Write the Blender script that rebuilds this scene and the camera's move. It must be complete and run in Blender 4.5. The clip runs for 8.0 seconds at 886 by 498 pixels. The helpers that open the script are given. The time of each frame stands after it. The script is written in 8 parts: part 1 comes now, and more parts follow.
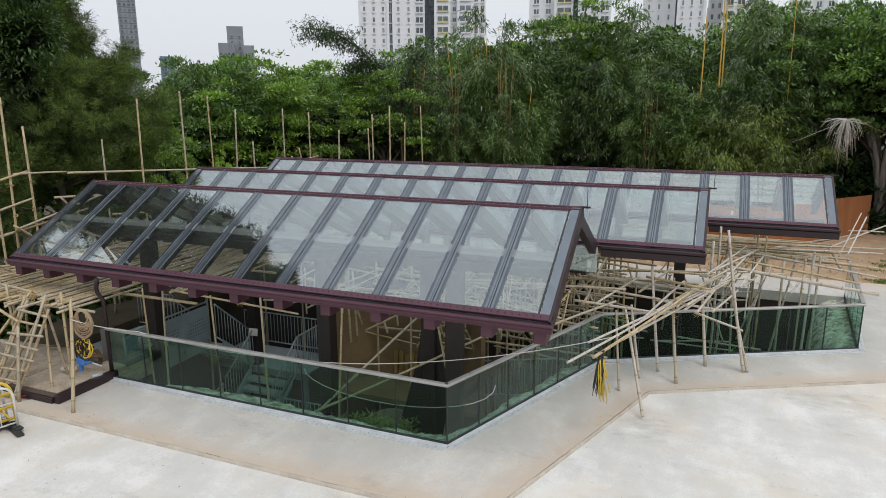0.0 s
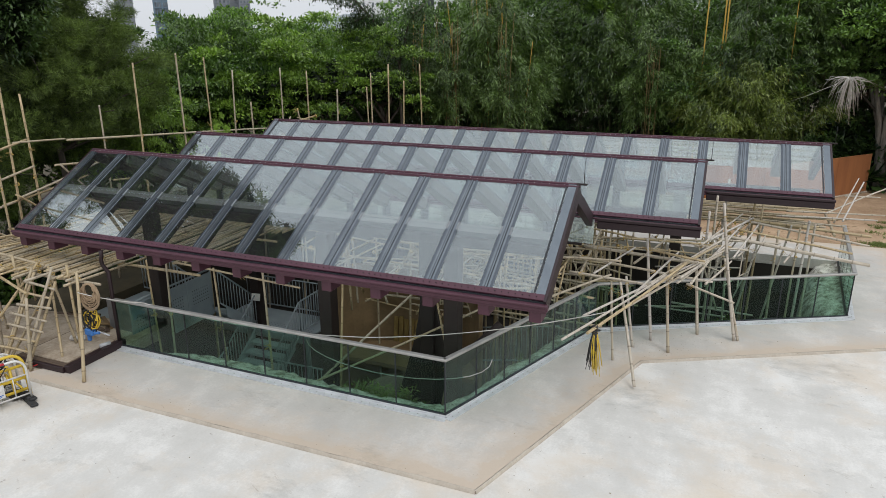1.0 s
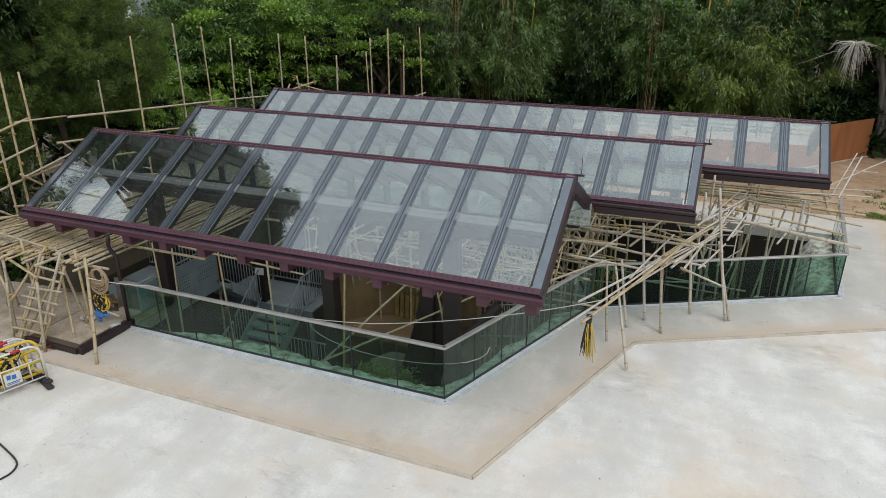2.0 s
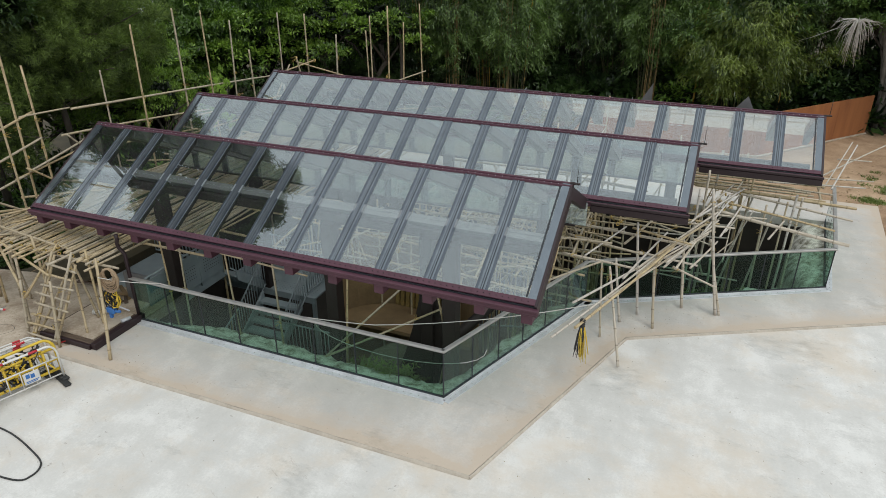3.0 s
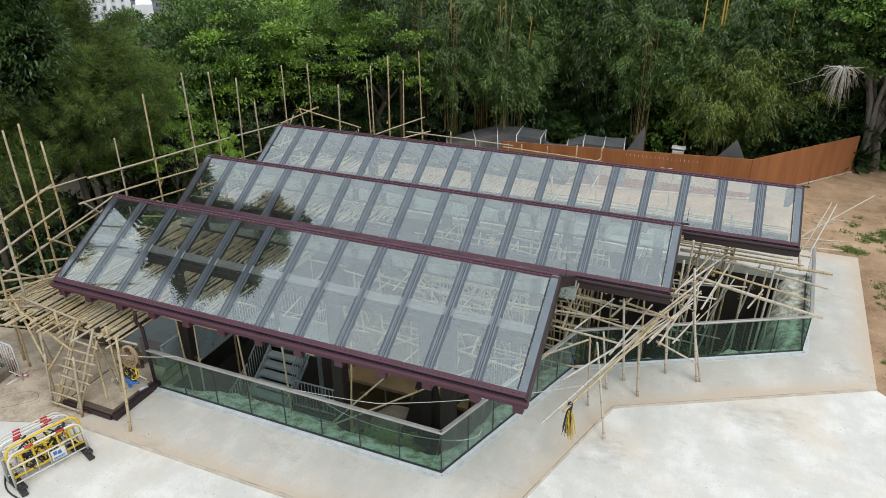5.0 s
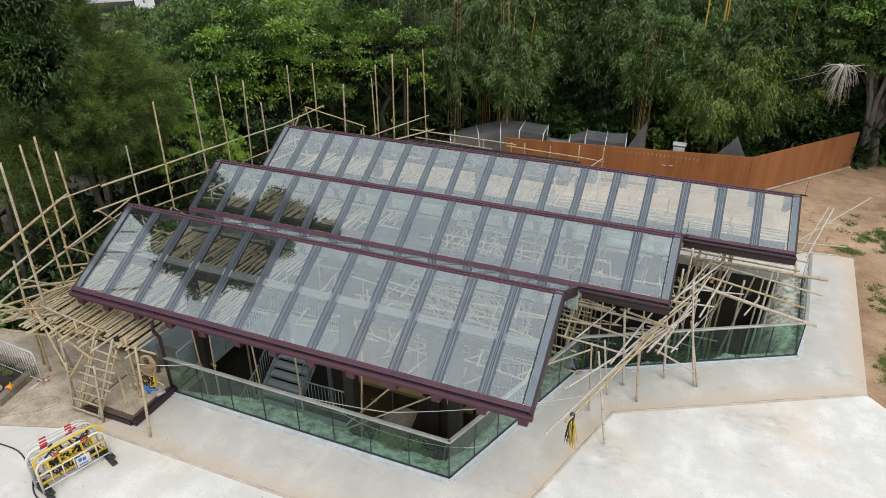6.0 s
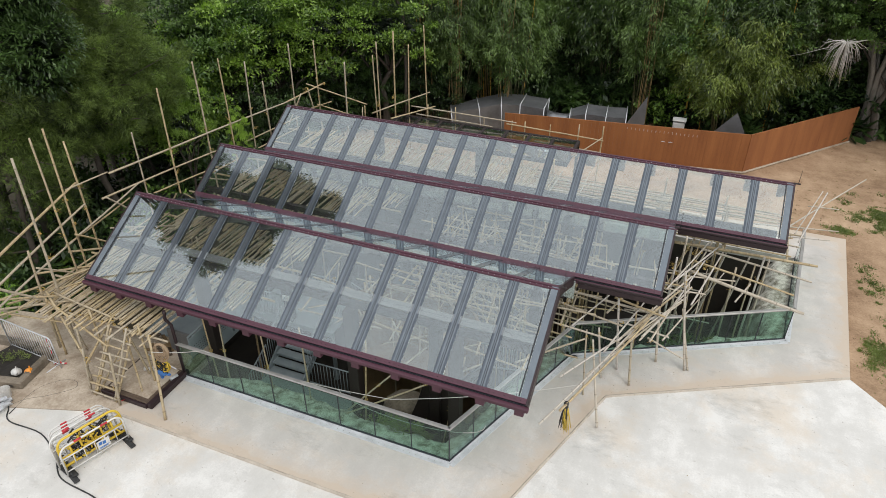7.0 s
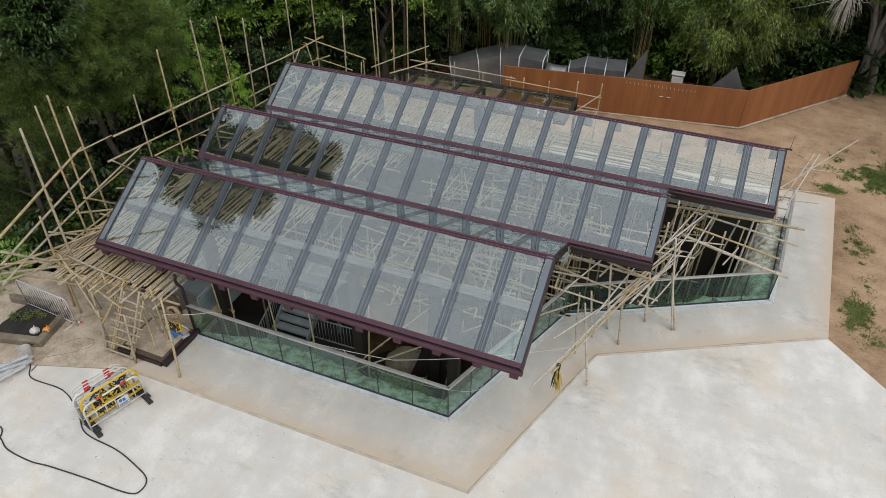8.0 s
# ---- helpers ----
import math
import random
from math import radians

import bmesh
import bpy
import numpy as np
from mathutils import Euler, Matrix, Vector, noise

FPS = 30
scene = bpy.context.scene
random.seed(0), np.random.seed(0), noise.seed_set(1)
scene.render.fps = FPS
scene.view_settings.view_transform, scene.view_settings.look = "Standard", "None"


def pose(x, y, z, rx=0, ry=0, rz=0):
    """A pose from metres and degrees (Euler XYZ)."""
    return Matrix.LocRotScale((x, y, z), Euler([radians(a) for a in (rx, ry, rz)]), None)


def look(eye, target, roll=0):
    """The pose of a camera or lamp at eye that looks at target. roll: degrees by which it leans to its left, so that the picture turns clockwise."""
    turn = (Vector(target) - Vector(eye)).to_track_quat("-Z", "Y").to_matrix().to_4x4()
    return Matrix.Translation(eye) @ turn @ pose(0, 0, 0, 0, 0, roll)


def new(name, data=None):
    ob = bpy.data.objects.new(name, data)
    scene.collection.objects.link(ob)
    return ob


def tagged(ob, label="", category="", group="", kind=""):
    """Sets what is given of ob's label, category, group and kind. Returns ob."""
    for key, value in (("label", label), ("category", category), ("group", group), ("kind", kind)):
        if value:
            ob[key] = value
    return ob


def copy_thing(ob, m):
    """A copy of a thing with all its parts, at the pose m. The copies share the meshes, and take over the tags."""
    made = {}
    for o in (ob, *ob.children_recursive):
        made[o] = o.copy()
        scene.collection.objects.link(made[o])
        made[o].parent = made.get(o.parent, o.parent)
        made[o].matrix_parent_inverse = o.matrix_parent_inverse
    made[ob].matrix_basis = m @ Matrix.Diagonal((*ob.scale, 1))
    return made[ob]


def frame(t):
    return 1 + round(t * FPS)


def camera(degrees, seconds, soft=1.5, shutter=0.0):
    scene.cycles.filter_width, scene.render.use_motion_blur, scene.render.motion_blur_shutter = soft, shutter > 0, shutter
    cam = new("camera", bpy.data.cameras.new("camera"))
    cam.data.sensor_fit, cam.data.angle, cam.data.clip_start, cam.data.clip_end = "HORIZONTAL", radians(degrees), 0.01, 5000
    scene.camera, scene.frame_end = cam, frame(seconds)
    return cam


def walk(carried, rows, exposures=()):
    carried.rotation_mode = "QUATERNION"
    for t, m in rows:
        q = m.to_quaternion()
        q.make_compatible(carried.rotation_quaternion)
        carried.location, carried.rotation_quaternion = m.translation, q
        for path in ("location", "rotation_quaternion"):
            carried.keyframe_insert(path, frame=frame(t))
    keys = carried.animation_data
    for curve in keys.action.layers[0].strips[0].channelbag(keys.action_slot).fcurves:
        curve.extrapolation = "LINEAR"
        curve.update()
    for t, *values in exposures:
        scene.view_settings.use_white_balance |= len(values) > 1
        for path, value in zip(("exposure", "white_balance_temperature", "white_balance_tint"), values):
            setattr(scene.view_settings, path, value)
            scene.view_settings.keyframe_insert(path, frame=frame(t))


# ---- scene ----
cam = camera(68.0, 8.0, soft=0.5)
PATH = [
    (0, (3.753, -9.368, 5.653), (3.017, -7.56, 5.219), -0.2),
    (0.5, (3.758, -9.396, 5.894), (3.03, -7.605, 5.381), -0.2),
    (1, (3.804, -9.407, 6.226), (3.083, -7.638, 5.635), -0.2),
    (1.5, (3.838, -9.413, 6.571), (3.125, -7.666, 5.908), -0.2),
    (2, (3.836, -9.406, 7.053), (3.132, -7.687, 6.311), -0.2),
    (3.5, (3.848, -9.385, 8.648), (3.169, -7.727, 7.758), -0.1),
    (4, (3.85, -9.385, 9.201), (3.171, -7.727, 8.312), -0.1),
    (4.5, (3.87, -9.368, 9.729), (3.192, -7.71, 8.84), -0.1),
    (5, (3.882, -9.394, 10.233), (3.204, -7.734, 9.347), -0.1),
    (6.5, (3.689, -9.507, 11.742), (3.035, -7.908, 10.733), -0.1),
    (7, (3.735, -9.452, 12.27), (3.094, -7.89, 11.199), -0.1),
    (7.5, (3.753, -9.489, 12.72), (3.135, -7.976, 11.567), -0.0),
    (8, (3.699, -9.517, 13.257), (3.108, -8.055, 12.026), 0.2),
]
EXPOSURES = [(0.0, -0.10, 6350, 9), (2.0, -0.18, 6320, 7.5), (3.5, -0.19, 6350, 5), (4.0, -0.08, 6350, 5), (4.5, 0.02, 6350, 5), (5.0, 0.08, 6350, 6), (6.5, 0.10, 6500, 9), (7.0, 0.06, 6500, 9), (7.5, -0.08, 6500, 9), (8.0, -0.25, 6500, 9)]
walk(cam, [(t, look(eye, target, roll)) for t, eye, target, roll in PATH], EXPOSURES)

# ---- light ----
SUN_EL, SUN_AZ = radians(56), radians(125)
world = bpy.data.worlds.new("overcast")
scene.world = world
world.use_nodes = True
wn, wl = world.node_tree.nodes, world.node_tree.links
sky = wn.new("ShaderNodeTexSky")
sky.sky_type = "NISHITA"
sky.sun_disc = False
sky.sun_elevation, sky.sun_rotation = SUN_EL, SUN_AZ
sky.air_density, sky.dust_density, sky.ozone_density = 1.0, 4.0, 1.0
# an overcast dome, about twice as bright overhead as at the horizon
veil = wn.new("ShaderNodeMixRGB")
veil.inputs[0].default_value = 0.9
up = wn.new("ShaderNodeSeparateXYZ")
wl.new(wn.new("ShaderNodeTexCoord").outputs["Generated"], up.inputs[0])
dome = wn.new("ShaderNodeMapRange")
for k, v in zip(("From Min", "From Max", "To Min", "To Max"), (0.0, 1.0, 8.5, 13.6)):
    dome.inputs[k].default_value = v
wl.new(up.outputs["Z"], dome.inputs["Value"])
cloud = wn.new("ShaderNodeMixRGB")
cloud.blend_type = "MULTIPLY"
cloud.inputs[0].default_value = 1.0
cloud.inputs[2].default_value = (0.965, 0.985, 1.03, 1)
wl.new(dome.outputs[0], cloud.inputs[1])
wl.new(cloud.outputs[0], veil.inputs[2])
wl.new(sky.outputs[0], veil.inputs[1])
wl.new(veil.outputs[0], wn["Background"].inputs[0])
wn["Background"].inputs[1].default_value = 0.1
sun = new("sun", bpy.data.lights.new("sun", "SUN"))
sun.data.energy, sun.data.angle, sun.data.color = 0.95, radians(26), (1.0, 0.95, 0.88)
sun.matrix_world = look((math.sin(SUN_AZ) * 40, math.cos(SUN_AZ) * 40, 40 * math.tan(SUN_EL)), (0, 0, 0))


# ---- helpers ----
def part(name, bm, material, parent=None, label=""):
    """Links a bmesh (or a ready mesh) as one object under parent."""
    if isinstance(bm, bpy.types.Mesh):
        me = bm
    else:
        me = bpy.data.meshes.new(name)
        bm.to_mesh(me)
        bm.free()
    if material is not None and not me.materials:
        for m in material if isinstance(material, (list, tuple)) else (material,):
            me.materials.append(m)
    ob = new(name, me)
    if parent is not None:
        ob.parent = parent
    if label:
        ob["label"] = label
    return ob


def thing(name, label, category, group="", kind="", at=(0, 0, 0)):
    ob = new(name)
    ob.location = at
    ob.empty_display_size = 0.2
    return tagged(ob, label, category, group, kind)


def box(bm, lo, hi, mat=0, m=None, bevel=0.0):
    c = [(lo[i] + hi[i]) / 2 for i in range(3)]
    s = [abs(hi[i] - lo[i]) for i in range(3)]
    made = bmesh.ops.create_cube(bm, size=1, matrix=(m or Matrix()) @ Matrix.Translation(c) @ Matrix.Diagonal((*s, 1)))
    fs = {f for v in made["verts"] for f in v.link_faces}
    for f in fs:
        f.material_index = mat
    if bevel:
        es = list({e for v in made["verts"] for e in v.link_edges})
        bmesh.ops.bevel(bm, geom=es, offset=bevel, segments=1, affect="EDGES", clamp_overlap=True)
    return made["verts"]


def frame_to(a, b):
    """A pose at a whose z points to b."""
    a, b = Vector(a), Vector(b)
    return Matrix.Translation(a) @ (b - a).to_track_quat("Z", "Y").to_matrix().to_4x4()


def tube(bm, pts, r, sides=8, mat=0, cap=True):
    """A round tube along points; r is one radius or one for each point."""
    pts = [Vector(p) for p in pts]
    rs = [r] * len(pts) if isinstance(r, (int, float)) else r
    up, rings = None, []
    for i, p in enumerate(pts):
        d = (pts[min(i + 1, len(pts) - 1)] - pts[max(i - 1, 0)]).normalized()
        if up is None:
            up = d.orthogonal().normalized()
        u = (up - d * up.dot(d))
        u = u.normalized() if u.length > 1e-5 else d.orthogonal().normalized()
        up, w = u, d.cross(u)
        rings.append([bm.verts.new(p + (u * math.cos(k * math.tau / sides) + w * math.sin(k * math.tau / sides)) * rs[i]) for k in range(sides)])
    for a, b in zip(rings, rings[1:]):
        for k in range(sides):
            f = bm.faces.new((a[k], a[(k + 1) % sides], b[(k + 1) % sides], b[k]))
            f.material_index, f.smooth = mat, True
    if cap:
        for ring in (rings[0][::-1], rings[-1]):
            bm.faces.new(ring).material_index = mat
    return rings


def prism(bm, outline, z0, z1, mat=0):
    """An upright prism over an outline of (x, y)."""
    lo = [bm.verts.new((x, y, z0)) for x, y in outline]
    hi = [bm.verts.new((x, y, z1)) for x, y in outline]
    n = len(outline)
    fs = [bm.faces.new(hi), bm.faces.new(lo[::-1])]
    fs += [bm.faces.new((lo[i], lo[(i + 1) % n], hi[(i + 1) % n], hi[i])) for i in range(n)]
    for f in fs:
        f.material_index = mat
    bmesh.ops.recalc_face_normals(bm, faces=fs)


def arrays(name, verts, faces, mats, idx=None, smooth=False):
    me = bpy.data.meshes.new(name)
    me.from_pydata(verts, [], faces)
    for m in mats:
        me.materials.append(m)
    if idx is not None:
        me.polygons.foreach_set("material_index", idx)
    if smooth:
        me.polygons.foreach_set("use_smooth", [True] * len(me.polygons))
    me.update()
    return me


# ---- materials ----
def material(name):
    m = bpy.data.materials.new(name)
    m.use_nodes = True
    nt = m.node_tree
    return m, nt.nodes, nt.links, nt.nodes["Principled BSDF"]


def coords(n, l, scale=1.0, world_space=True):
    if world_space:
        return n.new("ShaderNodeNewGeometry").outputs["Position"]
    return n.new("ShaderNodeTexCoord").outputs["Object"]


def noise_node(n, l, vec, scale, detail=4.0, rough=0.55, stretch=None):
    t = n.new("ShaderNodeTexNoise")
    t.inputs["Scale"].default_value, t.inputs["Detail"].default_value, t.inputs["Roughness"].default_value = scale, detail, rough
    if stretch:
        mp = n.new("ShaderNodeMapping")
        mp.inputs["Scale"].default_value = stretch
        l.new(vec, mp.inputs[0])
        vec = mp.outputs[0]
    l.new(vec, t.inputs["Vector"])
    return t.outputs[0]


def ramp(n, l, fac, stops):
    r = n.new("ShaderNodeValToRGB")
    el = r.color_ramp.elements
    while len(el) < len(stops):
        el.new(0.5)
    for e, (p, c) in zip(el, stops):
        e.position, e.color = p, (*c, 1) if len(c) == 3 else c
    l.new(fac, r.inputs[0])
    return r.outputs[0]


def mix(n, l, fac, a, b, kind="MIX"):
    x = n.new("ShaderNodeMixRGB")
    x.blend_type = kind
    for s, v in zip(x.inputs, (fac, a, b)):
        if isinstance(v, (int, float)):
            s.default_value = v
        elif isinstance(v, tuple):
            s.default_value = (*v, 1)
        else:
            l.new(v, s)
    return x.outputs[0]


def math_node(n, l, op, a, b=0.0, clamp=False):
    x = n.new("ShaderNodeMath")
    x.operation, x.use_clamp = op, clamp
    for s, v in zip(x.inputs, (a, b)):
        if isinstance(v, (int, float)):
            s.default_value = v
        else:
            l.new(v, s)
    return x.outputs[0]


def bump(n, l, b, height, strength=0.3, distance=0.02):
    x = n.new("ShaderNodeBump")
    x.inputs["Strength"].default_value, x.inputs["Distance"].default_value = strength, distance
    l.new(height, x.inputs["Height"])
    l.new(x.outputs[0], b.inputs["Normal"])


def surface(name, dark, light, scale=3.0, fine=40.0, rough=0.7, metal=0.0, relief=0.2, world_space=True, spread=(0.3, 0.7), vary=0.0, stretch=None):
    """A surface with broad and fine variation between two colours."""
    m, n, l, b = material(name)
    v = coords(n, l, world_space=world_space)
    broad, grain = noise_node(n, l, v, scale, 5, stretch=stretch), noise_node(n, l, v, fine, 3, stretch=stretch)
    f = math_node(n, l, "ADD", math_node(n, l, "MULTIPLY", broad, 0.7), math_node(n, l, "MULTIPLY", grain, 0.3))
    c = ramp(n, l, f, [(spread[0], dark), (spread[1], light)])
    if vary:
        r = n.new("ShaderNodeObjectInfo").outputs["Random"]
        k = math_node(n, l, "ADD", math_node(n, l, "MULTIPLY", r, vary), 1 - vary / 2)
        cc = n.new("ShaderNodeCombineColor")
        for i in range(3):
            l.new(k, cc.inputs[i])
        c = mix(n, l, 1.0, c, cc.outputs[0], "MULTIPLY")
    l.new(c, b.inputs["Base Color"])
    b.inputs["Metallic"].default_value = metal
    rr = math_node(n, l, "ADD", math_node(n, l, "MULTIPLY", grain, 0.25), rough - 0.12)
    l.new(rr, b.inputs["Roughness"])
    if relief:
        bump(n, l, b, f, relief)
    return m


def glass(name, tint, r0, dust):
    """A pane: clear body, mirror gloss that grows to the rim, and a film of dust."""
    m, n, l, b = material(name)
    n.remove(b)
    tr, gl, df = n.new("ShaderNodeBsdfTransparent"), n.new("ShaderNodeBsdfGlossy"), n.new("ShaderNodeBsdfDiffuse")
    tr.inputs[0].default_value = (*tint, 1)
    gl.inputs["Roughness"].default_value = 0.015
    gl.inputs[0].default_value = (0.90, 0.965, 0.985, 1)
    df.inputs[0].default_value = (0.62, 0.66, 0.66, 1)
    fw = n.new("ShaderNodeLayerWeight")
    fw.inputs[0].default_value = 0.5
    rim = math_node(n, l, "POWER", fw.outputs["Facing"], 3.2)
    gloss = math_node(n, l, "ADD", math_node(n, l, "MULTIPLY", rim, 1 - r0), r0, True)
    v = coords(n, l)
    spots = noise_node(n, l, v, 1.3, 5, 0.6)
    d = n.new("ShaderNodeMixShader")
    l.new(math_node(n, l, "MULTIPLY", spots, dust * 2), d.inputs[0])
    l.new(tr.outputs[0], d.inputs[1])
    l.new(df.outputs[0], d.inputs[2])
    g = n.new("ShaderNodeMixShader")
    l.new(gloss, g.inputs[0])
    l.new(d.outputs[0], g.inputs[1])
    l.new(gl.outputs[0], g.inputs[2])
    l.new(g.outputs[0], n["Material Output"].inputs[0])
    return m


def foliage(name, dark, light, gloss=0.38):
    m, n, l, b = material(name)
    isl = n.new("ShaderNodeNewGeometry").outputs["Random Per Island"]
    rnd = n.new("ShaderNodeObjectInfo").outputs["Random"]
    v = coords(n, l)
    patch = ramp(n, l, noise_node(n, l, v, 0.5, 3), [(0.36, (0, 0, 0)), (0.62, (1, 1, 1))])
    tuft = ramp(n, l, noise_node(n, l, v, 2.2, 2), [(0.38, (0, 0, 0)), (0.64, (1, 1, 1))])
    own = math_node(n, l, "ADD", math_node(n, l, "MULTIPLY", isl, 0.55), math_node(n, l, "MULTIPLY", rnd, 0.5))
    f = math_node(n, l, "ADD", own, math_node(n, l, "ADD", math_node(n, l, "MULTIPLY", patch, 0.3), math_node(n, l, "MULTIPLY", tuft, 0.3)))
    c = ramp(n, l, math_node(n, l, "MULTIPLY", f, 0.72), [(0.26, dark), (0.95, light)])
    l.new(c, b.inputs["Base Color"])
    b.inputs["Roughness"].default_value = gloss
    b.inputs["Specular IOR Level"].default_value = 0.5
    ts, ms = n.new("ShaderNodeBsdfTranslucent"), n.new("ShaderNodeMixShader")
    l.new(mix(n, l, 1.0, c, (1.0, 1.25, 0.45), "MULTIPLY"), ts.inputs[0])
    ms.inputs[0].default_value = 0.25
    l.new(b.outputs[0], ms.inputs[1])
    l.new(ts.outputs[0], ms.inputs[2])
    l.new(ms.outputs[0], n["Material Output"].inputs[0])
    return m


def stained_concrete(name, base, pale, stain, edge_attr):
    """Concrete with trowel clouds, grey smudges, fine grain, and ochre dirt that gathers in patches."""
    m, n, l, b = material(name)
    v = coords(n, l)
    warp = noise_node(n, l, v, 0.32, 7, 0.62)
    cloud = noise_node(n, l, v, 0.75, 8, 0.68, stretch=(1.0, 0.6, 1.0))
    swirl = noise_node(n, l, v, 1.9, 6, 0.6, stretch=(0.6, 1.3, 1.0))
    grain = noise_node(n, l, v, 22, 6, 0.75)
    f = math_node(n, l, "ADD", math_node(n, l, "MULTIPLY", cloud, 0.58), math_node(n, l, "ADD", math_node(n, l, "MULTIPLY", swirl, 0.2), math_node(n, l, "MULTIPLY", grain, 0.22)))
    c = ramp(n, l, f, [(0.33, base), (0.5, tuple((p + q) / 2 for p, q in zip(base, pale))), (0.58, pale)])
    if edge_attr:
        at = n.new("ShaderNodeAttribute")
        at.attribute_name = "dirt"
        k = math_node(n, l, "ADD", math_node(n, l, "MULTIPLY", warp, 0.9), math_node(n, l, "MULTIPLY", swirl, 0.9))
        k = math_node(n, l, "MULTIPLY", at.outputs["Fac"], k)
        k = math_node(n, l, "ADD", k, math_node(n, l, "MULTIPLY", noise_node(n, l, v, 3.2, 9, 0.78), 0.55))
        k = ramp(n, l, k, [(0.65, (0, 0, 0)), (0.80, (0.4, 0.4, 0.4)), (0.96, (0.6, 0.6, 0.6)), (1.0, (0.85, 0.85, 0.85))])
        patch = ramp(n, l, swirl, [(0.52, (0, 0, 0)), (0.72, (0.45, 0.45, 0.45))])
        k = mix(n, l, 1.0, k, patch, "LIGHTEN")
    else:
        k = math_node(n, l, "ADD", math_node(n, l, "MULTIPLY", warp, 0.75), math_node(n, l, "MULTIPLY", noise_node(n, l, v, 2.4, 8, 0.75), 0.25))
        k = ramp(n, l, k, [(0.49, (0, 0, 0)), (0.66, (0.8, 0.8, 0.8))])
    c = mix(n, l, k, c, stain)
    smudge = ramp(n, l, noise_node(n, l, v, 0.55, 9, 0.75, stretch=(0.7, 1.4, 1.0)), [(0.30, (0.66, 0.66, 0.65)), (0.44, (1, 1, 1))])
    c = mix(n, l, 0.8, c, smudge, "MULTIPLY")
    specks = ramp(n, l, noise_node(n, l, v, 7.0, 3, 0.6), [(0.22, (0.4, 0.34, 0.3)), (0.31, (1, 1, 1))])
    c = mix(n, l, 0.75, c, specks, "MULTIPLY")
    turn = n.new("ShaderNodeMapping")
    turn.inputs["Rotation"].default_value = (0, 0, 0.5)
    l.new(v, turn.inputs[0])
    scuff = noise_node(n, l, turn.outputs[0], 2.6, 7, 0.7, stretch=(0.5, 2.6, 1.0))
    c = mix(n, l, 0.6, c, ramp(n, l, scuff, [(0.27, (0.55, 0.47, 0.4)), (0.36, (1, 1, 1)), (0.64, (1, 1, 1)), (0.74, (1.0, 0.93, 0.84))]), "MULTIPLY")
    l.new(c, b.inputs["Base Color"])
    l.new(ramp(n, l, cloud, [(0.3, (0.55, 0.55, 0.55)), (0.7, (0.85, 0.85, 0.85))]), b.inputs["Roughness"])
    bump(n, l, b, grain, 0.15, 0.01)
    return m


def bare_earth(name):
    """Trodden ochre earth with darker damp drifts, pebbles and scattered litter."""
    m, n, l, b = material(name)
    v = coords(n, l)
    broad, mid, grain = noise_node(n, l, v, 0.28, 6, 0.62), noise_node(n, l, v, 1.6, 6, 0.65), noise_node(n, l, v, 14, 5, 0.65)
    f = math_node(n, l, "ADD", math_node(n, l, "MULTIPLY", broad, 0.5), math_node(n, l, "ADD", math_node(n, l, "MULTIPLY", mid, 0.3), math_node(n, l, "MULTIPLY", grain, 0.2)))
    c = ramp(n, l, f, [(0.38, (0.20, 0.12, 0.066)), (0.5, (0.36, 0.24, 0.145)), (0.62, (0.50, 0.355, 0.23))])
    litter = ramp(n, l, noise_node(n, l, v, 5.5, 4, 0.7), [(0.28, (0.3, 0.26, 0.2)), (0.38, (1, 1, 1))])
    where = ramp(n, l, noise_node(n, l, v, 0.5, 4, 0.6), [(0.45, (0.1, 0.1, 0.1)), (0.6, (1, 1, 1))])
    c = mix(n, l, where, c, mix(n, l, 1.0, c, litter, "MULTIPLY"))
    l.new(c, b.inputs["Base Color"])
    b.inputs["Roughness"].default_value = 0.95
    bump(n, l, b, f, 0.6, 0.05)
    return m


def bamboo_material(name, dark, light, grey):
    """Dry cane: straw to grey from pole to pole, darker rings at the nodes."""
    m, n, l, b = material(name)
    rnd = n.new("ShaderNodeObjectInfo").outputs["Random"]
    obj = n.new("ShaderNodeTexCoord").outputs["Object"]
    v = coords(n, l)
    streak = noise_node(n, l, obj, 6, 4, 0.6, stretch=(8, 8, 0.6))
    blot = noise_node(n, l, v, 2.2, 4)
    c = ramp(n, l, streak, [(0.3, dark), (0.68, light)])
    age = math_node(n, l, "ADD", math_node(n, l, "MULTIPLY", rnd, 0.75), math_node(n, l, "MULTIPLY", blot, 0.55))
    c = mix(n, l, ramp(n, l, age, [(0.45, (0, 0, 0)), (0.95, (0.9, 0.9, 0.9))]), c, grey)
    at = n.new("ShaderNodeAttribute")
    at.attribute_name = "node"
    c = mix(n, l, math_node(n, l, "MULTIPLY", at.outputs["Fac"], 0.6), c, (0.10, 0.075, 0.045))
    l.new(c, b.inputs["Base Color"])
    b.inputs["Roughness"].default_value = 0.5
    bump(n, l, b, streak, 0.15, 0.004)
    return m


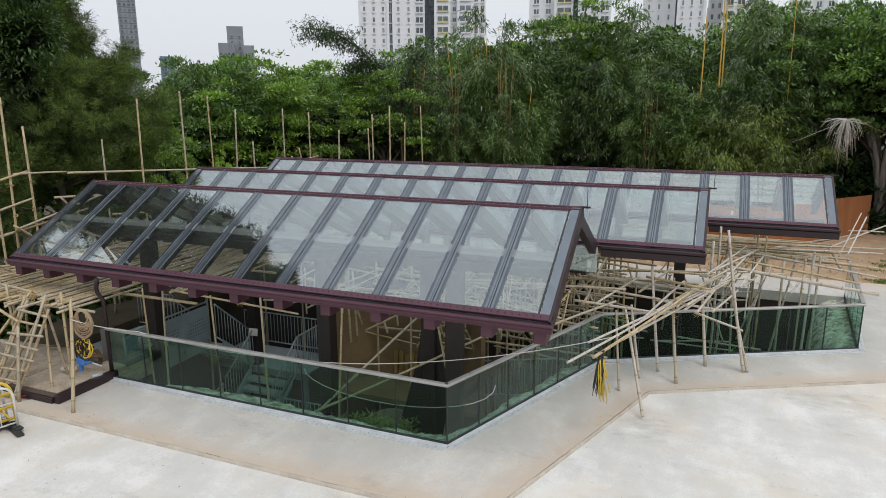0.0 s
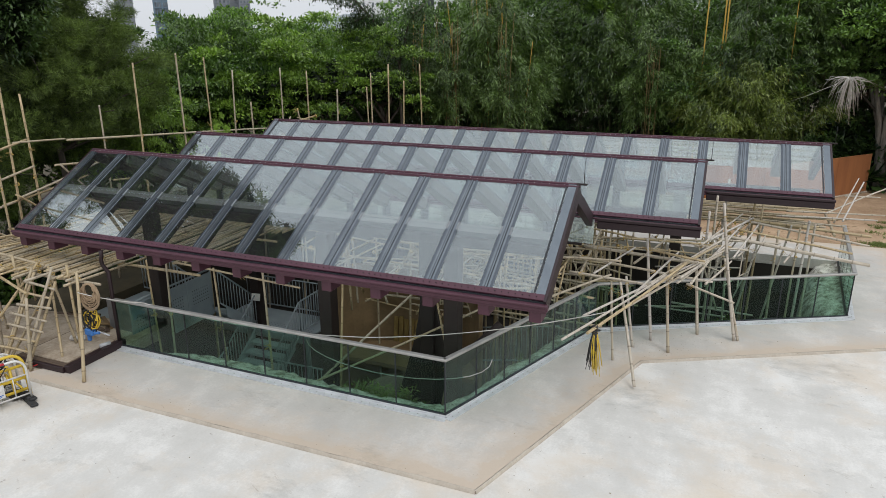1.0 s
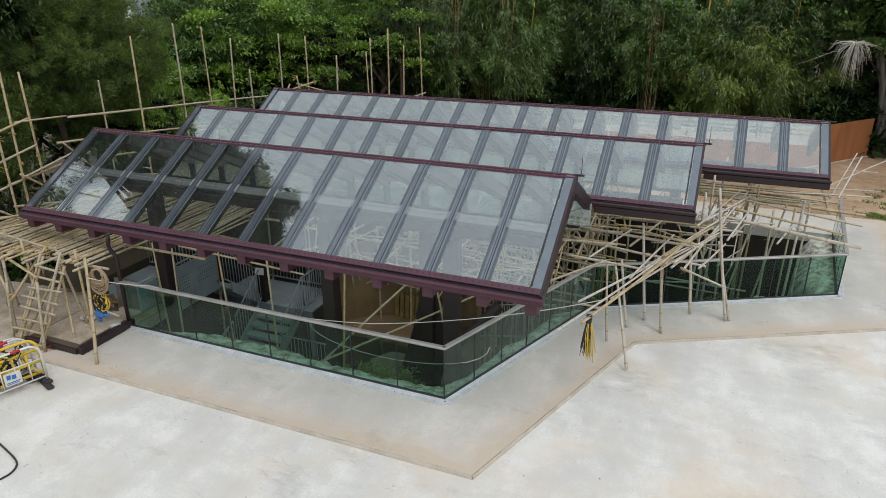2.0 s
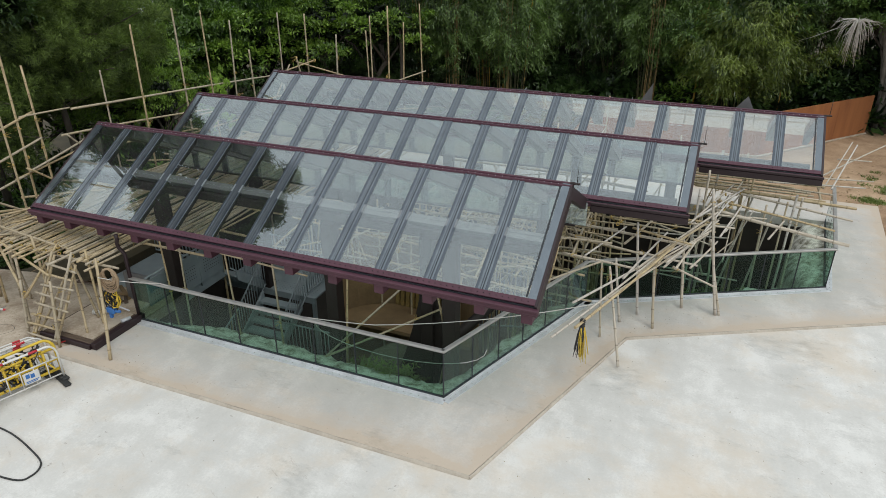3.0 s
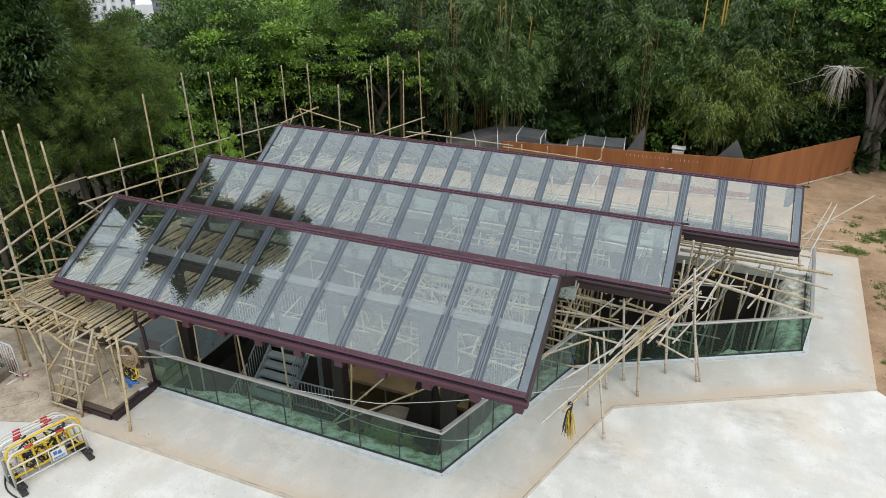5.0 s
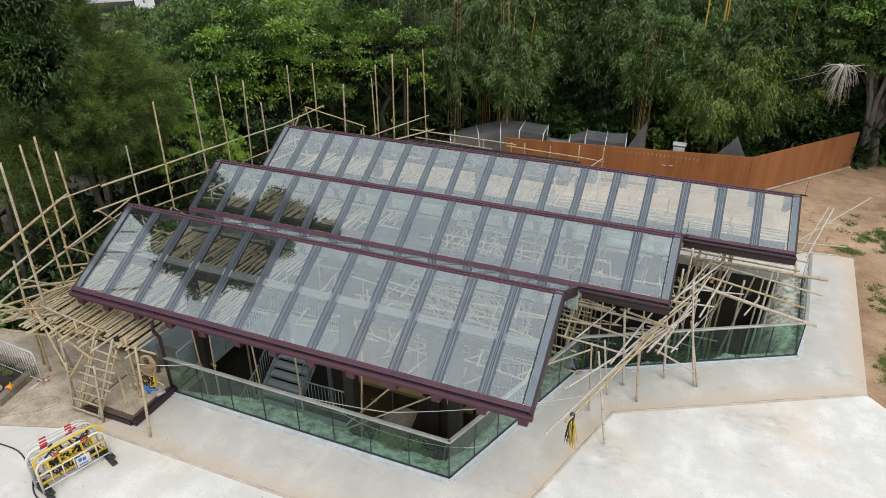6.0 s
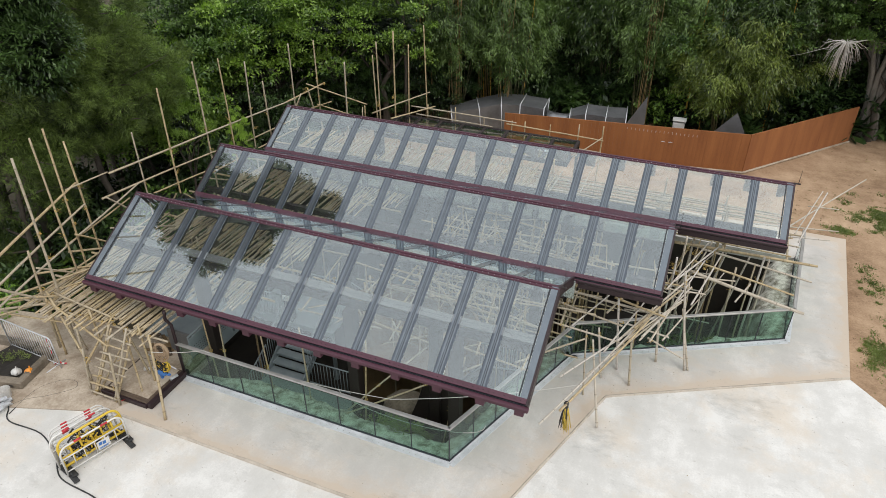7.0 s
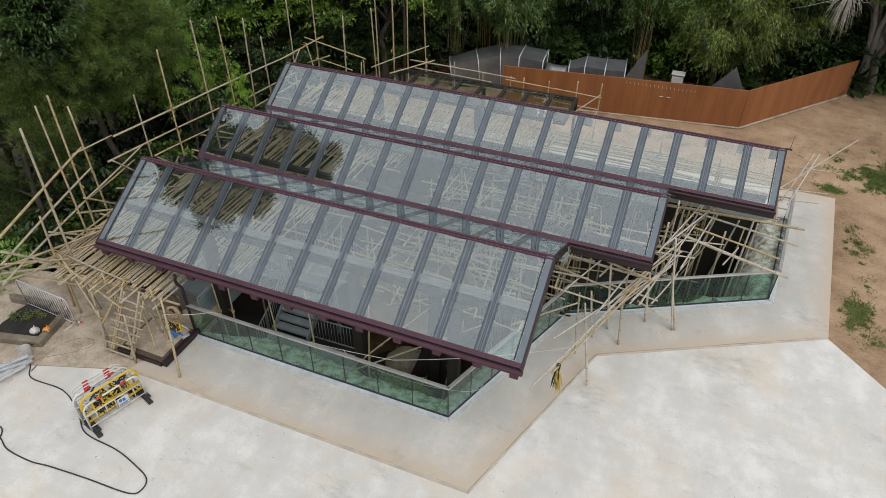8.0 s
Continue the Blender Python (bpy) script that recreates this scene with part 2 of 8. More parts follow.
PATH_CONCRETE = stained_concrete("path_concrete", (0.435, 0.412, 0.378), (0.625, 0.60, 0.56), (0.53, 0.435, 0.335), True)
PLAZA_CONCRETE = stained_concrete("plaza_concrete", (0.50, 0.485, 0.45), (0.71, 0.695, 0.66), (0.62, 0.53, 0.42), False)
SAND = surface("sandy_cement", (0.30, 0.235, 0.17), (0.54, 0.46, 0.365), 1.5, 16, 0.9, relief=0.5, spread=(0.38, 0.6))
CRUST = surface("mortar_crust", (0.36, 0.31, 0.25), (0.56, 0.50, 0.42), 2.5, 20, 0.9, relief=0.5)
DIRT = bare_earth("dry_dirt")
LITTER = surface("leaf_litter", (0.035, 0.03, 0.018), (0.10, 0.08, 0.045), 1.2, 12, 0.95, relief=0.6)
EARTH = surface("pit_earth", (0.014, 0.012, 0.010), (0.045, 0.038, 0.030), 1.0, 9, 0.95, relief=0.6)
BANK = surface("sand_bank", (0.20, 0.185, 0.13), (0.76, 0.74, 0.66), 4.5, 30, 0.95, relief=1.0, spread=(0.38, 0.58))
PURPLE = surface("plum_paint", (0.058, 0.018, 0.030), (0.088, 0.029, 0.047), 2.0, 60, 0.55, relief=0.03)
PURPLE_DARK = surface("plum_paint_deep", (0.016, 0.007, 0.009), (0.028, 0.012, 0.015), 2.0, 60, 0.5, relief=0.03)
UMBER = surface("dark_brown_steel", (0.011, 0.006, 0.005), (0.02, 0.011, 0.009), 1.5, 50, 0.65, relief=0.05)
GALV = surface("galvanised_steel", (0.50, 0.51, 0.52), (0.70, 0.71, 0.73), 4, 60, 0.5, 0.35, relief=0.05)
GREY_STEEL = surface("grey_painted_steel", (0.22, 0.262, 0.285), (0.32, 0.362, 0.38), 2, 50, 0.5, relief=0.04)
STAINLESS = surface("brushed_stainless", (0.34, 0.33, 0.31), (0.50, 0.49, 0.47), 3, 90, 0.55, 0.7, relief=0.03)
SLATE_DARK = surface("dark_slate_aluminium", (0.055, 0.068, 0.084), (0.085, 0.102, 0.123), 3, 40, 0.1, 0.5, relief=0)
SLATE_ALU = surface("slate_aluminium", (0.125, 0.148, 0.17), (0.19, 0.217, 0.24), 3, 40, 0.1, 0.6, relief=0)
for coat in (SLATE_DARK, SLATE_ALU):
    coat.node_tree.nodes["Principled BSDF"].inputs["Specular IOR Level"].default_value = 1.0
PURLIN_GREY = surface("warm_grey_paint", (0.105, 0.103, 0.101), (0.15, 0.148, 0.146), 3, 40, 0.5, relief=0.03)
FRIT = surface("grey_frit", (0.15, 0.163, 0.172), (0.20, 0.215, 0.226), 3, 40, 0.5, relief=0.02)
RUBBER = surface("black_gasket", (0.012, 0.014, 0.018), (0.025, 0.03, 0.036), 5, 40, 0.45, relief=0.05)
ROOF_GLASS = glass("roof_glass", (0.96, 0.985, 0.98), 0.128, 0.012)
CLERESTORY_GLASS = glass("clerestory_glass", (0.70, 0.80, 0.76), 0.12, 0.22)
FENCE_GLASS = glass("fence_glass", (0.62, 0.785, 0.71), 0.008, 0.0)
CORTEN = surface("weathered_steel", (0.20, 0.068, 0.02), (0.35, 0.135, 0.042), 0.8, 25, 0.85, relief=0.15, stretch=(2.5, 2.5, 0.35))
BAMBOO = bamboo_material("dry_bamboo", (0.27, 0.195, 0.10), (0.60, 0.475, 0.28), (0.42, 0.365, 0.28))
DEAD_WOOD = surface("bleached_wood", (0.42, 0.39, 0.35), (0.68, 0.65, 0.60), 4, 30, 0.9, relief=0.3)
BAMBOO_GREY = bamboo_material("weathered_bamboo", (0.36, 0.30, 0.22), (0.62, 0.555, 0.455), (0.56, 0.52, 0.475))
BARK = surface("bark", (0.035, 0.028, 0.021), (0.12, 0.10, 0.08), 3, 25, 0.95, relief=0.6, stretch=(3, 3, 0.6))
PALE_BARK = surface("pale_bark", (0.09, 0.08, 0.066), (0.28, 0.255, 0.22), 3, 25, 0.9, relief=0.5, stretch=(3, 3, 0.6))
LEAF = foliage("broad_leaf", (0.02, 0.05, 0.013), (0.27, 0.45, 0.08))
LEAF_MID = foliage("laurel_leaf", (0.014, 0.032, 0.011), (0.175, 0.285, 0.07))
LEAF_BRIGHT = foliage("young_leaf", (0.043, 0.09, 0.017), (0.35, 0.52, 0.082))
# darkened so undergrowth carries the woods' shade in its colour; also dark-leaved trees
LEAF_SHADE_DARK = foliage("shade_dark_leaf", (0.009, 0.021, 0.008), (0.095, 0.165, 0.044))
# near-black fill leaves: shade inside the crowns, put into the leaf colour
LEAF_INNER_SHADE = foliage("inner_shade_leaf", (0.005, 0.011, 0.005), (0.022, 0.036, 0.012))
LEAF_BAMBOO = foliage("bamboo_leaf", (0.010, 0.024, 0.008), (0.18, 0.275, 0.072))
LEAF_YOUNG = foliage("young_bamboo_leaf", (0.023, 0.042, 0.009), (0.26, 0.325, 0.064))
NEEDLE = foliage("casuarina_needle", (0.014, 0.026, 0.007), (0.215, 0.305, 0.058), gloss=0.7)
DRY_LEAF = foliage("dry_leaf", (0.08, 0.05, 0.025), (0.42, 0.31, 0.18), gloss=0.8)
TOWER_WHITE = surface("white_facade", (0.76, 0.77, 0.79), (0.86, 0.87, 0.88), 0.05, 1.0, 0.8, relief=0)
TOWER_GREY = surface("grey_facade", (0.20, 0.22, 0.25), (0.32, 0.34, 0.37), 0.05, 1.0, 0.7, relief=0)
TOWER_BLUE = surface("blue_curtain_wall", (0.10, 0.16, 0.22), (0.20, 0.28, 0.35), 0.1, 1.0, 0.25, relief=0)
TOWER_YELLOW = surface("cream_yellow_panel", (0.62, 0.56, 0.30), (0.72, 0.66, 0.38), 0.3, 1.0, 0.8, relief=0)
WINDOW_DARK = surface("far_window_glass", (0.07, 0.085, 0.10), (0.20, 0.23, 0.26), 0.4, 3.0, 0.15, relief=0, vary=0.8)
HAZED_HILL = surface("hazed_far_hill", (0.52, 0.58, 0.64), (0.60, 0.66, 0.71), 0.01, 0.1, 1.0, relief=0)
DUCT = surface("zinc_duct", (0.16, 0.165, 0.17), (0.30, 0.305, 0.315), 1.5, 30, 0.42, 0.6, relief=0.05)
WHITE_PAINT = surface("white_enamel", (0.50, 0.485, 0.45), (0.76, 0.75, 0.725), 3, 40, 0.4, relief=0.03)
RED_TAPE = surface("red_reflective", (0.42, 0.02, 0.03), (0.58, 0.04, 0.05), 5, 40, 0.4, relief=0.03)
YELLOW = surface("yellow_plastic", (0.58, 0.38, 0.03), (0.72, 0.52, 0.06), 3, 40, 0.45, relief=0.03)
BLACK = surface("black_rubber", (0.015, 0.015, 0.015), (0.04, 0.04, 0.04), 4, 40, 0.7, relief=0.1)
ORANGE = surface("orange_plastic", (0.72, 0.24, 0.02), (0.85, 0.34, 0.04), 5, 40, 0.35, relief=0.02)
BLUE = surface("blue_print", (0.03, 0.12, 0.38), (0.06, 0.2, 0.5), 5, 40, 0.5, relief=0.02)
ROPE = surface("hemp_rope", (0.24, 0.165, 0.10), (0.42, 0.31, 0.20), 6, 90, 0.9, relief=0.5)
WHITE_ROPE = surface("white_cord", (0.5, 0.48, 0.44), (0.68, 0.66, 0.62), 6, 90, 0.9, relief=0.3)
TIE = surface("amber_nylon_tie", (0.34, 0.22, 0.05), (0.56, 0.40, 0.13), 6, 90, 0.6, relief=0.3, vary=0.5)
TIMBER = surface("wet_timber", (0.06, 0.04, 0.028), (0.14, 0.10, 0.07), 3, 20, 0.8, relief=0.3, stretch=(0.6, 5, 5))
PLY = surface("ochre_board", (0.13, 0.085, 0.043), (0.27, 0.18, 0.09), 1.2, 20, 0.75, relief=0.2)
FORMWORK = surface("stained_timber", (0.15, 0.10, 0.03), (0.30, 0.20, 0.06), 3, 30, 0.8, relief=0.2)
STONE = surface("rough_stone", (0.10, 0.082, 0.06), (0.28, 0.235, 0.18), 2, 16, 0.95, relief=0.7)
YELLOW_CANE = surface("golden_cane", (0.42, 0.24, 0.03), (0.62, 0.40, 0.08), 2, 20, 0.5, relief=0.1)
GRASS = foliage("grass_blade", (0.10, 0.13, 0.03), (0.25, 0.30, 0.085))

# ---- ground, plaza, path, pit ----
FENCE = [(-7.6, 0.0), (0.0, 0.0), (1.78, 4.72), (7.25, 7.62), (7.72, 12.4)]
RIM = FENCE + [(-10.4, 12.4), (-10.4, 1.3), (-7.62, 1.3)]
EDGE = [(-8.45, -1.73), (1.16, -1.70), (2.96, 3.49), (8.85, 6.60), (9.45, 14.45), (-12.2, 14.45)]


def inside(x, y, poly):
    hit = False
    for (x1, y1), (x2, y2) in zip(poly, poly[1:] + poly[:1]):
        if (y1 > y) != (y2 > y) and x < (x2 - x1) * (y - y1) / (y2 - y1) + x1:
            hit = not hit
    return hit


def ease(a, b, v):
    k = min(max((v - a) / (b - a), 0), 1)
    return k * k * (3 - 2 * k)


def terrain(x, y):
    """Height of the natural ground: level round the plaza, falling away behind the scaffold to the west."""
    z = -0.14 + 0.05 * noise.noise((x * 0.35, y * 0.35, 3))
    fall = ease(-12.2, -17.0, x) * ease(-1.0, 3.0, y)
    fall = max(fall, ease(-12.2, -16.0, x) * 0.35)
    return z - 3.0 * fall - 0.3 * ease(30, 60, y)


def build_ground():
    inner_x = list(np.arange(-30, 24.01, 0.5))
    inner_y = list(np.arange(-22, 40.01, 0.5))
    far = [30, 45, 70, 120, 220, 450, 900, 1800, 3200]
    xs = [-f - 10 for f in far[::-1]] + inner_x + [f + 2 for f in far]
    ys = [-f for f in far[::-1]] + inner_y + [f + 18 for f in far]
    verts, faces, idx = [], [], []
    for y in ys:
        for x in xs:
            deep = any(inside(x + u, y + v, RIM) for u in (-0.75, 0, 0.75) for v in (-0.75, 0, 0.75))
            verts.append((x, y, -4.4 if deep else terrain(x, y)))
    w = len(xs)
    for j in range(len(ys) - 1):
        for i in range(w - 1):
            faces.append((j * w + i, j * w + i + 1, (j + 1) * w + i + 1, (j + 1) * w + i))
            cx, cy = xs[i], ys[j]
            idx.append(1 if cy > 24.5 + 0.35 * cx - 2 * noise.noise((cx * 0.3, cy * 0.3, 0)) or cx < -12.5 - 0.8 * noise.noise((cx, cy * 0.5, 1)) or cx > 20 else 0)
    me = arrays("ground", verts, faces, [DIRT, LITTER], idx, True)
    tagged(part("ground", me, None), "bare orange-brown earth with leaf litter under the trees", "ground", kind="structure")


build_ground()

bm = bmesh.new()
prism(bm, [(-8.45, -1.735), (1.162, -1.705), (2.965, 3.485), (8.855, 6.595), (31, -17.6), (31, -60), (-60, -60), (-60, -14), (-12.5, -3.1)], -0.4, -0.05)
tagged(part("plaza", bm, PLAZA_CONCRETE), "newly cast pale concrete plaza with ochre stains", "paving", kind="structure")

bm = bmesh.new()
prism(bm, [(-8.46, -1.73), (-12.5, -3.095), (-19, -5), (-19, -0.6), (-12.2, 0.8), (-7.62, 1.28), (-7.62, 0.0)], -0.4, -0.03)
tagged(part("work_yard", bm, SAND), "sandy brown cement ground beside the plaza", "ground", kind="structure")


# strip in a dark material that stands in for the deck's shadow
bm = bmesh.new()
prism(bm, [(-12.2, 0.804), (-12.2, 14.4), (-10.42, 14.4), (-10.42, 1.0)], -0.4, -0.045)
tagged(part("back_ground", bm, LITTER), "ground under the bamboo deck, coloured dark as its shadow", "ground", kind="structure")


def build_path():
    """The apron round the pit: four strips, the outermost dirty."""
    bm = bmesh.new()
    layer = bm.verts.layers.float.new("dirt")
    steps = ((0, 0.42), (0.45, 0.4), (0.75, 0.55), (0.88, 0.78), (0.965, 1.0), (1, 1.2))
    rings = [[] for _ in steps]
    for (ax, ay), (bx, by) in zip(RIM[:6], EDGE):
        for k, (f, d) in enumerate(steps):
            v = bm.verts.new((ax + (bx - ax) * f, ay + (by - ay) * f, 0))
            v[layer] = d
            rings[k].append(v)
    under = [[bm.verts.new((v.co.x, v.co.y, -0.3)) for v in rings[k]] for k in (0, -1)]
    loops = rings + [under[1], under[0], rings[0]]
    for a, b in zip(loops, loops[1:]):
        for i in range(5):
            bm.faces.new((a[i], b[i], b[i + 1], a[i + 1]))
    bmesh.ops.recalc_face_normals(bm, faces=bm.faces)
    tagged(part("pavement", bm, PATH_CONCRETE), "grey-beige concrete apron round the pit, dirty along its edge", "paving", kind="structure")


build_path()


def build_ridge():
    """A rough lip of spilt mortar along the joint between apron and plaza."""
    for i, (a, b) in enumerate(zip(EDGE[:3], EDGE[1:4])):
        a, b = Vector((*a, 0)), Vector((*b, 0))
        d = (b - a).normalized()
        inn = Vector((-d.y, d.x, 0))
        n = int((b - a).length / 0.05)
        verts, faces = [], []
        for k in range(n + 1):
            u = (b - a).length * k / n
            wide = 0.07 + 0.05 * noise.noise((u * 1.3, i, 1)) + 0.03 * noise.noise((u * 5, i, 2))
            high = max(0.004, 0.012 + 0.022 * noise.noise((u * 2.2, i, 3)) + 0.01 * noise.noise((u * 9, i, 4)))
            if i:
                high, wide = max(0.003, high * 0.4), wide * 0.45
            else:
                high, wide = max(0.004, high * 0.6), wide * 0.6
            for w, z in ((-0.02, -0.052), (-0.006, high * 0.5), (0.02, high), (wide * 0.6, high * 0.7), (wide, -0.004)):
                verts.append(a + d * u + inn * w + Vector((0, 0, z)))
        for k in range(n):
            for q in range(4):
                v = k * 5 + q
                faces.append((v, v + 5, v + 6, v + 1))
        tagged(part("mortar_ridge", arrays("mortar_ridge", [tuple(v) for v in verts], faces, [CRUST], None, True), None), "rough brown lip of spilt mortar along the joint", "kerb", kind="structure")


build_ridge()


def build_pit():
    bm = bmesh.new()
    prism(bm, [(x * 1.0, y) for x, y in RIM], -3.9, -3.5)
    tagged(part("pit_floor", bm, EARTH), "dark earth floor of the pit", "floor", kind="structure")
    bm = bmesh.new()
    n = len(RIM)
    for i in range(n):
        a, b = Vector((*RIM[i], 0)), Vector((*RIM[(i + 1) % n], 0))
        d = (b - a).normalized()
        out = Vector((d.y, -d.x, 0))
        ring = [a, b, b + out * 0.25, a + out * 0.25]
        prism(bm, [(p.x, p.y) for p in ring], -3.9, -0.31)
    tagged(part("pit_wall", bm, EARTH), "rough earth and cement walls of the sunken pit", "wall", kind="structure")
    # banks of sand and cement inside the glass
    profile = [(0.02, -0.05), (0.12, -0.08), (0.22, -0.11), (0.32, -0.14), (0.42, -0.18), (0.52, -0.23), (0.6, -0.3), (0.67, -0.45), (0.72, -0.7), (0.76, -1.2), (0.8, -2.2), (0.85, -3.5)]
    for i in range(4):
        a, b = Vector((*FENCE[i], 0)), Vector((*FENCE[i + 1], 0))
        d = (b - a).normalized()
        inn = Vector((-d.y, d.x, 0))
        length = (b - a).length
        steps = int(length / 0.09)
        bm = bmesh.new()
        grid = []
        for s in range(steps + 1):
            u = length * s / steps
            wide = (1.08, 1.1, 0.9, 1.05)[i] * (1 + 0.5 * noise.noise((u * 0.55 + 9 * i, 0.5, 2)) + 0.12 * noise.noise((u * 2.1, i, 7)))
            row = []
            for q, (w, z) in enumerate(profile):
                k = 0.6 * noise.noise((u * 1.7 + 5 * i, q * 0.4, 2)) + 0.55 * noise.noise((u * 5.0, q * 1.1, i)) + 0.4 * noise.noise((u * 11.0, q * 2.3, i))
                p = a + d * u + inn * (w * wide if q else w) + Vector((0, 0, z + (0.12 * k if q else 0)))
                row.append(bm.verts.new(p))
            grid.append(row)
        for r0, r1 in zip(grid, grid[1:]):
            for q in range(len(profile) - 1):
                f = bm.faces.new((r0[q], r1[q], r1[q + 1], r0[q + 1]))
                f.smooth = True
        tagged(part("sand_bank", bm, BANK), "pale sandy bank sloping down inside the glass fence", "bank", kind="structure")


build_pit()

# ---- glass roofs ----
X0 = -10.33
RIDGE_Z = 3.80
# eave y, eave z, ridge y, right end, bays, foot of the back slope (y, z)
ROOFS = [
    (0.195, 2.437, 2.41, 1.635, 12, (4.46, 2.78)),
    (4.56, 2.80, 6.055, 3.735, 14, (8.14, 2.79)),
    (8.27, 2.805, 9.88, 6.61, 17, (11.6, 2.82)),
]


def slope_frame(y0, z0, y1, z1):
    """A pose at the foot of a slope: x along the ridge, y up the slope, z off the glass."""
    a = math.atan2(z1 - z0, y1 - y0)
    return Matrix.Translation((0, y0, z0)) @ Matrix.Rotation(a, 4, "X"), math.hypot(y1 - y0, z1 - z0)


def rivets(bm, y, x0, x1, step, m, z=0.03, r=0.012):
    n = int((x1 - x0) / step)
    for i in range(n):
        p = m @ Matrix.Translation((x0 + step * (i + 0.5), y, z))
        bmesh.ops.create_cone(bm, cap_ends=True, segments=6, radius1=r, radius2=r * 0.6, depth=r, matrix=p)


def build_roof(number, eave_y, eave_z, ridge_y, x1, bays, foot):
    roof = thing("glass_roof", "long pitched glass roof with plum-painted steel edges and slate glazing bars", "roof", "glass roofs of the pavilion", at=(X0, eave_y, eave_z))
    back = Matrix.Translation((-X0, -eave_y, -eave_z))
    m, length = slope_frame(eave_y, eave_z, ridge_y, RIDGE_Z)
    m = back @ m
    bay = (x1 - X0) / bays
    rows = [(0.0, length)] if number else [(0.0, length * 0.5), (length * 0.5, length)]
    gap = 0.035
    # panes
    for lo, hi in rows:
        bm = bmesh.new()
        box(bm, (gap, lo + 0.002, -0.006), (bay - gap, hi - 0.002, 0.006))
        me = bpy.data.meshes.new("pane")
        bm.to_mesh(me)
        bm.free()
        me.materials.append(ROOF_GLASS)
        for i in range(bays):
            ob = part("pane", me, None, roof)
            ob.visible_shadow = False
            ob.matrix_local = m @ Matrix.Translation((X0 + bay * i, 0, 0))
    # glazing bars: a pale slate band with a raised cap in black joints, and a dark strip along each side
    bm = bmesh.new()
    box(bm, (-0.074, -0.02, -0.012), (0.074, length - 0.03, 0.008), 0)
    box(bm, (-0.014, -0.02, 0.0085), (0.014, length - 0.03, 0.022), 0, bevel=0.004)
    for s in (-1, 1):
        box(bm, (s * 0.021 - 0.006, -0.02, 0.0), (s * 0.021 + 0.006, length - 0.03, 0.0105), 1)
        for lo, hi in rows:
            box(bm, (s * 0.092 - 0.026, lo + (0.0 if lo == 0 else 0.1), -0.008), (s * 0.092 + 0.026, hi - (0.03 if hi == length else 0.1), 0.016), 2, bevel=0.006)
        box(bm, (s * 0.094 - 0.019, 0.0, -0.01), (s * 0.094 + 0.019, length - 0.03, 0.0068), 3)
    cap = bpy.data.meshes.new("glazing_bar")
    bm.to_mesh(cap)
    bm.free()
    for mm in (SLATE_ALU, RUBBER, SLATE_DARK, FRIT):
        cap.materials.append(mm)
    # rafters below the bars
    bm = bmesh.new()
    box(bm, (-0.05, -0.12, -0.16), (0.05, length + 0.02, -0.03), bevel=0.008)
    raft = bpy.data.meshes.new("rafter")
    bm.to_mesh(raft)
    bm.free()
    raft.materials.append(UMBER)
    for i in range(1, bays):
        ob = part("glazing_bar", cap, None, roof)
        ob.matrix_local = m @ Matrix.Translation((X0 + bay * i, 0, 0))
        ob = part("rafter", raft, None, roof)
        ob.matrix_local = m @ Matrix.Translation((X0 + bay * i, 0, 0))
    # edge strips at the two gables, with a plum bargeboard
    for x, s in ((X0, -1), (x1, 1)):
        bm = bmesh.new()
        box(bm, (x - 0.15 if s > 0 else x, -0.01, -0.02), (x if s > 0 else x + 0.15, length, 0.022), 0, m)
        box(bm, (x - s * 0.18 - 0.016, 0.03, 0.0065), (x - s * 0.18 + 0.016, length * 0.97, 0.012), 1, m)
        part("edge_strip", bm, [SLATE_ALU, RUBBER], roof, "slate aluminium edge strip with black sealant")
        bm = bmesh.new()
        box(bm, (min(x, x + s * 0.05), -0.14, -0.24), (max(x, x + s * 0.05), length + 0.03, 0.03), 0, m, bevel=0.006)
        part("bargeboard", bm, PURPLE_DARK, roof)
    if not number:
        bm = bmesh.new()
        box(bm, (X0 + 0.1, length * 0.5 - 0.095, -0.026), (x1 - 0.1, length * 0.5 + 0.095, -0.0235), 0, m)
        box(bm, (X0 + 0.1, length * 0.5 - 0.06, -0.2), (x1 - 0.1, length * 0.5 + 0.06, -0.0275), 0, m)
        part("purlin", bm, PURLIN_GREY, roof, "grey purlin across the middle of the slope")
    # eave: riveted flashing, gutter, fascia
    bm = bmesh.new()
    lip = 0.11 if not number else 0.10
    box(bm, (X0 - 0.05, -lip, -0.012), (x1 + 0.05, 0.012, 0.024), 0, m, bevel=0.005)
    part("flashing", bm, PURPLE, roof)
    bm = bmesh.new()
    rivets(bm, -0.05, X0 + 0.05, x1 - 0.02, 0.115, m)
    tagged(part("rivet_row", bm, PURPLE_DARK, roof), kind="stuff")
    a = math.atan2(RIDGE_Z - eave_z, ridge_y - eave_y)
    gy, gz = -lip * math.cos(a), -lip * math.sin(a)
    depth = 0.19 if not number else 0.15
    bm = bmesh.new()
    box(bm, (-0.08, gy - (0.11 if not number else 0.05), gz - depth * 0.45), (x1 - X0 + 0.08, gy - 0.005, gz - 0.038), bevel=0.014)
    box(bm, (-0.08, gy - (0.085 if not number else 0.04), gz - depth * 0.75), (x1 - X0 + 0.08, gy + 0.02, gz - depth * 0.45), bevel=0.008)
    box(bm, (-0.06, gy - 0.055, gz - depth), (x1 - X0 + 0.06, gy + 0.05, gz - depth * 0.75), bevel=0.008)
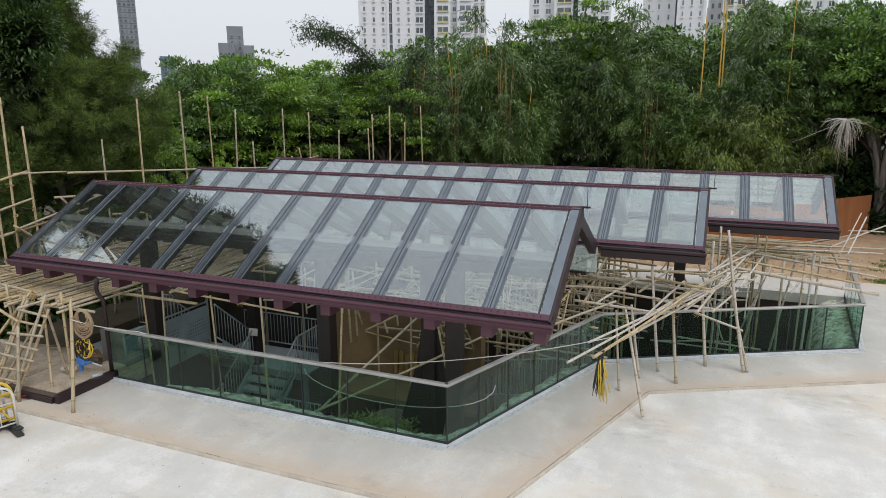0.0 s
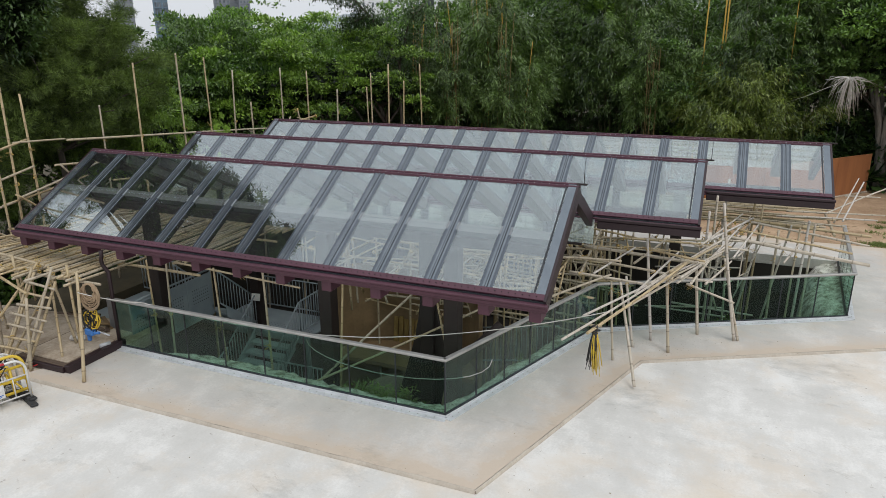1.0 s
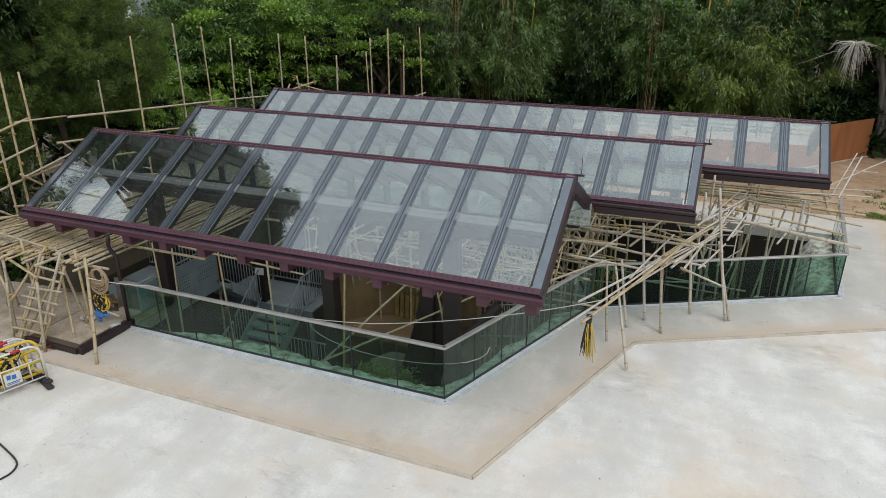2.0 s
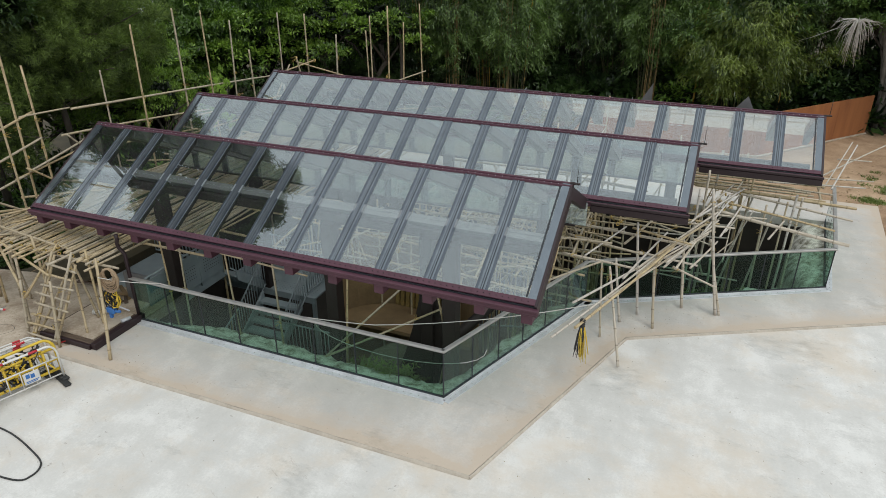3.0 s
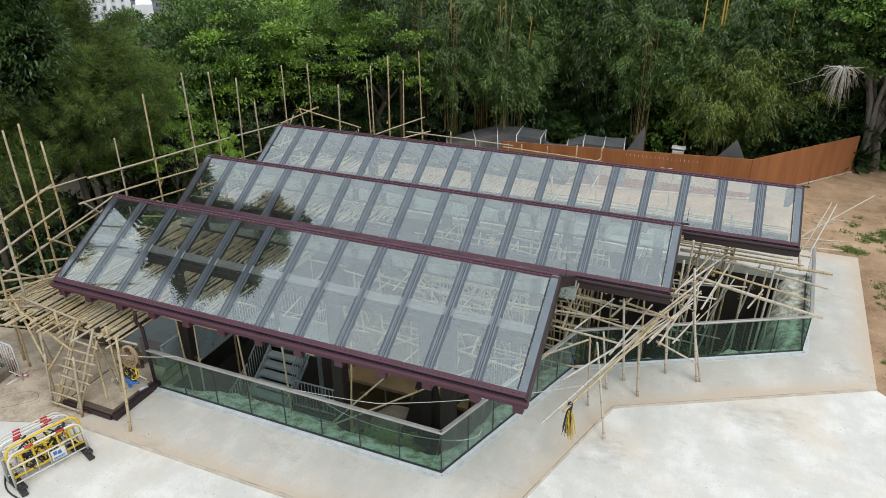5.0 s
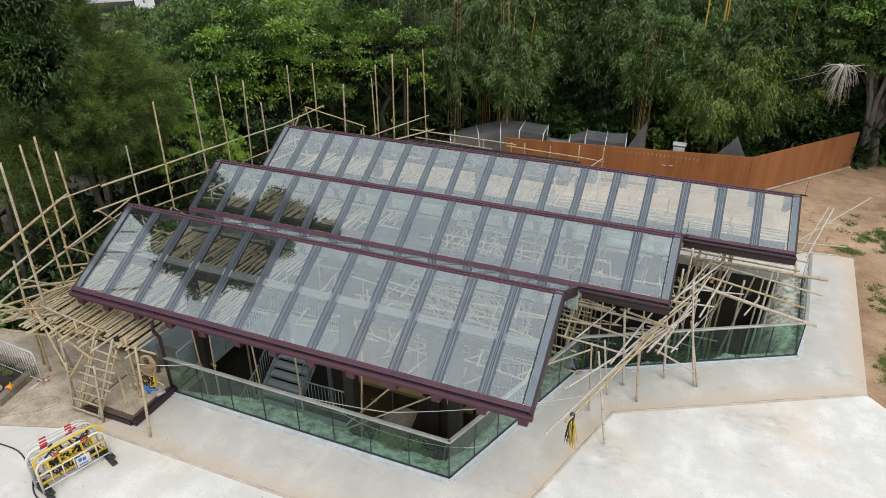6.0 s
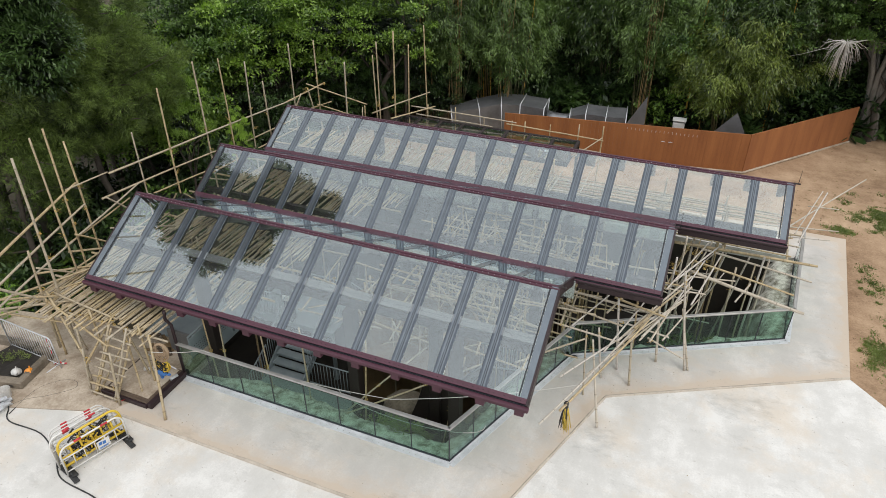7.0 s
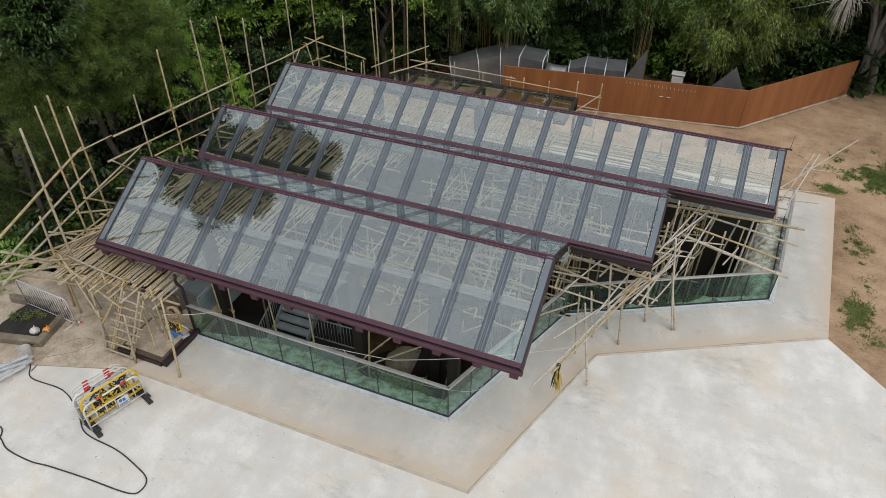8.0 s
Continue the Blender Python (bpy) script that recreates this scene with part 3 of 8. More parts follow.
    # black filler strip stands in for the dark shaded groove under the flashing
    box(bm, (-0.04, gy - 0.02, gz - 0.06), (x1 - X0 + 0.04, gy + 0.05, gz - 0.014), 1)
    part("gutter", bm, [PURPLE, RUBBER], roof, "moulded plum steel eave gutter")
    if number:
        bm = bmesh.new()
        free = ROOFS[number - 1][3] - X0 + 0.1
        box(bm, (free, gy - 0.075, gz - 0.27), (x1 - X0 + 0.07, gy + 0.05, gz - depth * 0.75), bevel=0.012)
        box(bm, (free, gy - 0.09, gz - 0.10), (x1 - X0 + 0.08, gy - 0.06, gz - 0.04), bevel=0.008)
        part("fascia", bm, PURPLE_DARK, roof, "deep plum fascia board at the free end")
    # rafter feet under the eave
    bm = bmesh.new()
    box(bm, (-0.1, gy + 0.0, gz - depth - 0.2), (0.1, gy + 0.34, gz - depth + 0.02), bevel=0.01)
    foot_mesh = bpy.data.meshes.new("rafter_foot")
    bm.to_mesh(foot_mesh)
    bm.free()
    foot_mesh.materials.append(PURPLE)
    for i in range(bays + 1 if not number else 0):
        ob = part("rafter_foot", foot_mesh, None, roof)
        ob.location = (min(max(bay * i, 0.13), x1 - X0 - 0.13), 0, 0)
    # ridge
    rm = back @ Matrix.Translation((0, ridge_y, RIDGE_Z))
    bm = bmesh.new()
    box(bm, (X0 - 0.06, -0.03, -0.03), (x1 + 0.06, 0.03, 0.028), 0, rm, bevel=0.012)
    box(bm, (X0 - 0.05, -0.085, -0.055), (x1 + 0.05, 0.085, -0.005), 0, rm, bevel=0.008)
    part("ridge_cap", bm, PURPLE, roof)
    bm = bmesh.new()
    rivets(bm, -0.06, X0 + 0.05, x1 - 0.02, 0.14, rm, 0.0, 0.0085)
    rivets(bm, 0.06, X0 + 0.12, x1 - 0.02, 0.14, rm, 0.0, 0.0085)
    tagged(part("rivet_row", bm, GALV, roof, "pale screw heads along the ridge"), kind="stuff")
    # sloping boards at the gables behind the ridge
    lb = math.hypot(foot[0] - ridge_y, RIDGE_Z - foot[1])
    ab = -math.atan2(RIDGE_Z - foot[1], foot[0] - ridge_y)
    mb = back @ Matrix.Translation((0, ridge_y, RIDGE_Z)) @ Matrix.Rotation(ab, 4, "X")
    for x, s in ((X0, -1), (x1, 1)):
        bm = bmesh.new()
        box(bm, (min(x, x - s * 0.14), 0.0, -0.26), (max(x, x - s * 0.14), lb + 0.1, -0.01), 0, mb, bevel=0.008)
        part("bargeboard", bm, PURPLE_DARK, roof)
    # back slope: panes on slim bars and rafters
    bm = bmesh.new()
    box(bm, (gap, 0.1, -0.006), (bay - gap, lb, 0.006))
    back_pane = bpy.data.meshes.new("pane")
    bm.to_mesh(back_pane)
    bm.free()
    back_pane.materials.append(ROOF_GLASS)
    bm = bmesh.new()
    box(bm, (-0.09, 0.1, -0.008), (0.09, lb, 0.014), 0, bevel=0.006)
    box(bm, (-0.13, 0.05, -0.26), (0.13, lb, -0.03), 1, bevel=0.006)
    back_bar = bpy.data.meshes.new("glazing_bar")
    bm.to_mesh(back_bar)
    bm.free()
    back_bar.materials.append(SLATE_DARK)
    back_bar.materials.append(PURLIN_GREY)
    for i in range(bays):
        ob = part("pane", back_pane, None, roof)
        ob.visible_shadow = False
        ob.matrix_local = mb @ Matrix.Translation((X0 + bay * i, 0, 0))
        if i:
            ob = part("glazing_bar", back_bar, None, roof)
            ob.matrix_local = mb @ Matrix.Translation((X0 + bay * i, 0, 0))
    # upright glazing under the eave
    if number:
        bm = bmesh.new()
        box(bm, (0.05, gy - 0.075, -0.68), (bay - 0.05, gy - 0.063, -0.12))
        up_pane = bpy.data.meshes.new("pane")
        bm.to_mesh(up_pane)
        bm.free()
        up_pane.materials.append(CLERESTORY_GLASS)
        bm = bmesh.new()
        for s in (-1, 1):
            box(bm, (s * 0.06 - 0.035, gy - 0.09, -0.68), (s * 0.06 + 0.035, gy - 0.01, -0.1), bevel=0.005)
        box(bm, (-0.02, gy - 0.075, -0.68), (0.02, gy - 0.02, -0.1))
        mull = bpy.data.meshes.new("mullion")
        bm.to_mesh(mull)
        bm.free()
        mull.materials.append(SLATE_DARK)
        last = ROOFS[number - 1][3] - 0.2
        for i in range(bays):
            if X0 + bay * (i + 1) > last + bay * 0.5:
                break
            ob = part("pane", up_pane, None, roof)
            ob.visible_shadow = False
            ob.location = (bay * i, 0, 0)
            if i:
                ob = part("mullion", mull, None, roof)
                ob.location = (bay * i, 0, 0)
        bm = bmesh.new()
        box(bm, (0, gy - 0.1, -0.73), (last - X0, gy - 0.02, -0.68), bevel=0.008)
        part("sill_beam", bm, UMBER, roof)
    return roof


for number, row in enumerate(ROOFS):
    build_roof(number, *row)


# ---- steel frame under the roofs ----
def build_column(x, y, top, flare):
    col = thing("steel_column", "dark brown steel column" + (" flaring out towards its foot" if flare else ""), "column", "columns of the pavilion", at=(x, y, -3.5))
    bm = bmesh.new()
    box(bm, (-0.14, -0.14, 0), (0.14, 0.14, top + 3.5), bevel=0.012)
    part("shaft", bm, UMBER, col)
    bm = bmesh.new()
    box(bm, (-0.26, -0.26, 0), (0.26, 0.26, 0.03), bevel=0.006)
    part("base_plate", bm, UMBER, col)
    for s in (-1, 1) if flare else ():
        bm = bmesh.new()
        rim = [(s * 0.13, 0.03)] + [(s * (0.14 + flare * (1 - k / 8) ** (1.5 if flare > 1 else 2.2)), 0.03 + (5.1 if flare > 1 else 3.9) * k / 8) for k in range(9)]
        a = [bm.verts.new((p[0], -0.05, p[1])) for p in rim]
        b = [bm.verts.new((p[0], 0.05, p[1])) for p in rim]
        bm.faces.new(a), bm.faces.new(b[::-1])
        for i in range(len(a)):
            bm.faces.new((a[i], b[i], b[(i + 1) % len(a)], a[(i + 1) % len(a)]))
        bmesh.ops.recalc_face_normals(bm, faces=bm.faces)
        part("curved_rib", bm, UMBER, col)


for cx, cy, spread in ((-7.45, 1.15, 0.4), (-7.5, 4.58, 0), (-3.0, 1.15, 0.35), (-1.05, 1.75, 1.7), (-0.3, 1.15, 0)):
    build_column(cx, cy, 2.76 if cy < 1.5 else 2.68, spread)
for cx in (-3.35, 0.6):
    build_column(cx, 4.95, 2.75, 0)
for cx in (-7.45, -3.35, 0.6, 3.2):
    build_column(cx, 8.65, 2.8, 0)
for cx in (-7.45, -3.35):
    build_column(cx, 11.4, 2.9, 0)


def build_beam(x0, x1, y, z):
    bm = bmesh.new()
    box(bm, (0, -0.07, -0.09), (x1 - x0, 0.07, 0.09), bevel=0.01)
    ob = part("steel_beam", bm, UMBER)
    ob.location = (x0, y, z)
    tagged(ob, "dark brown steel beam carrying the roof", "beam", "beams of the pavilion")


for y, z, x1 in ((1.27, 2.84, 1.5), (4.95, 2.74, 3.5), (8.65, 2.74, 6.4), (11.4, 2.8, -3.2)):
    build_beam(X0 + 0.1, x1, y, z)


# ---- glass fence ----
def build_fence():
    for k, count in enumerate((8, 6, 7, 5)):
        a, b = Vector((*FENCE[k], 0)), Vector((*FENCE[k + 1], 0))
        d = (b - a).normalized()
        length = (b - a).length
        m = Matrix.Translation(a) @ Matrix.Rotation(math.atan2(d.y, d.x), 4, "Z")
        fence = thing("glass_fence", "green-tinted glass balustrade with a stainless handrail and bolted base channel", "fence", "runs of the glass fence", at=a)
        fence.matrix_basis = m
        w = length / count
        bm = bmesh.new()
        box(bm, (0.008, -0.009, 0.03), (w - 0.008, 0.009, 1.08), bevel=0.002)
        me = bpy.data.meshes.new("pane")
        bm.to_mesh(me)
        bm.free()
        me.materials.append(FENCE_GLASS)
        bm = bmesh.new()
        box(bm, (-0.009, -0.012, 0.02), (0.009, 0.012, 1.08))
        jo = bpy.data.meshes.new("joint")
        bm.to_mesh(jo)
        bm.free()
        jo.materials.append(RUBBER)
        for i in range(count):
            ob = part("pane", me, None, fence)
            ob.visible_shadow = False
            ob.location = (w * i, 0, 0)
        for i in range(count + 1):
            ob = part("joint", jo, None, fence)
            ob.location = (w * i, 0, 0)
        bm = bmesh.new()
        box(bm, (-0.03, -0.05, 1.08), (length + 0.03, 0.05, 1.13), bevel=0.012)
        part("handrail", bm, STAINLESS, fence, "flat brushed stainless handrail")
        bm = bmesh.new()
        box(bm, (-0.02, -0.022, 0.012), (length + 0.02, 0.022, 0.07), bevel=0.004)
        part("gasket", bm, RUBBER, fence)
        bm = bmesh.new()
        box(bm, (-0.05, -0.17, 0.001), (length + 0.05, -0.022, 0.016), bevel=0.003)
        box(bm, (-0.03, -0.045, 0.014), (length + 0.03, -0.024, 0.05), bevel=0.003)
        part("base_channel", bm, GALV, fence, "galvanised base channel")
        bm = bmesh.new()
        for i in range(int(length / 0.16)):
            bmesh.ops.create_cone(bm, cap_ends=True, segments=6, radius1=0.009, radius2=0.008, depth=0.01, matrix=Matrix.Translation((0.08 + 0.16 * i, -0.105, 0.021)))
        tagged(part("bolt_line", bm, STAINLESS, fence), kind="stuff")


build_fence()

# ---- bamboo scaffolding ----
CANES = {}
TIES = {}


def cane_mesh(length, r, kind):
    """A cane along z with swollen nodes and a slight bow."""
    key = (round(length * 2) / 2, round(r, 3), kind)
    if key in CANES:
        return CANES[key]
    L = max(key[0], 0.5)
    g = random.Random(hash((key[0] * 10, int(r * 1000), kind)) % 9999)
    bm = bmesh.new()
    lay = bm.verts.layers.float.new("node")
    sides = 6
    z, zs = g.uniform(0.1, 0.25), [(0.0, 1.0, 0.0)]
    while z < L - 0.05:
        zs += [(z - 0.018, 0.97, 0.0), (z, 1.16, 1.0), (z + 0.02, 0.98, 0.1)]
        z += g.uniform(0.3, 0.42)
    zs.append((L, 0.92, 0.0))
    bow, ph = g.uniform(0.002, 0.007) * L, g.uniform(0, 6.28)
    rings = []
    for z, k, nd in zs:
        o = bow * math.sin(math.pi * z / L)
        rr = r * k * (1 - 0.14 * z / L)
        ring = []
        for s in range(sides):
            v = bm.verts.new((o * math.cos(ph) + rr * math.cos(s * math.tau / sides), o * math.sin(ph) + rr * math.sin(s * math.tau / sides), z))
            v[lay] = nd
            ring.append(v)
        rings.append(ring)
    for a, b in zip(rings, rings[1:]):
        for s in range(sides):
            bm.faces.new((a[s], a[(s + 1) % sides], b[(s + 1) % sides], b[s])).smooth = True
    bm.faces.new(rings[0][::-1]), bm.faces.new(rings[-1])
    me = bpy.data.meshes.new("cane")
    bm.to_mesh(me)
    bm.free()
    me.materials.append(BAMBOO if kind < 3 else BAMBOO_GREY)
    CANES[key] = me
    return me


cane_rng = random.Random(11)
WEATHERED = []


def cane(parent, a, b, r=0.032):
    a, b = Vector(a), Vector(b)
    d = (b - a).length
    me = cane_mesh(d, r, cane_rng.randint(0, 2) + (3 if parent in WEATHERED and cane_rng.random() < 0.75 else 0))
    ob = part("cane", me, None, parent)
    ob.matrix_local = frame_to(a, b) @ Matrix.Rotation(cane_rng.uniform(0, 6.28), 4, "Z") @ Matrix.Diagonal((1, 1, d / max(round(d * 2) / 2, 0.5), 1))
    return ob


def tie_mesh():
    """A lashing: a few turns of flat cord with loose ends."""
    if "tie" not in TIES:
        bm = bmesh.new()
        g = random.Random(3)
        for k in range(3):
            t = g.uniform(-0.5, 0.5)
            ring = [Vector((0.045 * math.cos(u * math.tau / 8), 0.045 * math.sin(u * math.tau / 8), t * 0.05 + 0.02 * math.sin(u))) for u in range(9)]
            tube(bm, ring, 0.009, 4, cap=False)
        for k in range(4):
            d = Vector((g.uniform(-1, 1), g.uniform(-1, 1), g.uniform(-1.2, 0.2)))
            tube(bm, [d * 0.04, d * 0.08 + Vector((0, 0, -0.02)), d * 0.11 + Vector((0, 0, -0.06))], 0.006, 3)
        me = bpy.data.meshes.new("lashing")
        bm.to_mesh(me)
        bm.free()
        me.materials.append(TIE)
        TIES["tie"] = me
    return TIES["tie"]


def tie(parent, p, s=1.0):
    ob = part("lashing", tie_mesh(), None, parent)
    s *= 0.72
    ob.location, ob.scale = p, (s, s, s)
    ob.rotation_euler = [cane_rng.uniform(0, 6.28) for _ in range(3)]


# working deck of loose canes under the glass, west half
deck = thing("bamboo_deck", "working deck of loose dry bamboo canes laid side by side", "scaffold platform")
g = random.Random(2)
DECK_Z = 1.72


def lay_deck(x0, x1, y0, y1, step, ragged=0.35, owner=deck):
    x = x0
    while x < x1:
        a = (x + g.uniform(-0.03, 0.03), y0 + g.uniform(-ragged, ragged), DECK_Z + g.uniform(-0.02, 0.03))
        b = (x + g.uniform(-0.18, 0.18), y1 + g.uniform(-0.4, 0.4), DECK_Z + g.uniform(-0.02, 0.04))
        cane(owner, a, b, g.choice((0.024, 0.027, 0.031)))
        x += step * g.uniform(0.75, 1.3)


lay_deck(-11.9, -7.7, -0.7, 4.2, 0.08, 0.45)
lay_deck(-7.7, -6.35, 1.2, 4.2, 0.1)
lay_deck(-11.3, -6.0, 4.0, 8.1, 0.088)
back_deck = thing("bamboo_deck", "long working deck of loose bamboo canes under the last glass roof", "scaffold platform")
lay_deck(-11.0, -5.0, 7.9, 12.6, 0.085, 0.35, back_deck)
lay_deck(-5.0, -0.6, 10.3, 12.8, 0.085, 0.35, back_deck)
for y in (-0.55, 0.6, 1.9, 3.4, 4.6, 6.2, 7.7, 9.3, 11.0, 12.4):
    far = -7.3 if y < 0.5 else -5.8 if y < 4 else -4.8 if y < 8 else -1.0
    cane(deck, (-12.3, y, DECK_Z - 0.07), (-12.3 + (far + 12.3) * 0.55, y + g.uniform(-0.1, 0.1), DECK_Z - 0.07), 0.036)
    cane(deck, (-12.3 + (far + 12.3) * 0.45, y + 0.06, DECK_Z - 0.075), (far, y + g.uniform(-0.1, 0.1), DECK_Z - 0.07), 0.036)
for x in (-11.3, -9.6, -8.1):
    for y in (-0.55, 3.4, 7.7, 12.4):
        cane(deck, (x, y, -3.4 if x > -10.4 and y > 1.3 else -0.03), (x + g.uniform(-0.1, 0.1), y, DECK_Z + g.uniform(-0.03, 0.35)), 0.034)
for k in range(11):
    tie(deck, (-11.6 + k * 0.38, -0.55 + g.uniform(-0.03, 0.03), DECK_Z + 0.01), 0.9)
for k in range(14):
    tie(deck, (-11.4 + k * 0.27, 0.6, DECK_Z + 0.01), 0.9)

# level canes at the east end
east = thing("bamboo_deck", "sparse deck of long level bamboo canes over the pit", "scaffold platform")
y = 9.7
while y < 12.4:
    cane(east, (-1.6 + g.uniform(-0.6, 0.8), y, 1.6 + g.uniform(-0.03, 0.05)), (3.6 + g.uniform(-0.3, 0.3), y + g.uniform(-0.1, 0.1), 1.6), 0.03)
    cane(east, (2.8 + g.uniform(-0.4, 0.3), y + 0.05, 1.62), (6.9 + g.uniform(-0.6, 0.6), y + g.uniform(-0.2, 0.2), 1.6 + g.uniform(-0.04, 0.06)), 0.03)
    y += g.uniform(0.09, 0.2)
for x in (-0.8, 1.2, 3.2, 5.2, 7.0):
    cane(east, (x, 9.4, 1.53), (x + 0.1, 12.5, 1.53), 0.036)
    for y in (9.6, 11.0, 12.2):
        if x < 6.5:
            cane(east, (x, y, -3.4), (x + g.uniform(-0.1, 0.1), y, g.uniform(1.8, 2.45)), 0.036)

# east scaffold: the tangle beside the pit
tangle = thing("bamboo_scaffold", "tangled half-dismantled bamboo scaffold lashed with yellow ties", "scaffold")
WEATHERED.append(tangle)
LEVEL = [
    ((4.36, 7.41, 1.78), (7.32, 6.73, 1.6), 0.05), ((4.38, 7.8, 1.9), (7.1, 7.49, 1.62), 0.034), ((4.57, 8.39, 2.0), (7.59, 8.39, 1.6), 0.034),
    ((3.81, 8.39, 2.05), (7.79, 9.33, 1.6), 0.046), ((4.08, 7.13, 1.75), (5.59, 7.48, 1.7), 0.026), ((1.24, 4.65, 1.75), (3.0, 4.3, 1.7), 0.03),
    ((1.3, 3.92, 1.6), (3.15, 3.8, 1.55), 0.03), ((1.37, 5.12, 1.85), (3.97, 5.03, 1.75), 0.036), ((2.64, 5.1, 1.95), (3.96, 4.88, 1.85), 0.032),
    ((2.83, 4.61, 1.6), (4.15, 4.48, 1.55), 0.028), ((3.65, 4.34, 1.5), (4.58, 4.08, 1.3), 0.024), ((3.71, 6.22, 1.8), (4.86, 6.44, 1.75), 0.026),
]
SLANT = [
    ((1.9, 2.32, 1.3), (3.83, 5.15, 1.75)), ((2.2, 1.02, 1.54), (3.6, 4.6, 1.86)), ((1.9, 0.38, 1.65), (3.25, 4.1, 1.72)), ((2.48, 2.57, 1.35), (4.28, 5.74, 1.8)), ((2.97, 3.77, 1.6), (4.44, 6.96, 1.9)),
    ((3.19, 3.94, 1.62), (4.38, 5.96, 1.85)), ((3.48, 4.03, 1.6), (4.47, 6.43, 1.9)), ((3.72, 4.14, 1.55), (4.17, 5.83, 1.8)), ((3.35, 4.02, 1.65), (3.62, 5.23, 1.8)),
    ((2.73, 3.38, 1.5), (3.4, 5.37, 1.85)), ((3.52, 4.07, 1.7), (4.05, 5.48, 1.75)), ((4.01, 4.31, 1.55), (4.5, 5.62, 1.7)), ((3.85, 6.13, 1.85), (4.76, 8.77, 2.05)),
    ((4.0, 6.59, 1.85), (5.02, 8.65, 2.0)), ((4.06, 5.37, 1.75), (4.71, 7.85, 1.95)), ((4.54, 5.88, 1.7), (5.18, 8.59, 1.9)), ((2.54, 4.7, 1.7), (3.1, 6.06, 1.95)),
    ((1.79, 3.95, 1.6), (2.49, 5.24, 1.9)), ((5.66, 6.91, 1.4), (5.98, 7.5, 1.7)), ((3.3, 4.3, 1.72), (4.2, 6.2, 1.86)), ((3.0, 3.5, 1.58), (3.9, 5.6, 1.8)),
]
for a, b, r in LEVEL:
    cane(tangle, a, b, r)
    tie(tangle, Vector(a).lerp(Vector(b), 0.12))
for i, (a, b) in enumerate(SLANT):
    cane(tangle, a, b, (0.026, 0.03, 0.024)[i % 3])
UPRIGHT = [
    ((4.74, 5.24, 0), (4.20, 5.3, 3.05), 0.034), ((4.82, 5.27, 0), (4.35, 5.5, 1.78), 0.03), ((3.44, 4.1, 0), (3.25, 4.5, 1.5), 0.036), ((3.04, 4.6, 0), (2.78, 4.6, 2.3), 0.034),
    ((3.98, 5.3, 0), (3.78, 5.45, 1.7), 0.036), ((2.71, 4.1, 0), (2.45, 4.2, 1.55), 0.03), ((2.95, 2.33, 0), (2.4, 3.6, 1.62), 0.03), ((2.40, 3.3, 0), (2.15, 4.2, 1.4), 0.026),
    ((3.33, 5.6, -0.3), (3.2, 5.4, 1.9), 0.03), ((4.2, 8.2, -3.2), (4.35, 8.79, 2.94), 0.038), ((4.05, 7.6, -3.2), (4.1, 7.7, 2.7), 0.034), ((3.9, 6.7, -3.2), (3.95, 6.8, 2.5), 0.034),
    ((5.6, 7.6, -3.2), (5.55, 7.8, 1.95), 0.034), ((6.05, 7.9, -3.2), (6.25, 8.4, 2.1), 0.036), ((6.0, 7.8, -3.2), (6.05, 8.2, 1.95), 0.03), ((6.3, 8.1, -3.2), (6.4, 8.5, 2.0), 0.034),
    ((5.2, 8.9, -3.2), (5.9, 8.6, 1.9), 0.03), ((4.4, 8.4, -3.2), (5.3, 8.9, 1.8), 0.03), ((4.6, 7.0, -2.6), (4.4, 6.6, 1.9), 0.03),
]
for a, b, r in UPRIGHT:
    cane(tangle, a, b, r)
    tie(tangle, Vector(a).lerp(Vector(b), 0.86 if a[2] < -1 else 0.9))
for p in ((7.9, 10.9, 1.7), (8.2, 11.6, 1.7)):
    cane(tangle, (p[0] - 2.2, p[1] - 0.5, 1.7), (p[0] + 0.3, p[1], 1.68), 0.026)
cane(tangle, (7.0, 11.2, 1.7), (9.6, 15.4, 1.95), 0.026)
cane(tangle, (7.3, 10.4, 1.7), (8.1, 12.9, 2.35), 0.024)
cane(tangle, (7.2, 11.0, 1.5), (7.9, 12.6, 2.5), 0.02)
cane(tangle, (7.6, 12.4, 2.0), (8.5, 12.5, 2.0), 0.02)

# grey canes deeper in the tangle
g = random.Random(77)
for k in range(18):
    x, y = g.uniform(3.8, 4.9), g.uniform(6.9, 9.2)
    if k % 3 == 0:
        cane(tangle, (x, y + 0.4, g.uniform(-0.4, 0.3)), (x + g.uniform(-0.9, 0.9), y + g.uniform(-0.2, 0.9), g.uniform(1.5, 2.2)), g.choice((0.02, 0.026)))
    elif k % 3 == 1:
        z = g.uniform(-0.6, 1.6)
        cane(tangle, (x - 1.2, y, z), (x + g.uniform(0.2, 1.0), y + g.uniform(-0.5, 0.5), z + g.uniform(-0.3, 0.4)), g.choice((0.022, 0.028)))
    else:
        z = g.uniform(0.2, 1.5)
        cane(tangle, (x, y - 0.6, z), (x + g.uniform(0.1, 0.8), y + g.uniform(0.9, 1.8), z + g.uniform(-0.3, 0.9)), g.choice((0.02, 0.026)))
for k in range(14):
    tie(tangle, (g.uniform(3.8, 4.9), g.uniform(7.0, 9.0), g.uniform(1.3, 1.9)), 1.2)

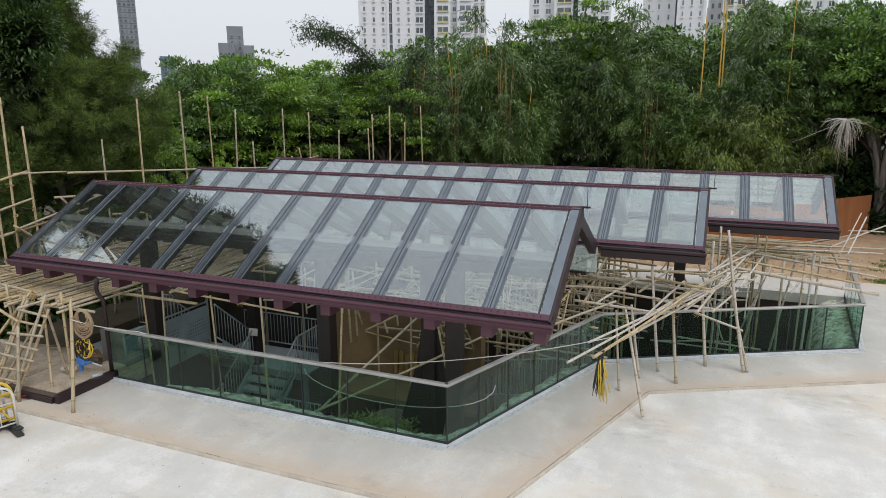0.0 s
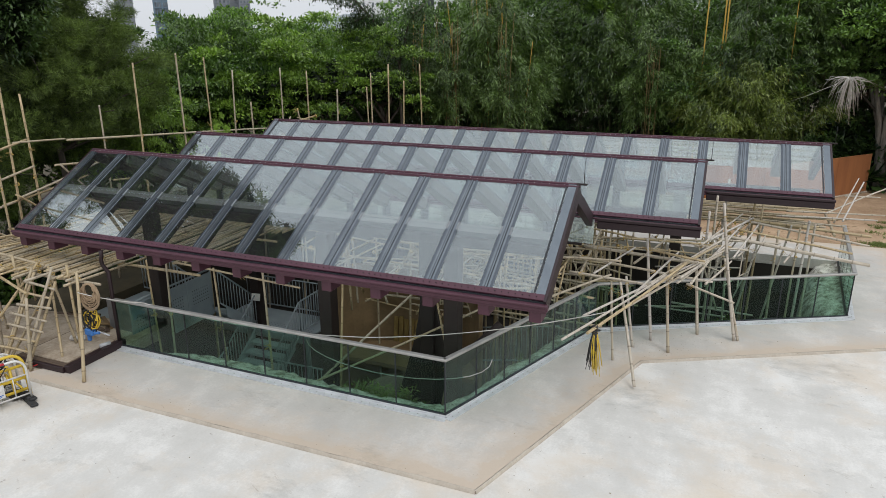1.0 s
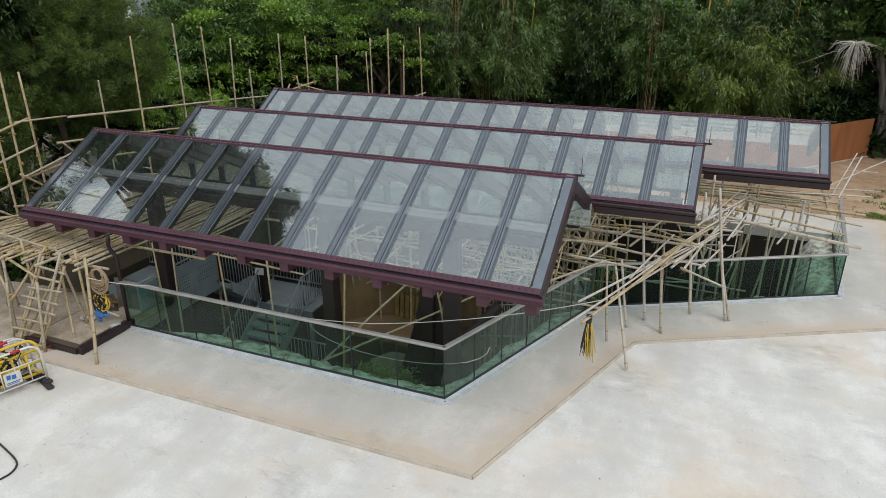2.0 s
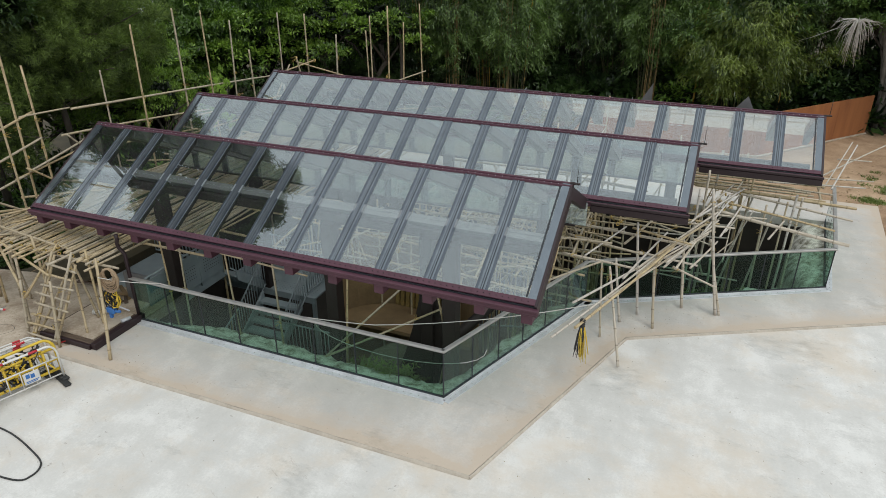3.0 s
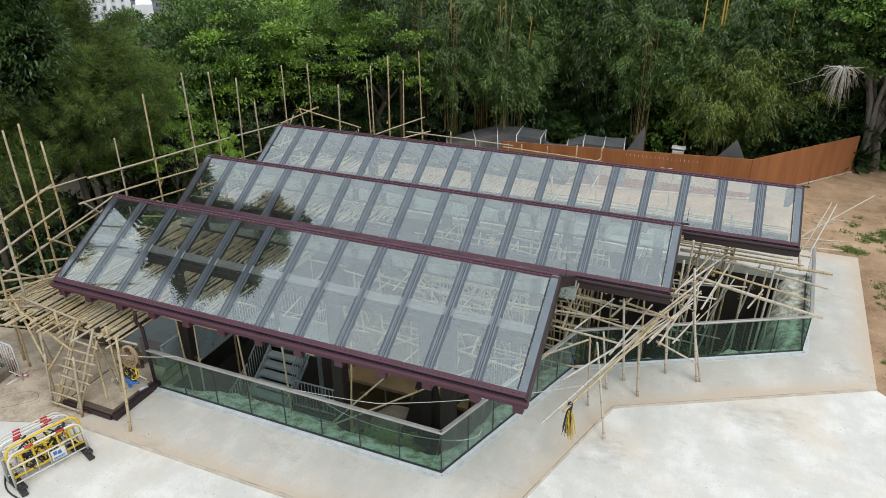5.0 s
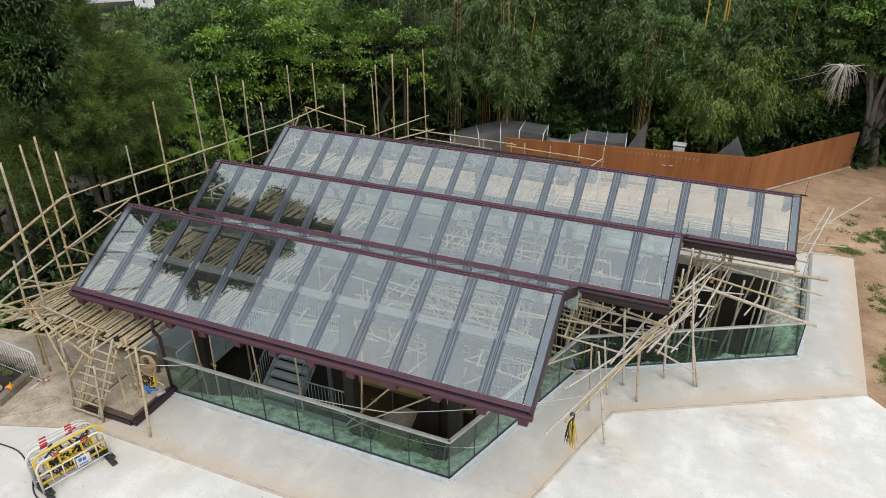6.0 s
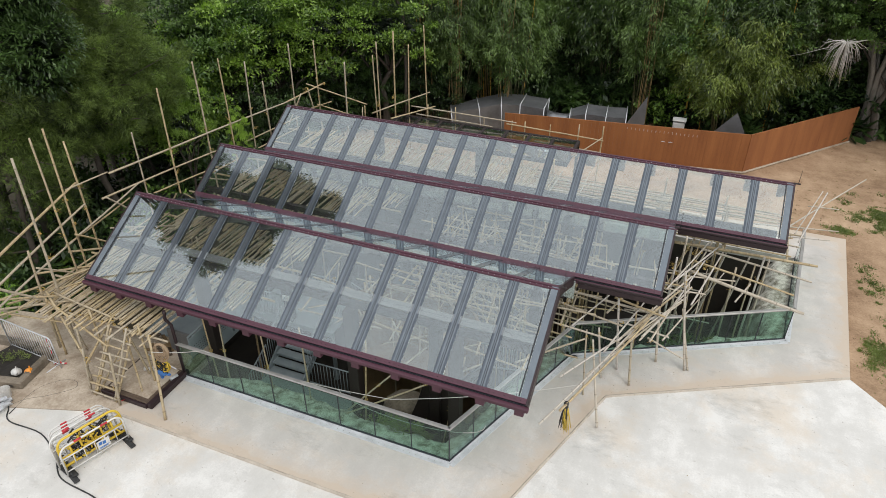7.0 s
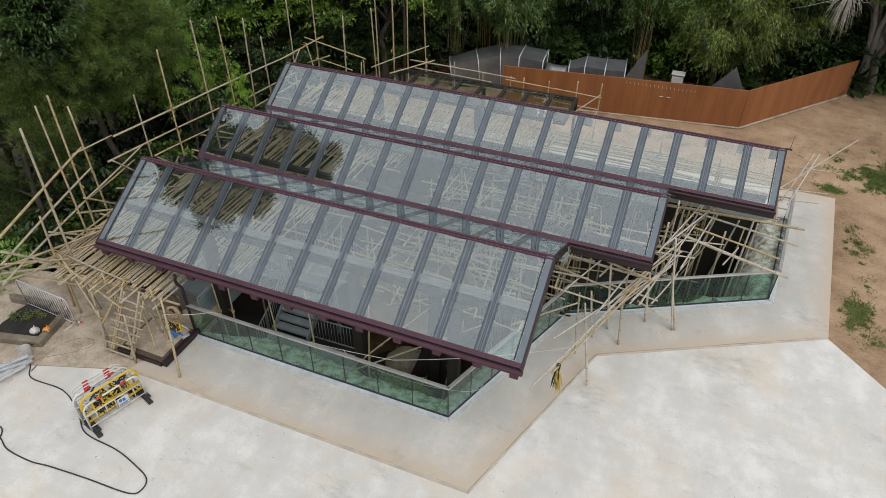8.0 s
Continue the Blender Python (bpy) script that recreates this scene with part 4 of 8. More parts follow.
# scaffold in the pit
pit_scaffold = thing("bamboo_scaffold", "bamboo scaffold standing in the pit under the glass", "scaffold", at=(0, 0, -3.5))
g = random.Random(21)
for x in (-3.1, -1.5, 0.1, 1.4):
    for y in (5.2, 6.6, 8.0, 9.4):
        cane(pit_scaffold, (x + g.uniform(-0.15, 0.15), y, 0), (x + g.uniform(-0.2, 0.2), y + g.uniform(-0.1, 0.1), g.uniform(4.8, 5.6)), 0.034)
for y in (4.4, 5.2, 6.6, 8.0, 9.4):
    for z in (3.7, 4.6, 5.1):
        x0 = g.uniform(-4.0, -3.2)
        cane(pit_scaffold, (x0, y + 0.06, z + g.uniform(-0.2, 0.2)), (g.uniform(-1.4, -0.2), y + 0.06, z + g.uniform(-0.2, 0.2)), 0.032)
        cane(pit_scaffold, (g.uniform(-2.0, -1.2), y - 0.06, z + g.uniform(-0.2, 0.2)), (g.uniform(1.5, 2.4), y - 0.06, z + g.uniform(-0.25, 0.25)), 0.032)
for x in (-3.0, -1.4, 0.2, 1.5):
    for z in (4.4, 5.2):
        cane(pit_scaffold, (x, 4.0, z + g.uniform(-0.2, 0.2)), (x + g.uniform(-0.3, 0.3), g.uniform(6.6, 9.6), z + g.uniform(-0.2, 0.2)), 0.03)
for k in range(14):
    x, y = g.uniform(-3.0, 1.0), g.choice((5.3, 6.7, 8.1))
    w = g.choice((-1, 1)) * g.uniform(1.0, 2.0)
    cane(pit_scaffold, (x, y, g.uniform(2.5, 3.5)), (x + w, y, g.uniform(4.4, 5.3)), 0.03)
for k in range(40):
    tie(pit_scaffold, (g.choice((-3.1, -1.5, 0.1)), g.choice((5.23, 6.63, 8.03)), g.choice((3.7, 4.6, 5.1))), 1.2)
# light canes under the glass
g = random.Random(23)
for k in range(64):
    x, y, z = g.uniform(-4.8, 0.9), g.uniform(3.4, 11.0), g.choice((4.5, 4.9, 5.2, 5.3))
    if y > 5:
        x += g.uniform(0, 3.0)
    way = k % 4
    if way == 0:
        b = (x + g.uniform(1.6, 2.8), y + g.uniform(-0.3, 0.3), z + g.uniform(-0.3, 0.3))
    elif way == 1:
        b = (x + g.uniform(-0.4, 0.4), y + g.uniform(1.2, 2.4), z + g.uniform(-0.2, 0.2))
    elif way == 2:
        b = (x + g.uniform(-1.2, 1.2), y + g.uniform(-0.2, 0.2), z - g.uniform(0.6, 1.2))
    else:
        b = (x + g.uniform(-0.15, 0.15), y, z - 1.6)
    if b[0] < 1.2 or y > 5:
        cane(pit_scaffold, (x, y, z), b, g.choice((0.024, 0.028, 0.032)))
        tie(pit_scaffold, (x, y, z), 1.2)
# lattice of uprights, ledgers and braces under the first two roofs
g = random.Random(29)
for row, (yy, x0, x1) in enumerate(((4.3, -4.4, 1.0), (5.9, -3.8, 2.3), (7.3, -3.6, 2.6))):
    x = x0
    while x < x1:
        cane(pit_scaffold, (x + g.uniform(-0.1, 0.1), yy + g.uniform(-0.1, 0.1), 0.0), (x + g.uniform(-0.14, 0.14), yy + g.uniform(-0.12, 0.12), g.uniform(5.0, 5.55)), g.choice((0.024, 0.028, 0.03)))
        if g.random() < 0.6:
            tie(pit_scaffold, (x, yy, g.choice((4.3, 4.8, 5.15))), 1.2)
        x += g.uniform(0.5, 0.95)
    for z in (3.6, 4.25, 4.75, 5.15):
        x = x0 - 0.3
        while x < x1 - 0.8:
            ln = g.uniform(1.3, 2.6)
            cane(pit_scaffold, (x, yy + 0.05, z + g.uniform(-0.15, 0.15)), (min(x + ln, x1 + 0.3), yy + g.uniform(-0.15, 0.2), z + g.uniform(-0.2, 0.2)), g.choice((0.022, 0.026, 0.03)))
            x += ln * g.uniform(0.75, 1.15)
    for k in range(6):
        x = g.uniform(x0, x1 - 0.5)
        w = g.choice((-1, 1)) * g.uniform(0.7, 1.7)
        cane(pit_scaffold, (x, yy - 0.05, g.uniform(3.3, 4.1)), (x + w, yy + g.uniform(0.2, 1.2), g.uniform(4.8, 5.4)), g.choice((0.022, 0.027)))
# light lattice carried on transoms under the front roof
g = random.Random(37)
x = -5.0
while x < 1.2:
    z = g.uniform(4.75, 5.2)
    cane(pit_scaffold, (x, 1.9, z), (x + g.uniform(-0.4, 0.4), 4.7, z + g.uniform(-0.1, 0.1)), 0.026)
    for k in range(2):
        yy = g.uniform(2.0, 3.6)
        cane(pit_scaffold, (x + 0.04, yy, z - g.uniform(0.5, 0.9)), (x + g.uniform(-0.25, 0.25), yy + g.uniform(-0.2, 0.2), z + g.uniform(0.2, 0.45)), g.choice((0.022, 0.026)))
        tie(pit_scaffold, (x + 0.03, yy, z), 1.2)
    cane(pit_scaffold, (x - 0.3, g.uniform(2.0, 3.4), z - g.uniform(0.2, 0.5)), (x + g.uniform(0.8, 1.6), g.uniform(2.0, 3.4), z + g.uniform(0.0, 0.4)), g.choice((0.022, 0.026)))
    x += g.uniform(0.95, 1.5)
for yy in (2.15, 3.3):
    for x0, x1 in ((-5.3, -2.7), (-3.1, -0.6), (-1.0, 1.3)):
        cane(pit_scaffold, (x0 + g.uniform(-0.2, 0.2), yy, g.uniform(4.85, 5.15)), (x1 + g.uniform(-0.2, 0.1), yy + g.uniform(-0.15, 0.15), g.uniform(4.85, 5.15)), 0.026)
# canes leaning out to the front fence
for a, b, r in (((-3.9, 0.5, 2.3), (-1.2, 1.9, 5.2), 0.034), ((-3.2, 0.55, 3.2), (0.4, 2.2, 5.0), 0.03), ((-4.2, 0.75, 1.6), (-4.25, 0.75, 5.6), 0.034), ((-2.75, 0.85, 1.2), (-2.7, 1.25, 5.3), 0.034), ((-0.9, 1.6, 1.5), (-0.2, 1.5, 5.4), 0.03), ((-0.1, 1.5, 1.5), (-0.8, 1.4, 5.4), 0.03),
                ((-6.35, 0.6, 5.4), (-3.2, 0.5, 5.3), 0.03), ((-7.0, 0.55, 2.6), (-7.05, 0.5, 5.4), 0.03), ((-6.7, 0.6, 2.6), (-6.6, 0.6, 5.5), 0.03), ((-5.3, 0.7, 2.5), (-5.35, 0.6, 5.4), 0.03)):
    cane(pit_scaffold, a, b, r * 0.82)
    tie(pit_scaffold, Vector(a).lerp(Vector(b), 0.55), 1.1)

# west and north scaffold wall
wall_scaffold = thing("bamboo_scaffold", "open bamboo scaffold wall of tall canes against the trees", "scaffold", at=(-12.0, 0, -3.1))
g = random.Random(31)
WEST = [(-11.06, -0.16, 5.8), (-11.67, 0.83, 5.83), (-11.91, 1.42, 5.82), (-12.29, 2.15, 5.12), (-11.9, 4.1, 4.7), (-11.52, 5.09, 5.8), (-11.77, 7.02, 6.04), (-11.57, 8.01, 5.9), (-11.48, 9.23, 5.47), (-11.9, 10.6, 4.3), (-11.37, 11.78, 5.47), (-11.05, 13.04, 5.32), (-9.63, 12.91, 4.65), (-8.8, 14.08, 5.23), (-8.95, 14.0, 4.7), (-8.32, 14.67, 5.55), (-7.61, 16.11, 5.53), (-7.97, 15.34, 4.89)]
for k, (x, y, z) in enumerate(WEST):
    low = -0.03 if k == 0 else max(terrain(x, y), -3.0)
    cane(wall_scaffold, (x + 12 + g.uniform(-0.12, 0.12), y + g.uniform(-0.12, 0.12), low + 3.1), (x + 12, y, z + 3.1), (0.036, 0.03, 0.033)[k % 3])
LEDGERS = [
    ((-11.4, -1.6, 3.4), (-12.0, 1.9, 4.03), 0.038), ((-11.95, 1.5, 4.0), (-11.9, 2.9, 3.93), 0.026), ((-11.85, 2.9, 3.9), (-11.7, 7.4, 3.58), 0.034), ((-11.7, 6.9, 3.62), (-11.4, 11.9, 3.25), 0.032),
    ((-11.5, -1.8, 2.66), (-11.95, 1.94, 3.36), 0.034), ((-11.5, -2.0, 2.15), (-11.85, 1.3, 2.62), 0.034), ((-11.85, 0.9, 2.58), (-11.8, 3.31, 2.9), 0.03), ((-11.8, 2.4, 3.32), (-11.7, 7.9, 2.77), 0.032),
    ((-11.8, 4.1, 2.62), (-11.7, 7.2, 2.28), 0.03), ((-11.8, 1.3, 2.68), (-11.75, 3.75, 3.22), 0.03), ((-11.4, -1.7, 3.05), (-11.35, -0.2, 1.5), 0.036), ((-11.7, -0.2, 2.55), (-11.5, 0.9, 1.7), 0.03),
    ((-11.75, 1.2, 2.8), (-11.7, 2.2, 1.95), 0.028), ((-11.75, 2.5, 3.33), (-11.75, 3.2, 2.55), 0.028), ((-12.6, -1.9, 2.0), (-11.0, 1.4, 1.95), 0.036), ((-12.5, -0.8, 1.55), (-10.9, 0.7, 1.85), 0.03),
    ((-11.7, 7.4, 2.7), (-11.4, 12.3, 2.45), 0.03), ((-11.7, 6.8, 2.2), (-11.4, 12.6, 2.0), 0.03), ((-12.7, -1.3, 1.6), (-10.6, -0.2, 1.8), 0.034), ((-12.8, 0.4, 1.7), (-10.8, 1.6, 1.85), 0.034),
    ((-12.9, 1.6, 1.7), (-10.9, 2.6, 1.85), 0.034), ((-12.9, 3.2, 1.65), (-10.9, 3.9, 1.8), 0.03), ((-12.9, 5.2, 1.65), (-10.9, 5.6, 1.8), 0.03), ((-12.7, 7.2, 1.65), (-10.9, 7.3, 1.8), 0.03),
]
for a, b, r in LEDGERS:
    cane(wall_scaffold, (a[0] + 12, a[1], a[2] + 3.1), (b[0] + 12, b[1], b[2] + 3.1), r)
for x, y, z in WEST[:13]:
    for lv in (3.75, 3.0):
        tie(wall_scaffold, (x + 12, y, lv + 3.1), 1.1)
NORTH = [
    ((-11.5, 11.2, 3.28), (-10.75, 13.1, 3.62)), ((-11.55, 12.95, 3.52), (-8.78, 13.0, 3.0)), ((-11.5, 12.9, 2.46), (-10.44, 13.0, 2.9)), ((-11.14, 13.0, 2.68), (-9.43, 13.0, 2.42)), ((-8.9, 13.6, 2.4), (-6.85, 14.95, 3.14)),
    ((-7.9, 13.3, 2.42), (-6.55, 14.8, 2.62)), ((-11.2, 10.9, 2.5), (-10.7, 11.3, 3.75)), ((-9.05, 13.0, 2.2), (-9.0, 13.0, 2.85)), ((-8.95, 13.1, 2.2), (-8.9, 13.0, 2.95)), ((-10.3, 11.6, 2.6), (-10.28, 11.14, 4.07)),
]
for a, b in NORTH:
    cane(wall_scaffold, (a[0] + 12, a[1], a[2] + 3.1), (b[0] + 12, b[1], b[2] + 3.1), 0.03)
for p in ((-10.75, 13.05, 3.6), (-10.28, 11.16, 4.02), (-8.32, 14.4, 2.9), (-8.8, 14.0, 2.6)):
    tie(wall_scaffold, (p[0] + 12, p[1], p[2] + 3.1), 1.6)
# guard rail behind the back lean-to
rail = thing("bamboo_rail", "bamboo guard rail beside the low glass lean-to", "railing", at=(0, 0, -0.1))
for x in (-6.9, -5.6, -4.4, -3.2, -2.6, -1.6, -0.5, 0.4):
    cane(rail, (x, 14.75, 0), (x + g.uniform(-0.05, 0.05), 14.75, 2.65 + g.uniform(-0.15, 0.25)), 0.03)
for x0, x1, z in ((-7.6, -3.0, 2.62), (-3.4, -1.0, 2.45), (-1.4, 0.5, 2.4), (-7.4, -4.0, 2.3), (-2.2, 0.45, 1.9)):
    cane(rail, (x0, 14.7, z), (x1, 14.72, z - 0.08), 0.028)
cane(rail, (-0.9, 13.6, 1.5), (0.45, 14.7, 2.45), 0.028)
cane(rail, (0.4, 13.4, 1.7), (0.42, 14.8, 1.75), 0.028)

# yard side: props, ladder and coil post
yard = thing("bamboo_scaffold", "bamboo props and braces at the corner of the working deck", "scaffold", at=(-10, -1, -0.03))
for a, b, r in (((-9.79, -1.1, 0), (-9.81, -0.95, 1.75), 0.036), ((-9.55, -1.34, 0), (-9.5, -1.2, 1.3), 0.034), ((-11.35, -0.4, 2.05), (-9.5, -1.2, 0.95), 0.036), ((-9.45, -1.25, 0.9), (-9.0, -0.5, 1.95), 0.032),
                ((-11.2, -0.3, 1.98), (-8.9, -0.45, 1.88), 0.032), ((-11.7, -0.4, 0), (-11.6, -0.3, 3.2), 0.034), ((-10.9, -0.2, 0), (-10.3, -0.7, 1.7), 0.03), ((-11.3, -0.5, 1.85), (-8.8, -1.0, 1.45), 0.036),
                ((-8.1, -1.0, 0.1), (-9.0, -0.3, 1.8), 0.03), ((-8.4, -0.4, 0.1), (-8.7, -0.5, 1.75), 0.03), ((-12.5, -1.6, 2.2), (-11.0, -0.4, 2.0), 0.03), ((-13.2, -2.0, 1.4), (-11.2, -0.2, 1.75), 0.03), ((-12.6, -0.9, 1.3), (-10.6, -0.75, 1.5), 0.03)):
    cane(yard, (a[0] + 10, a[1] + 1, a[2]), (b[0] + 10, b[1] + 1, b[2]), r)
for p in ((-9.5, -1.2, 1.0), (-9.0, -0.5, 1.88), (-11.2, -0.35, 1.98), (-8.7, -0.5, 1.6), (-11.6, -0.3, 2.0)):
    tie(yard, (p[0] + 10, p[1] + 1, p[2]), 1.3)
ladder = thing("bamboo_ladder", "wide lashed bamboo ladder leaning on the deck", "ladder", at=(-8.98, -1.42, -0.03))
foot, head = Vector((0, 0, 0)), Vector((0.42, 0.68, 1.75))
g = random.Random(19)
for s in (-0.36, -0.3, 0.33, 0.38):
    cane(ladder, foot + Vector((s, 0, 0)), head + Vector((s * 0.9 + g.uniform(-0.05, 0.05), 0, g.uniform(-0.1, 0.25))), 0.034)
for k in range(8):
    p = foot.lerp(head, 0.06 + 0.122 * k)
    cane(ladder, p + Vector((-0.47 + g.uniform(-0.08, 0.08), -0.05, 0.02 + g.uniform(-0.04, 0.04))), p + Vector((0.47 + g.uniform(-0.1, 0.1), -0.05, 0.02 + g.uniform(-0.06, 0.06))), 0.03)
    if k % 2:
        tie(ladder, p + Vector((0.27, -0.04, 0.02)), 1.0)
    else:
        tie(ladder, p + Vector((-0.28, -0.04, 0.02)), 1.0)
cane(ladder, (0.55, -0.05, 0), (0.4, 0.25, 1.45), 0.034)
cane(ladder, (-0.3, 0.1, 0), (0.5, 0.6, 1.5), 0.03)
post = thing("bamboo_post", "leaning bamboo post beside the fence corner", "post", at=(-6.98, -1.45, 0))
cane(post, (0, 0, 0), (-0.62, 0.72, 1.95), 0.036)
bm = bmesh.new()
g = random.Random(4)
for k in range(22):
    r = g.uniform(0.11, 0.24)
    pts = [(r * math.cos(u * math.tau / 18) * 0.8, g.uniform(-0.03, 0.03), -r * 1.15 + r * 1.25 * math.sin(u * math.tau / 18)) for u in range(18)]
    pts.append(pts[0])
    tube(bm, pts, 0.015, 5, cap=False)
coil = part("rope_coil", bm, ROPE)
coil.matrix_basis = pose(-7.36, -0.72, 1.72, 0, 0, 25)
tagged(coil, "brown rope hanging in a loose coil from a bamboo post", "rope")
bm = bmesh.new()
pts = []
for (a, b, sag, n) in (((-7.45, -0.9, 1.6), (-6.75, 0.0, 1.15), 0.04, 6), ((-6.75, 0.0, 1.15), (-1.6, 0.3, 1.12), 0.16, 16), ((-1.6, 0.3, 1.12), (2.5, 1.9, 1.66), 0.12, 12)):
    for i in range(n):
        u = i / n
        p = Vector(a).lerp(Vector(b), u)
        pts.append(p - Vector((0, 0, sag * 4 * u * (1 - u))))
pts.append(Vector((2.5, 1.9, 1.66)))
tube(bm, pts, 0.009, 5)
tagged(part("cord", bm, WHITE_ROPE), "white cord slung along the handrail between bamboo posts", "rope")
bm = bmesh.new()
tube(bm, [(-1.2 - 1.9 * math.cos(math.pi * u / 14), 0.45, 0.75 + 0.02 * u - 0.55 * math.sin(math.pi * u / 14)) for u in range(15)], 0.008, 5)
tagged(part("cable", bm, WHITE_ROPE), "slack white cable hanging inside the glass fence", "cable")
tools = thing("tool_bundle", "dark cables, blue drill and yellow straps hung by a post", "tools", at=(-7.62, -0.6, 0.95))
g = random.Random(15)
for mat, nm, n, r in ((BLACK, "cable_loop", 9, 0.014), (YELLOW, "strap", 5, 0.016)):
    bm = bmesh.new()
    for k in range(n):
        w, h, x = g.uniform(0.06, 0.16), g.uniform(0.15, 0.34), g.uniform(-0.12, 0.12)
        pts = [(x + w * math.cos(u), g.uniform(-0.05, 0.05), -0.05 + h * math.sin(u)) for u in np.linspace(0, math.tau, 12)]
        tube(bm, pts, r, 5, cap=False)
    part(nm, bm, mat, tools)
bm = bmesh.new()
box(bm, (-0.16, -0.06, -0.42), (0.06, 0.06, -0.28), bevel=0.02)
tube(bm, [(0.02, 0, -0.36), (0.2, 0, -0.34)], [0.045, 0.03], 8)
box(bm, (-0.14, -0.035, -0.56), (-0.06, 0.035, -0.41), bevel=0.015)
part("drill", bm, BLUE, tools, "blue power drill")
bm = bmesh.new()
tube(bm, [(0, 0, 0.28), (0.1, -0.1, 0.75)], 0.008, 5)
part("hanging_cord", bm, ROPE, tools)
# black and yellow strips tied to the end of a cane
tassel = thing("strip_bundle", "bundle of black and yellow plastic ties hanging from a cane", "bundle", at=(2.29, 1.28, 1.52))
tassel.scale = (1.35, 1.35, 1.35)
g = random.Random(8)
for mat, nm, n, L in ((BLACK, "black_fringe", 26, 0.52), (YELLOW, "yellow_fringe", 22, 0.6)):
    bm = bmesh.new()
    for k in range(n):
        x, y = g.uniform(-0.05, 0.05), g.uniform(-0.05, 0.05)
        off = 0.06 if mat is YELLOW else -0.03
        tube(bm, [(x * 0.3, y * 0.3, 0.02), (x + off * 0.4, y, -L * 0.4), (x * 1.3 + off, y * 1.3, -L * g.uniform(0.8, 1.1))], [0.008, 0.007, 0.004], 3)
    tagged(part(nm, bm, mat, tassel), kind="stuff")
bm = bmesh.new()
for k in range(4):
    tube(bm, [(0.03 * math.cos(u), 0.03 * math.sin(u), 0.03 * k - 0.05) for u in np.linspace(0, math.tau, 9)], 0.013, 5, cap=False)
part("binding", bm, BLACK, tassel)

# ---- stairs and steel in the pit ----
def railing(a, b, count, label="grey steel railing with upright bars"):
    a, b = Vector(a), Vector(b)
    ob = thing("railing", label, "railing", "railings of the pit stair", at=a)
    d = b - a
    for z in (1.0, 0.12):
        bm = bmesh.new()
        tube(bm, [(0, 0, z), (d.x, d.y, d.z + z)], 0.022, 8)
        part("rail", bm, GREY_STEEL, ob)
    bm = bmesh.new()
    tube(bm, [(0, 0, 0.1), (0, 0, 1.0)], 0.011, 6)
    me = bpy.data.meshes.new("bar")
    bm.to_mesh(me)
    bm.free()
    me.materials.append(GREY_STEEL)
    for k in range(count + 1):
        o = part("bar", me, None, ob)
        o.location = d * (k / count)
    return ob


stair = thing("steel_stair", "blue-grey steel stair of two flights with open risers and perforated landings", "stairs", at=(-7.4, 2.85, -3.5))


def flight(x0, x1, y, z, step, count):
    """Treads and two stringers; step is the going with its sign."""
    for k in range(count):
        yy = y + step * k
        bm = bmesh.new()
        box(bm, (x0, min(yy, yy + step * 1.12), z + 0.18 * k - 0.04), (x1, max(yy, yy + step * 1.12), z + 0.18 * k), bevel=0.005)
        box(bm, (x0, yy - 0.008, z + 0.18 * k - 0.075), (x1, yy + 0.008, z + 0.18 * k - 0.03))
        part("tread", bm, GREY_STEEL, stair)
    run = Vector((0, step * count, 0.18 * count))
    for x in (x0 - 0.03, x1 + 0.03):
        bm = bmesh.new()
        outline = [(y - step * 0.4, z - 0.30), (y - step * 0.4, z + 0.02), (y + run.y, z + run.z + 0.02), (y + run.y, z + run.z - 0.30)]
        a = [bm.verts.new((x - 0.025, p, q)) for p, q in outline]
        b = [bm.verts.new((x + 0.025, p, q)) for p, q in outline]
        bm.faces.new(a), bm.faces.new(b[::-1])
        for i in range(4):
            bm.faces.new((a[i], b[i], b[(i + 1) % 4], a[(i + 1) % 4]))
        bmesh.ops.recalc_face_normals(bm, faces=bm.faces)
        part("stringer", bm, GREY_STEEL, stair)


flight(0.03, 1.28, 0.08, 1.23, 0.245, 5)
flight(-1.5, -0.2, 1.56, 2.28, -0.21, 5)


def landing(name, x0, y0, x1, y1, z):
    bm = bmesh.new()
    box(bm, (x0, y0, z - 0.05), (x1, y1, z), bevel=0.005)
    box(bm, (x0, y0 - 0.02, z - 0.2), (x1, y0, z - 0.005))
    plate = part(name, bm, GREY_STEEL, stair)
    dots = bmesh.new()
    for i in range(int((x1 - x0 - 0.2) / 0.11)):
        for j in range(5):
            bmesh.ops.create_circle(dots, cap_ends=True, segments=6, radius=0.014, matrix=Matrix.Translation((x0 + 0.15 + i * 0.11, y0 + 0.12 + j * 0.1, z + 0.0012)))
    tagged(part("perforation", dots, BLACK, plate), kind="stuff")


landing("lower_landing", -0.05, -0.75, 3.6, 0.06, 1.05)
landing("upper_landing", -1.6, 1.58, 1.6, 3.0, 2.1)
for x, yy, z in ((0.0, -0.65, 1.0), (1.3, -0.65, 1.0), (3.5, -0.65, 1.0), (-1.5, 2.9, 2.05), (1.5, 2.9, 2.05), (1.5, 1.65, 2.05), (-0.1, 1.65, 2.05)):
    bm = bmesh.new()
    box(bm, (x - 0.05, yy - 0.05, 0), (x + 0.05, yy + 0.05, z))
    part("prop", bm, GREY_STEEL, stair)
railing((-7.48, 3.22, -2.28), (-7.48, 4.4, -1.38), 11)
railing((-6.05, 3.3, -2.3), (-6.05, 4.42, -1.38), 11)
railing((-6.05, 4.45, -1.38), (-6.05, 5.8, -1.38), 12)
railing((-5.92, 3.04, -2.44), (-4.0, 3.08, -2.44), 17)
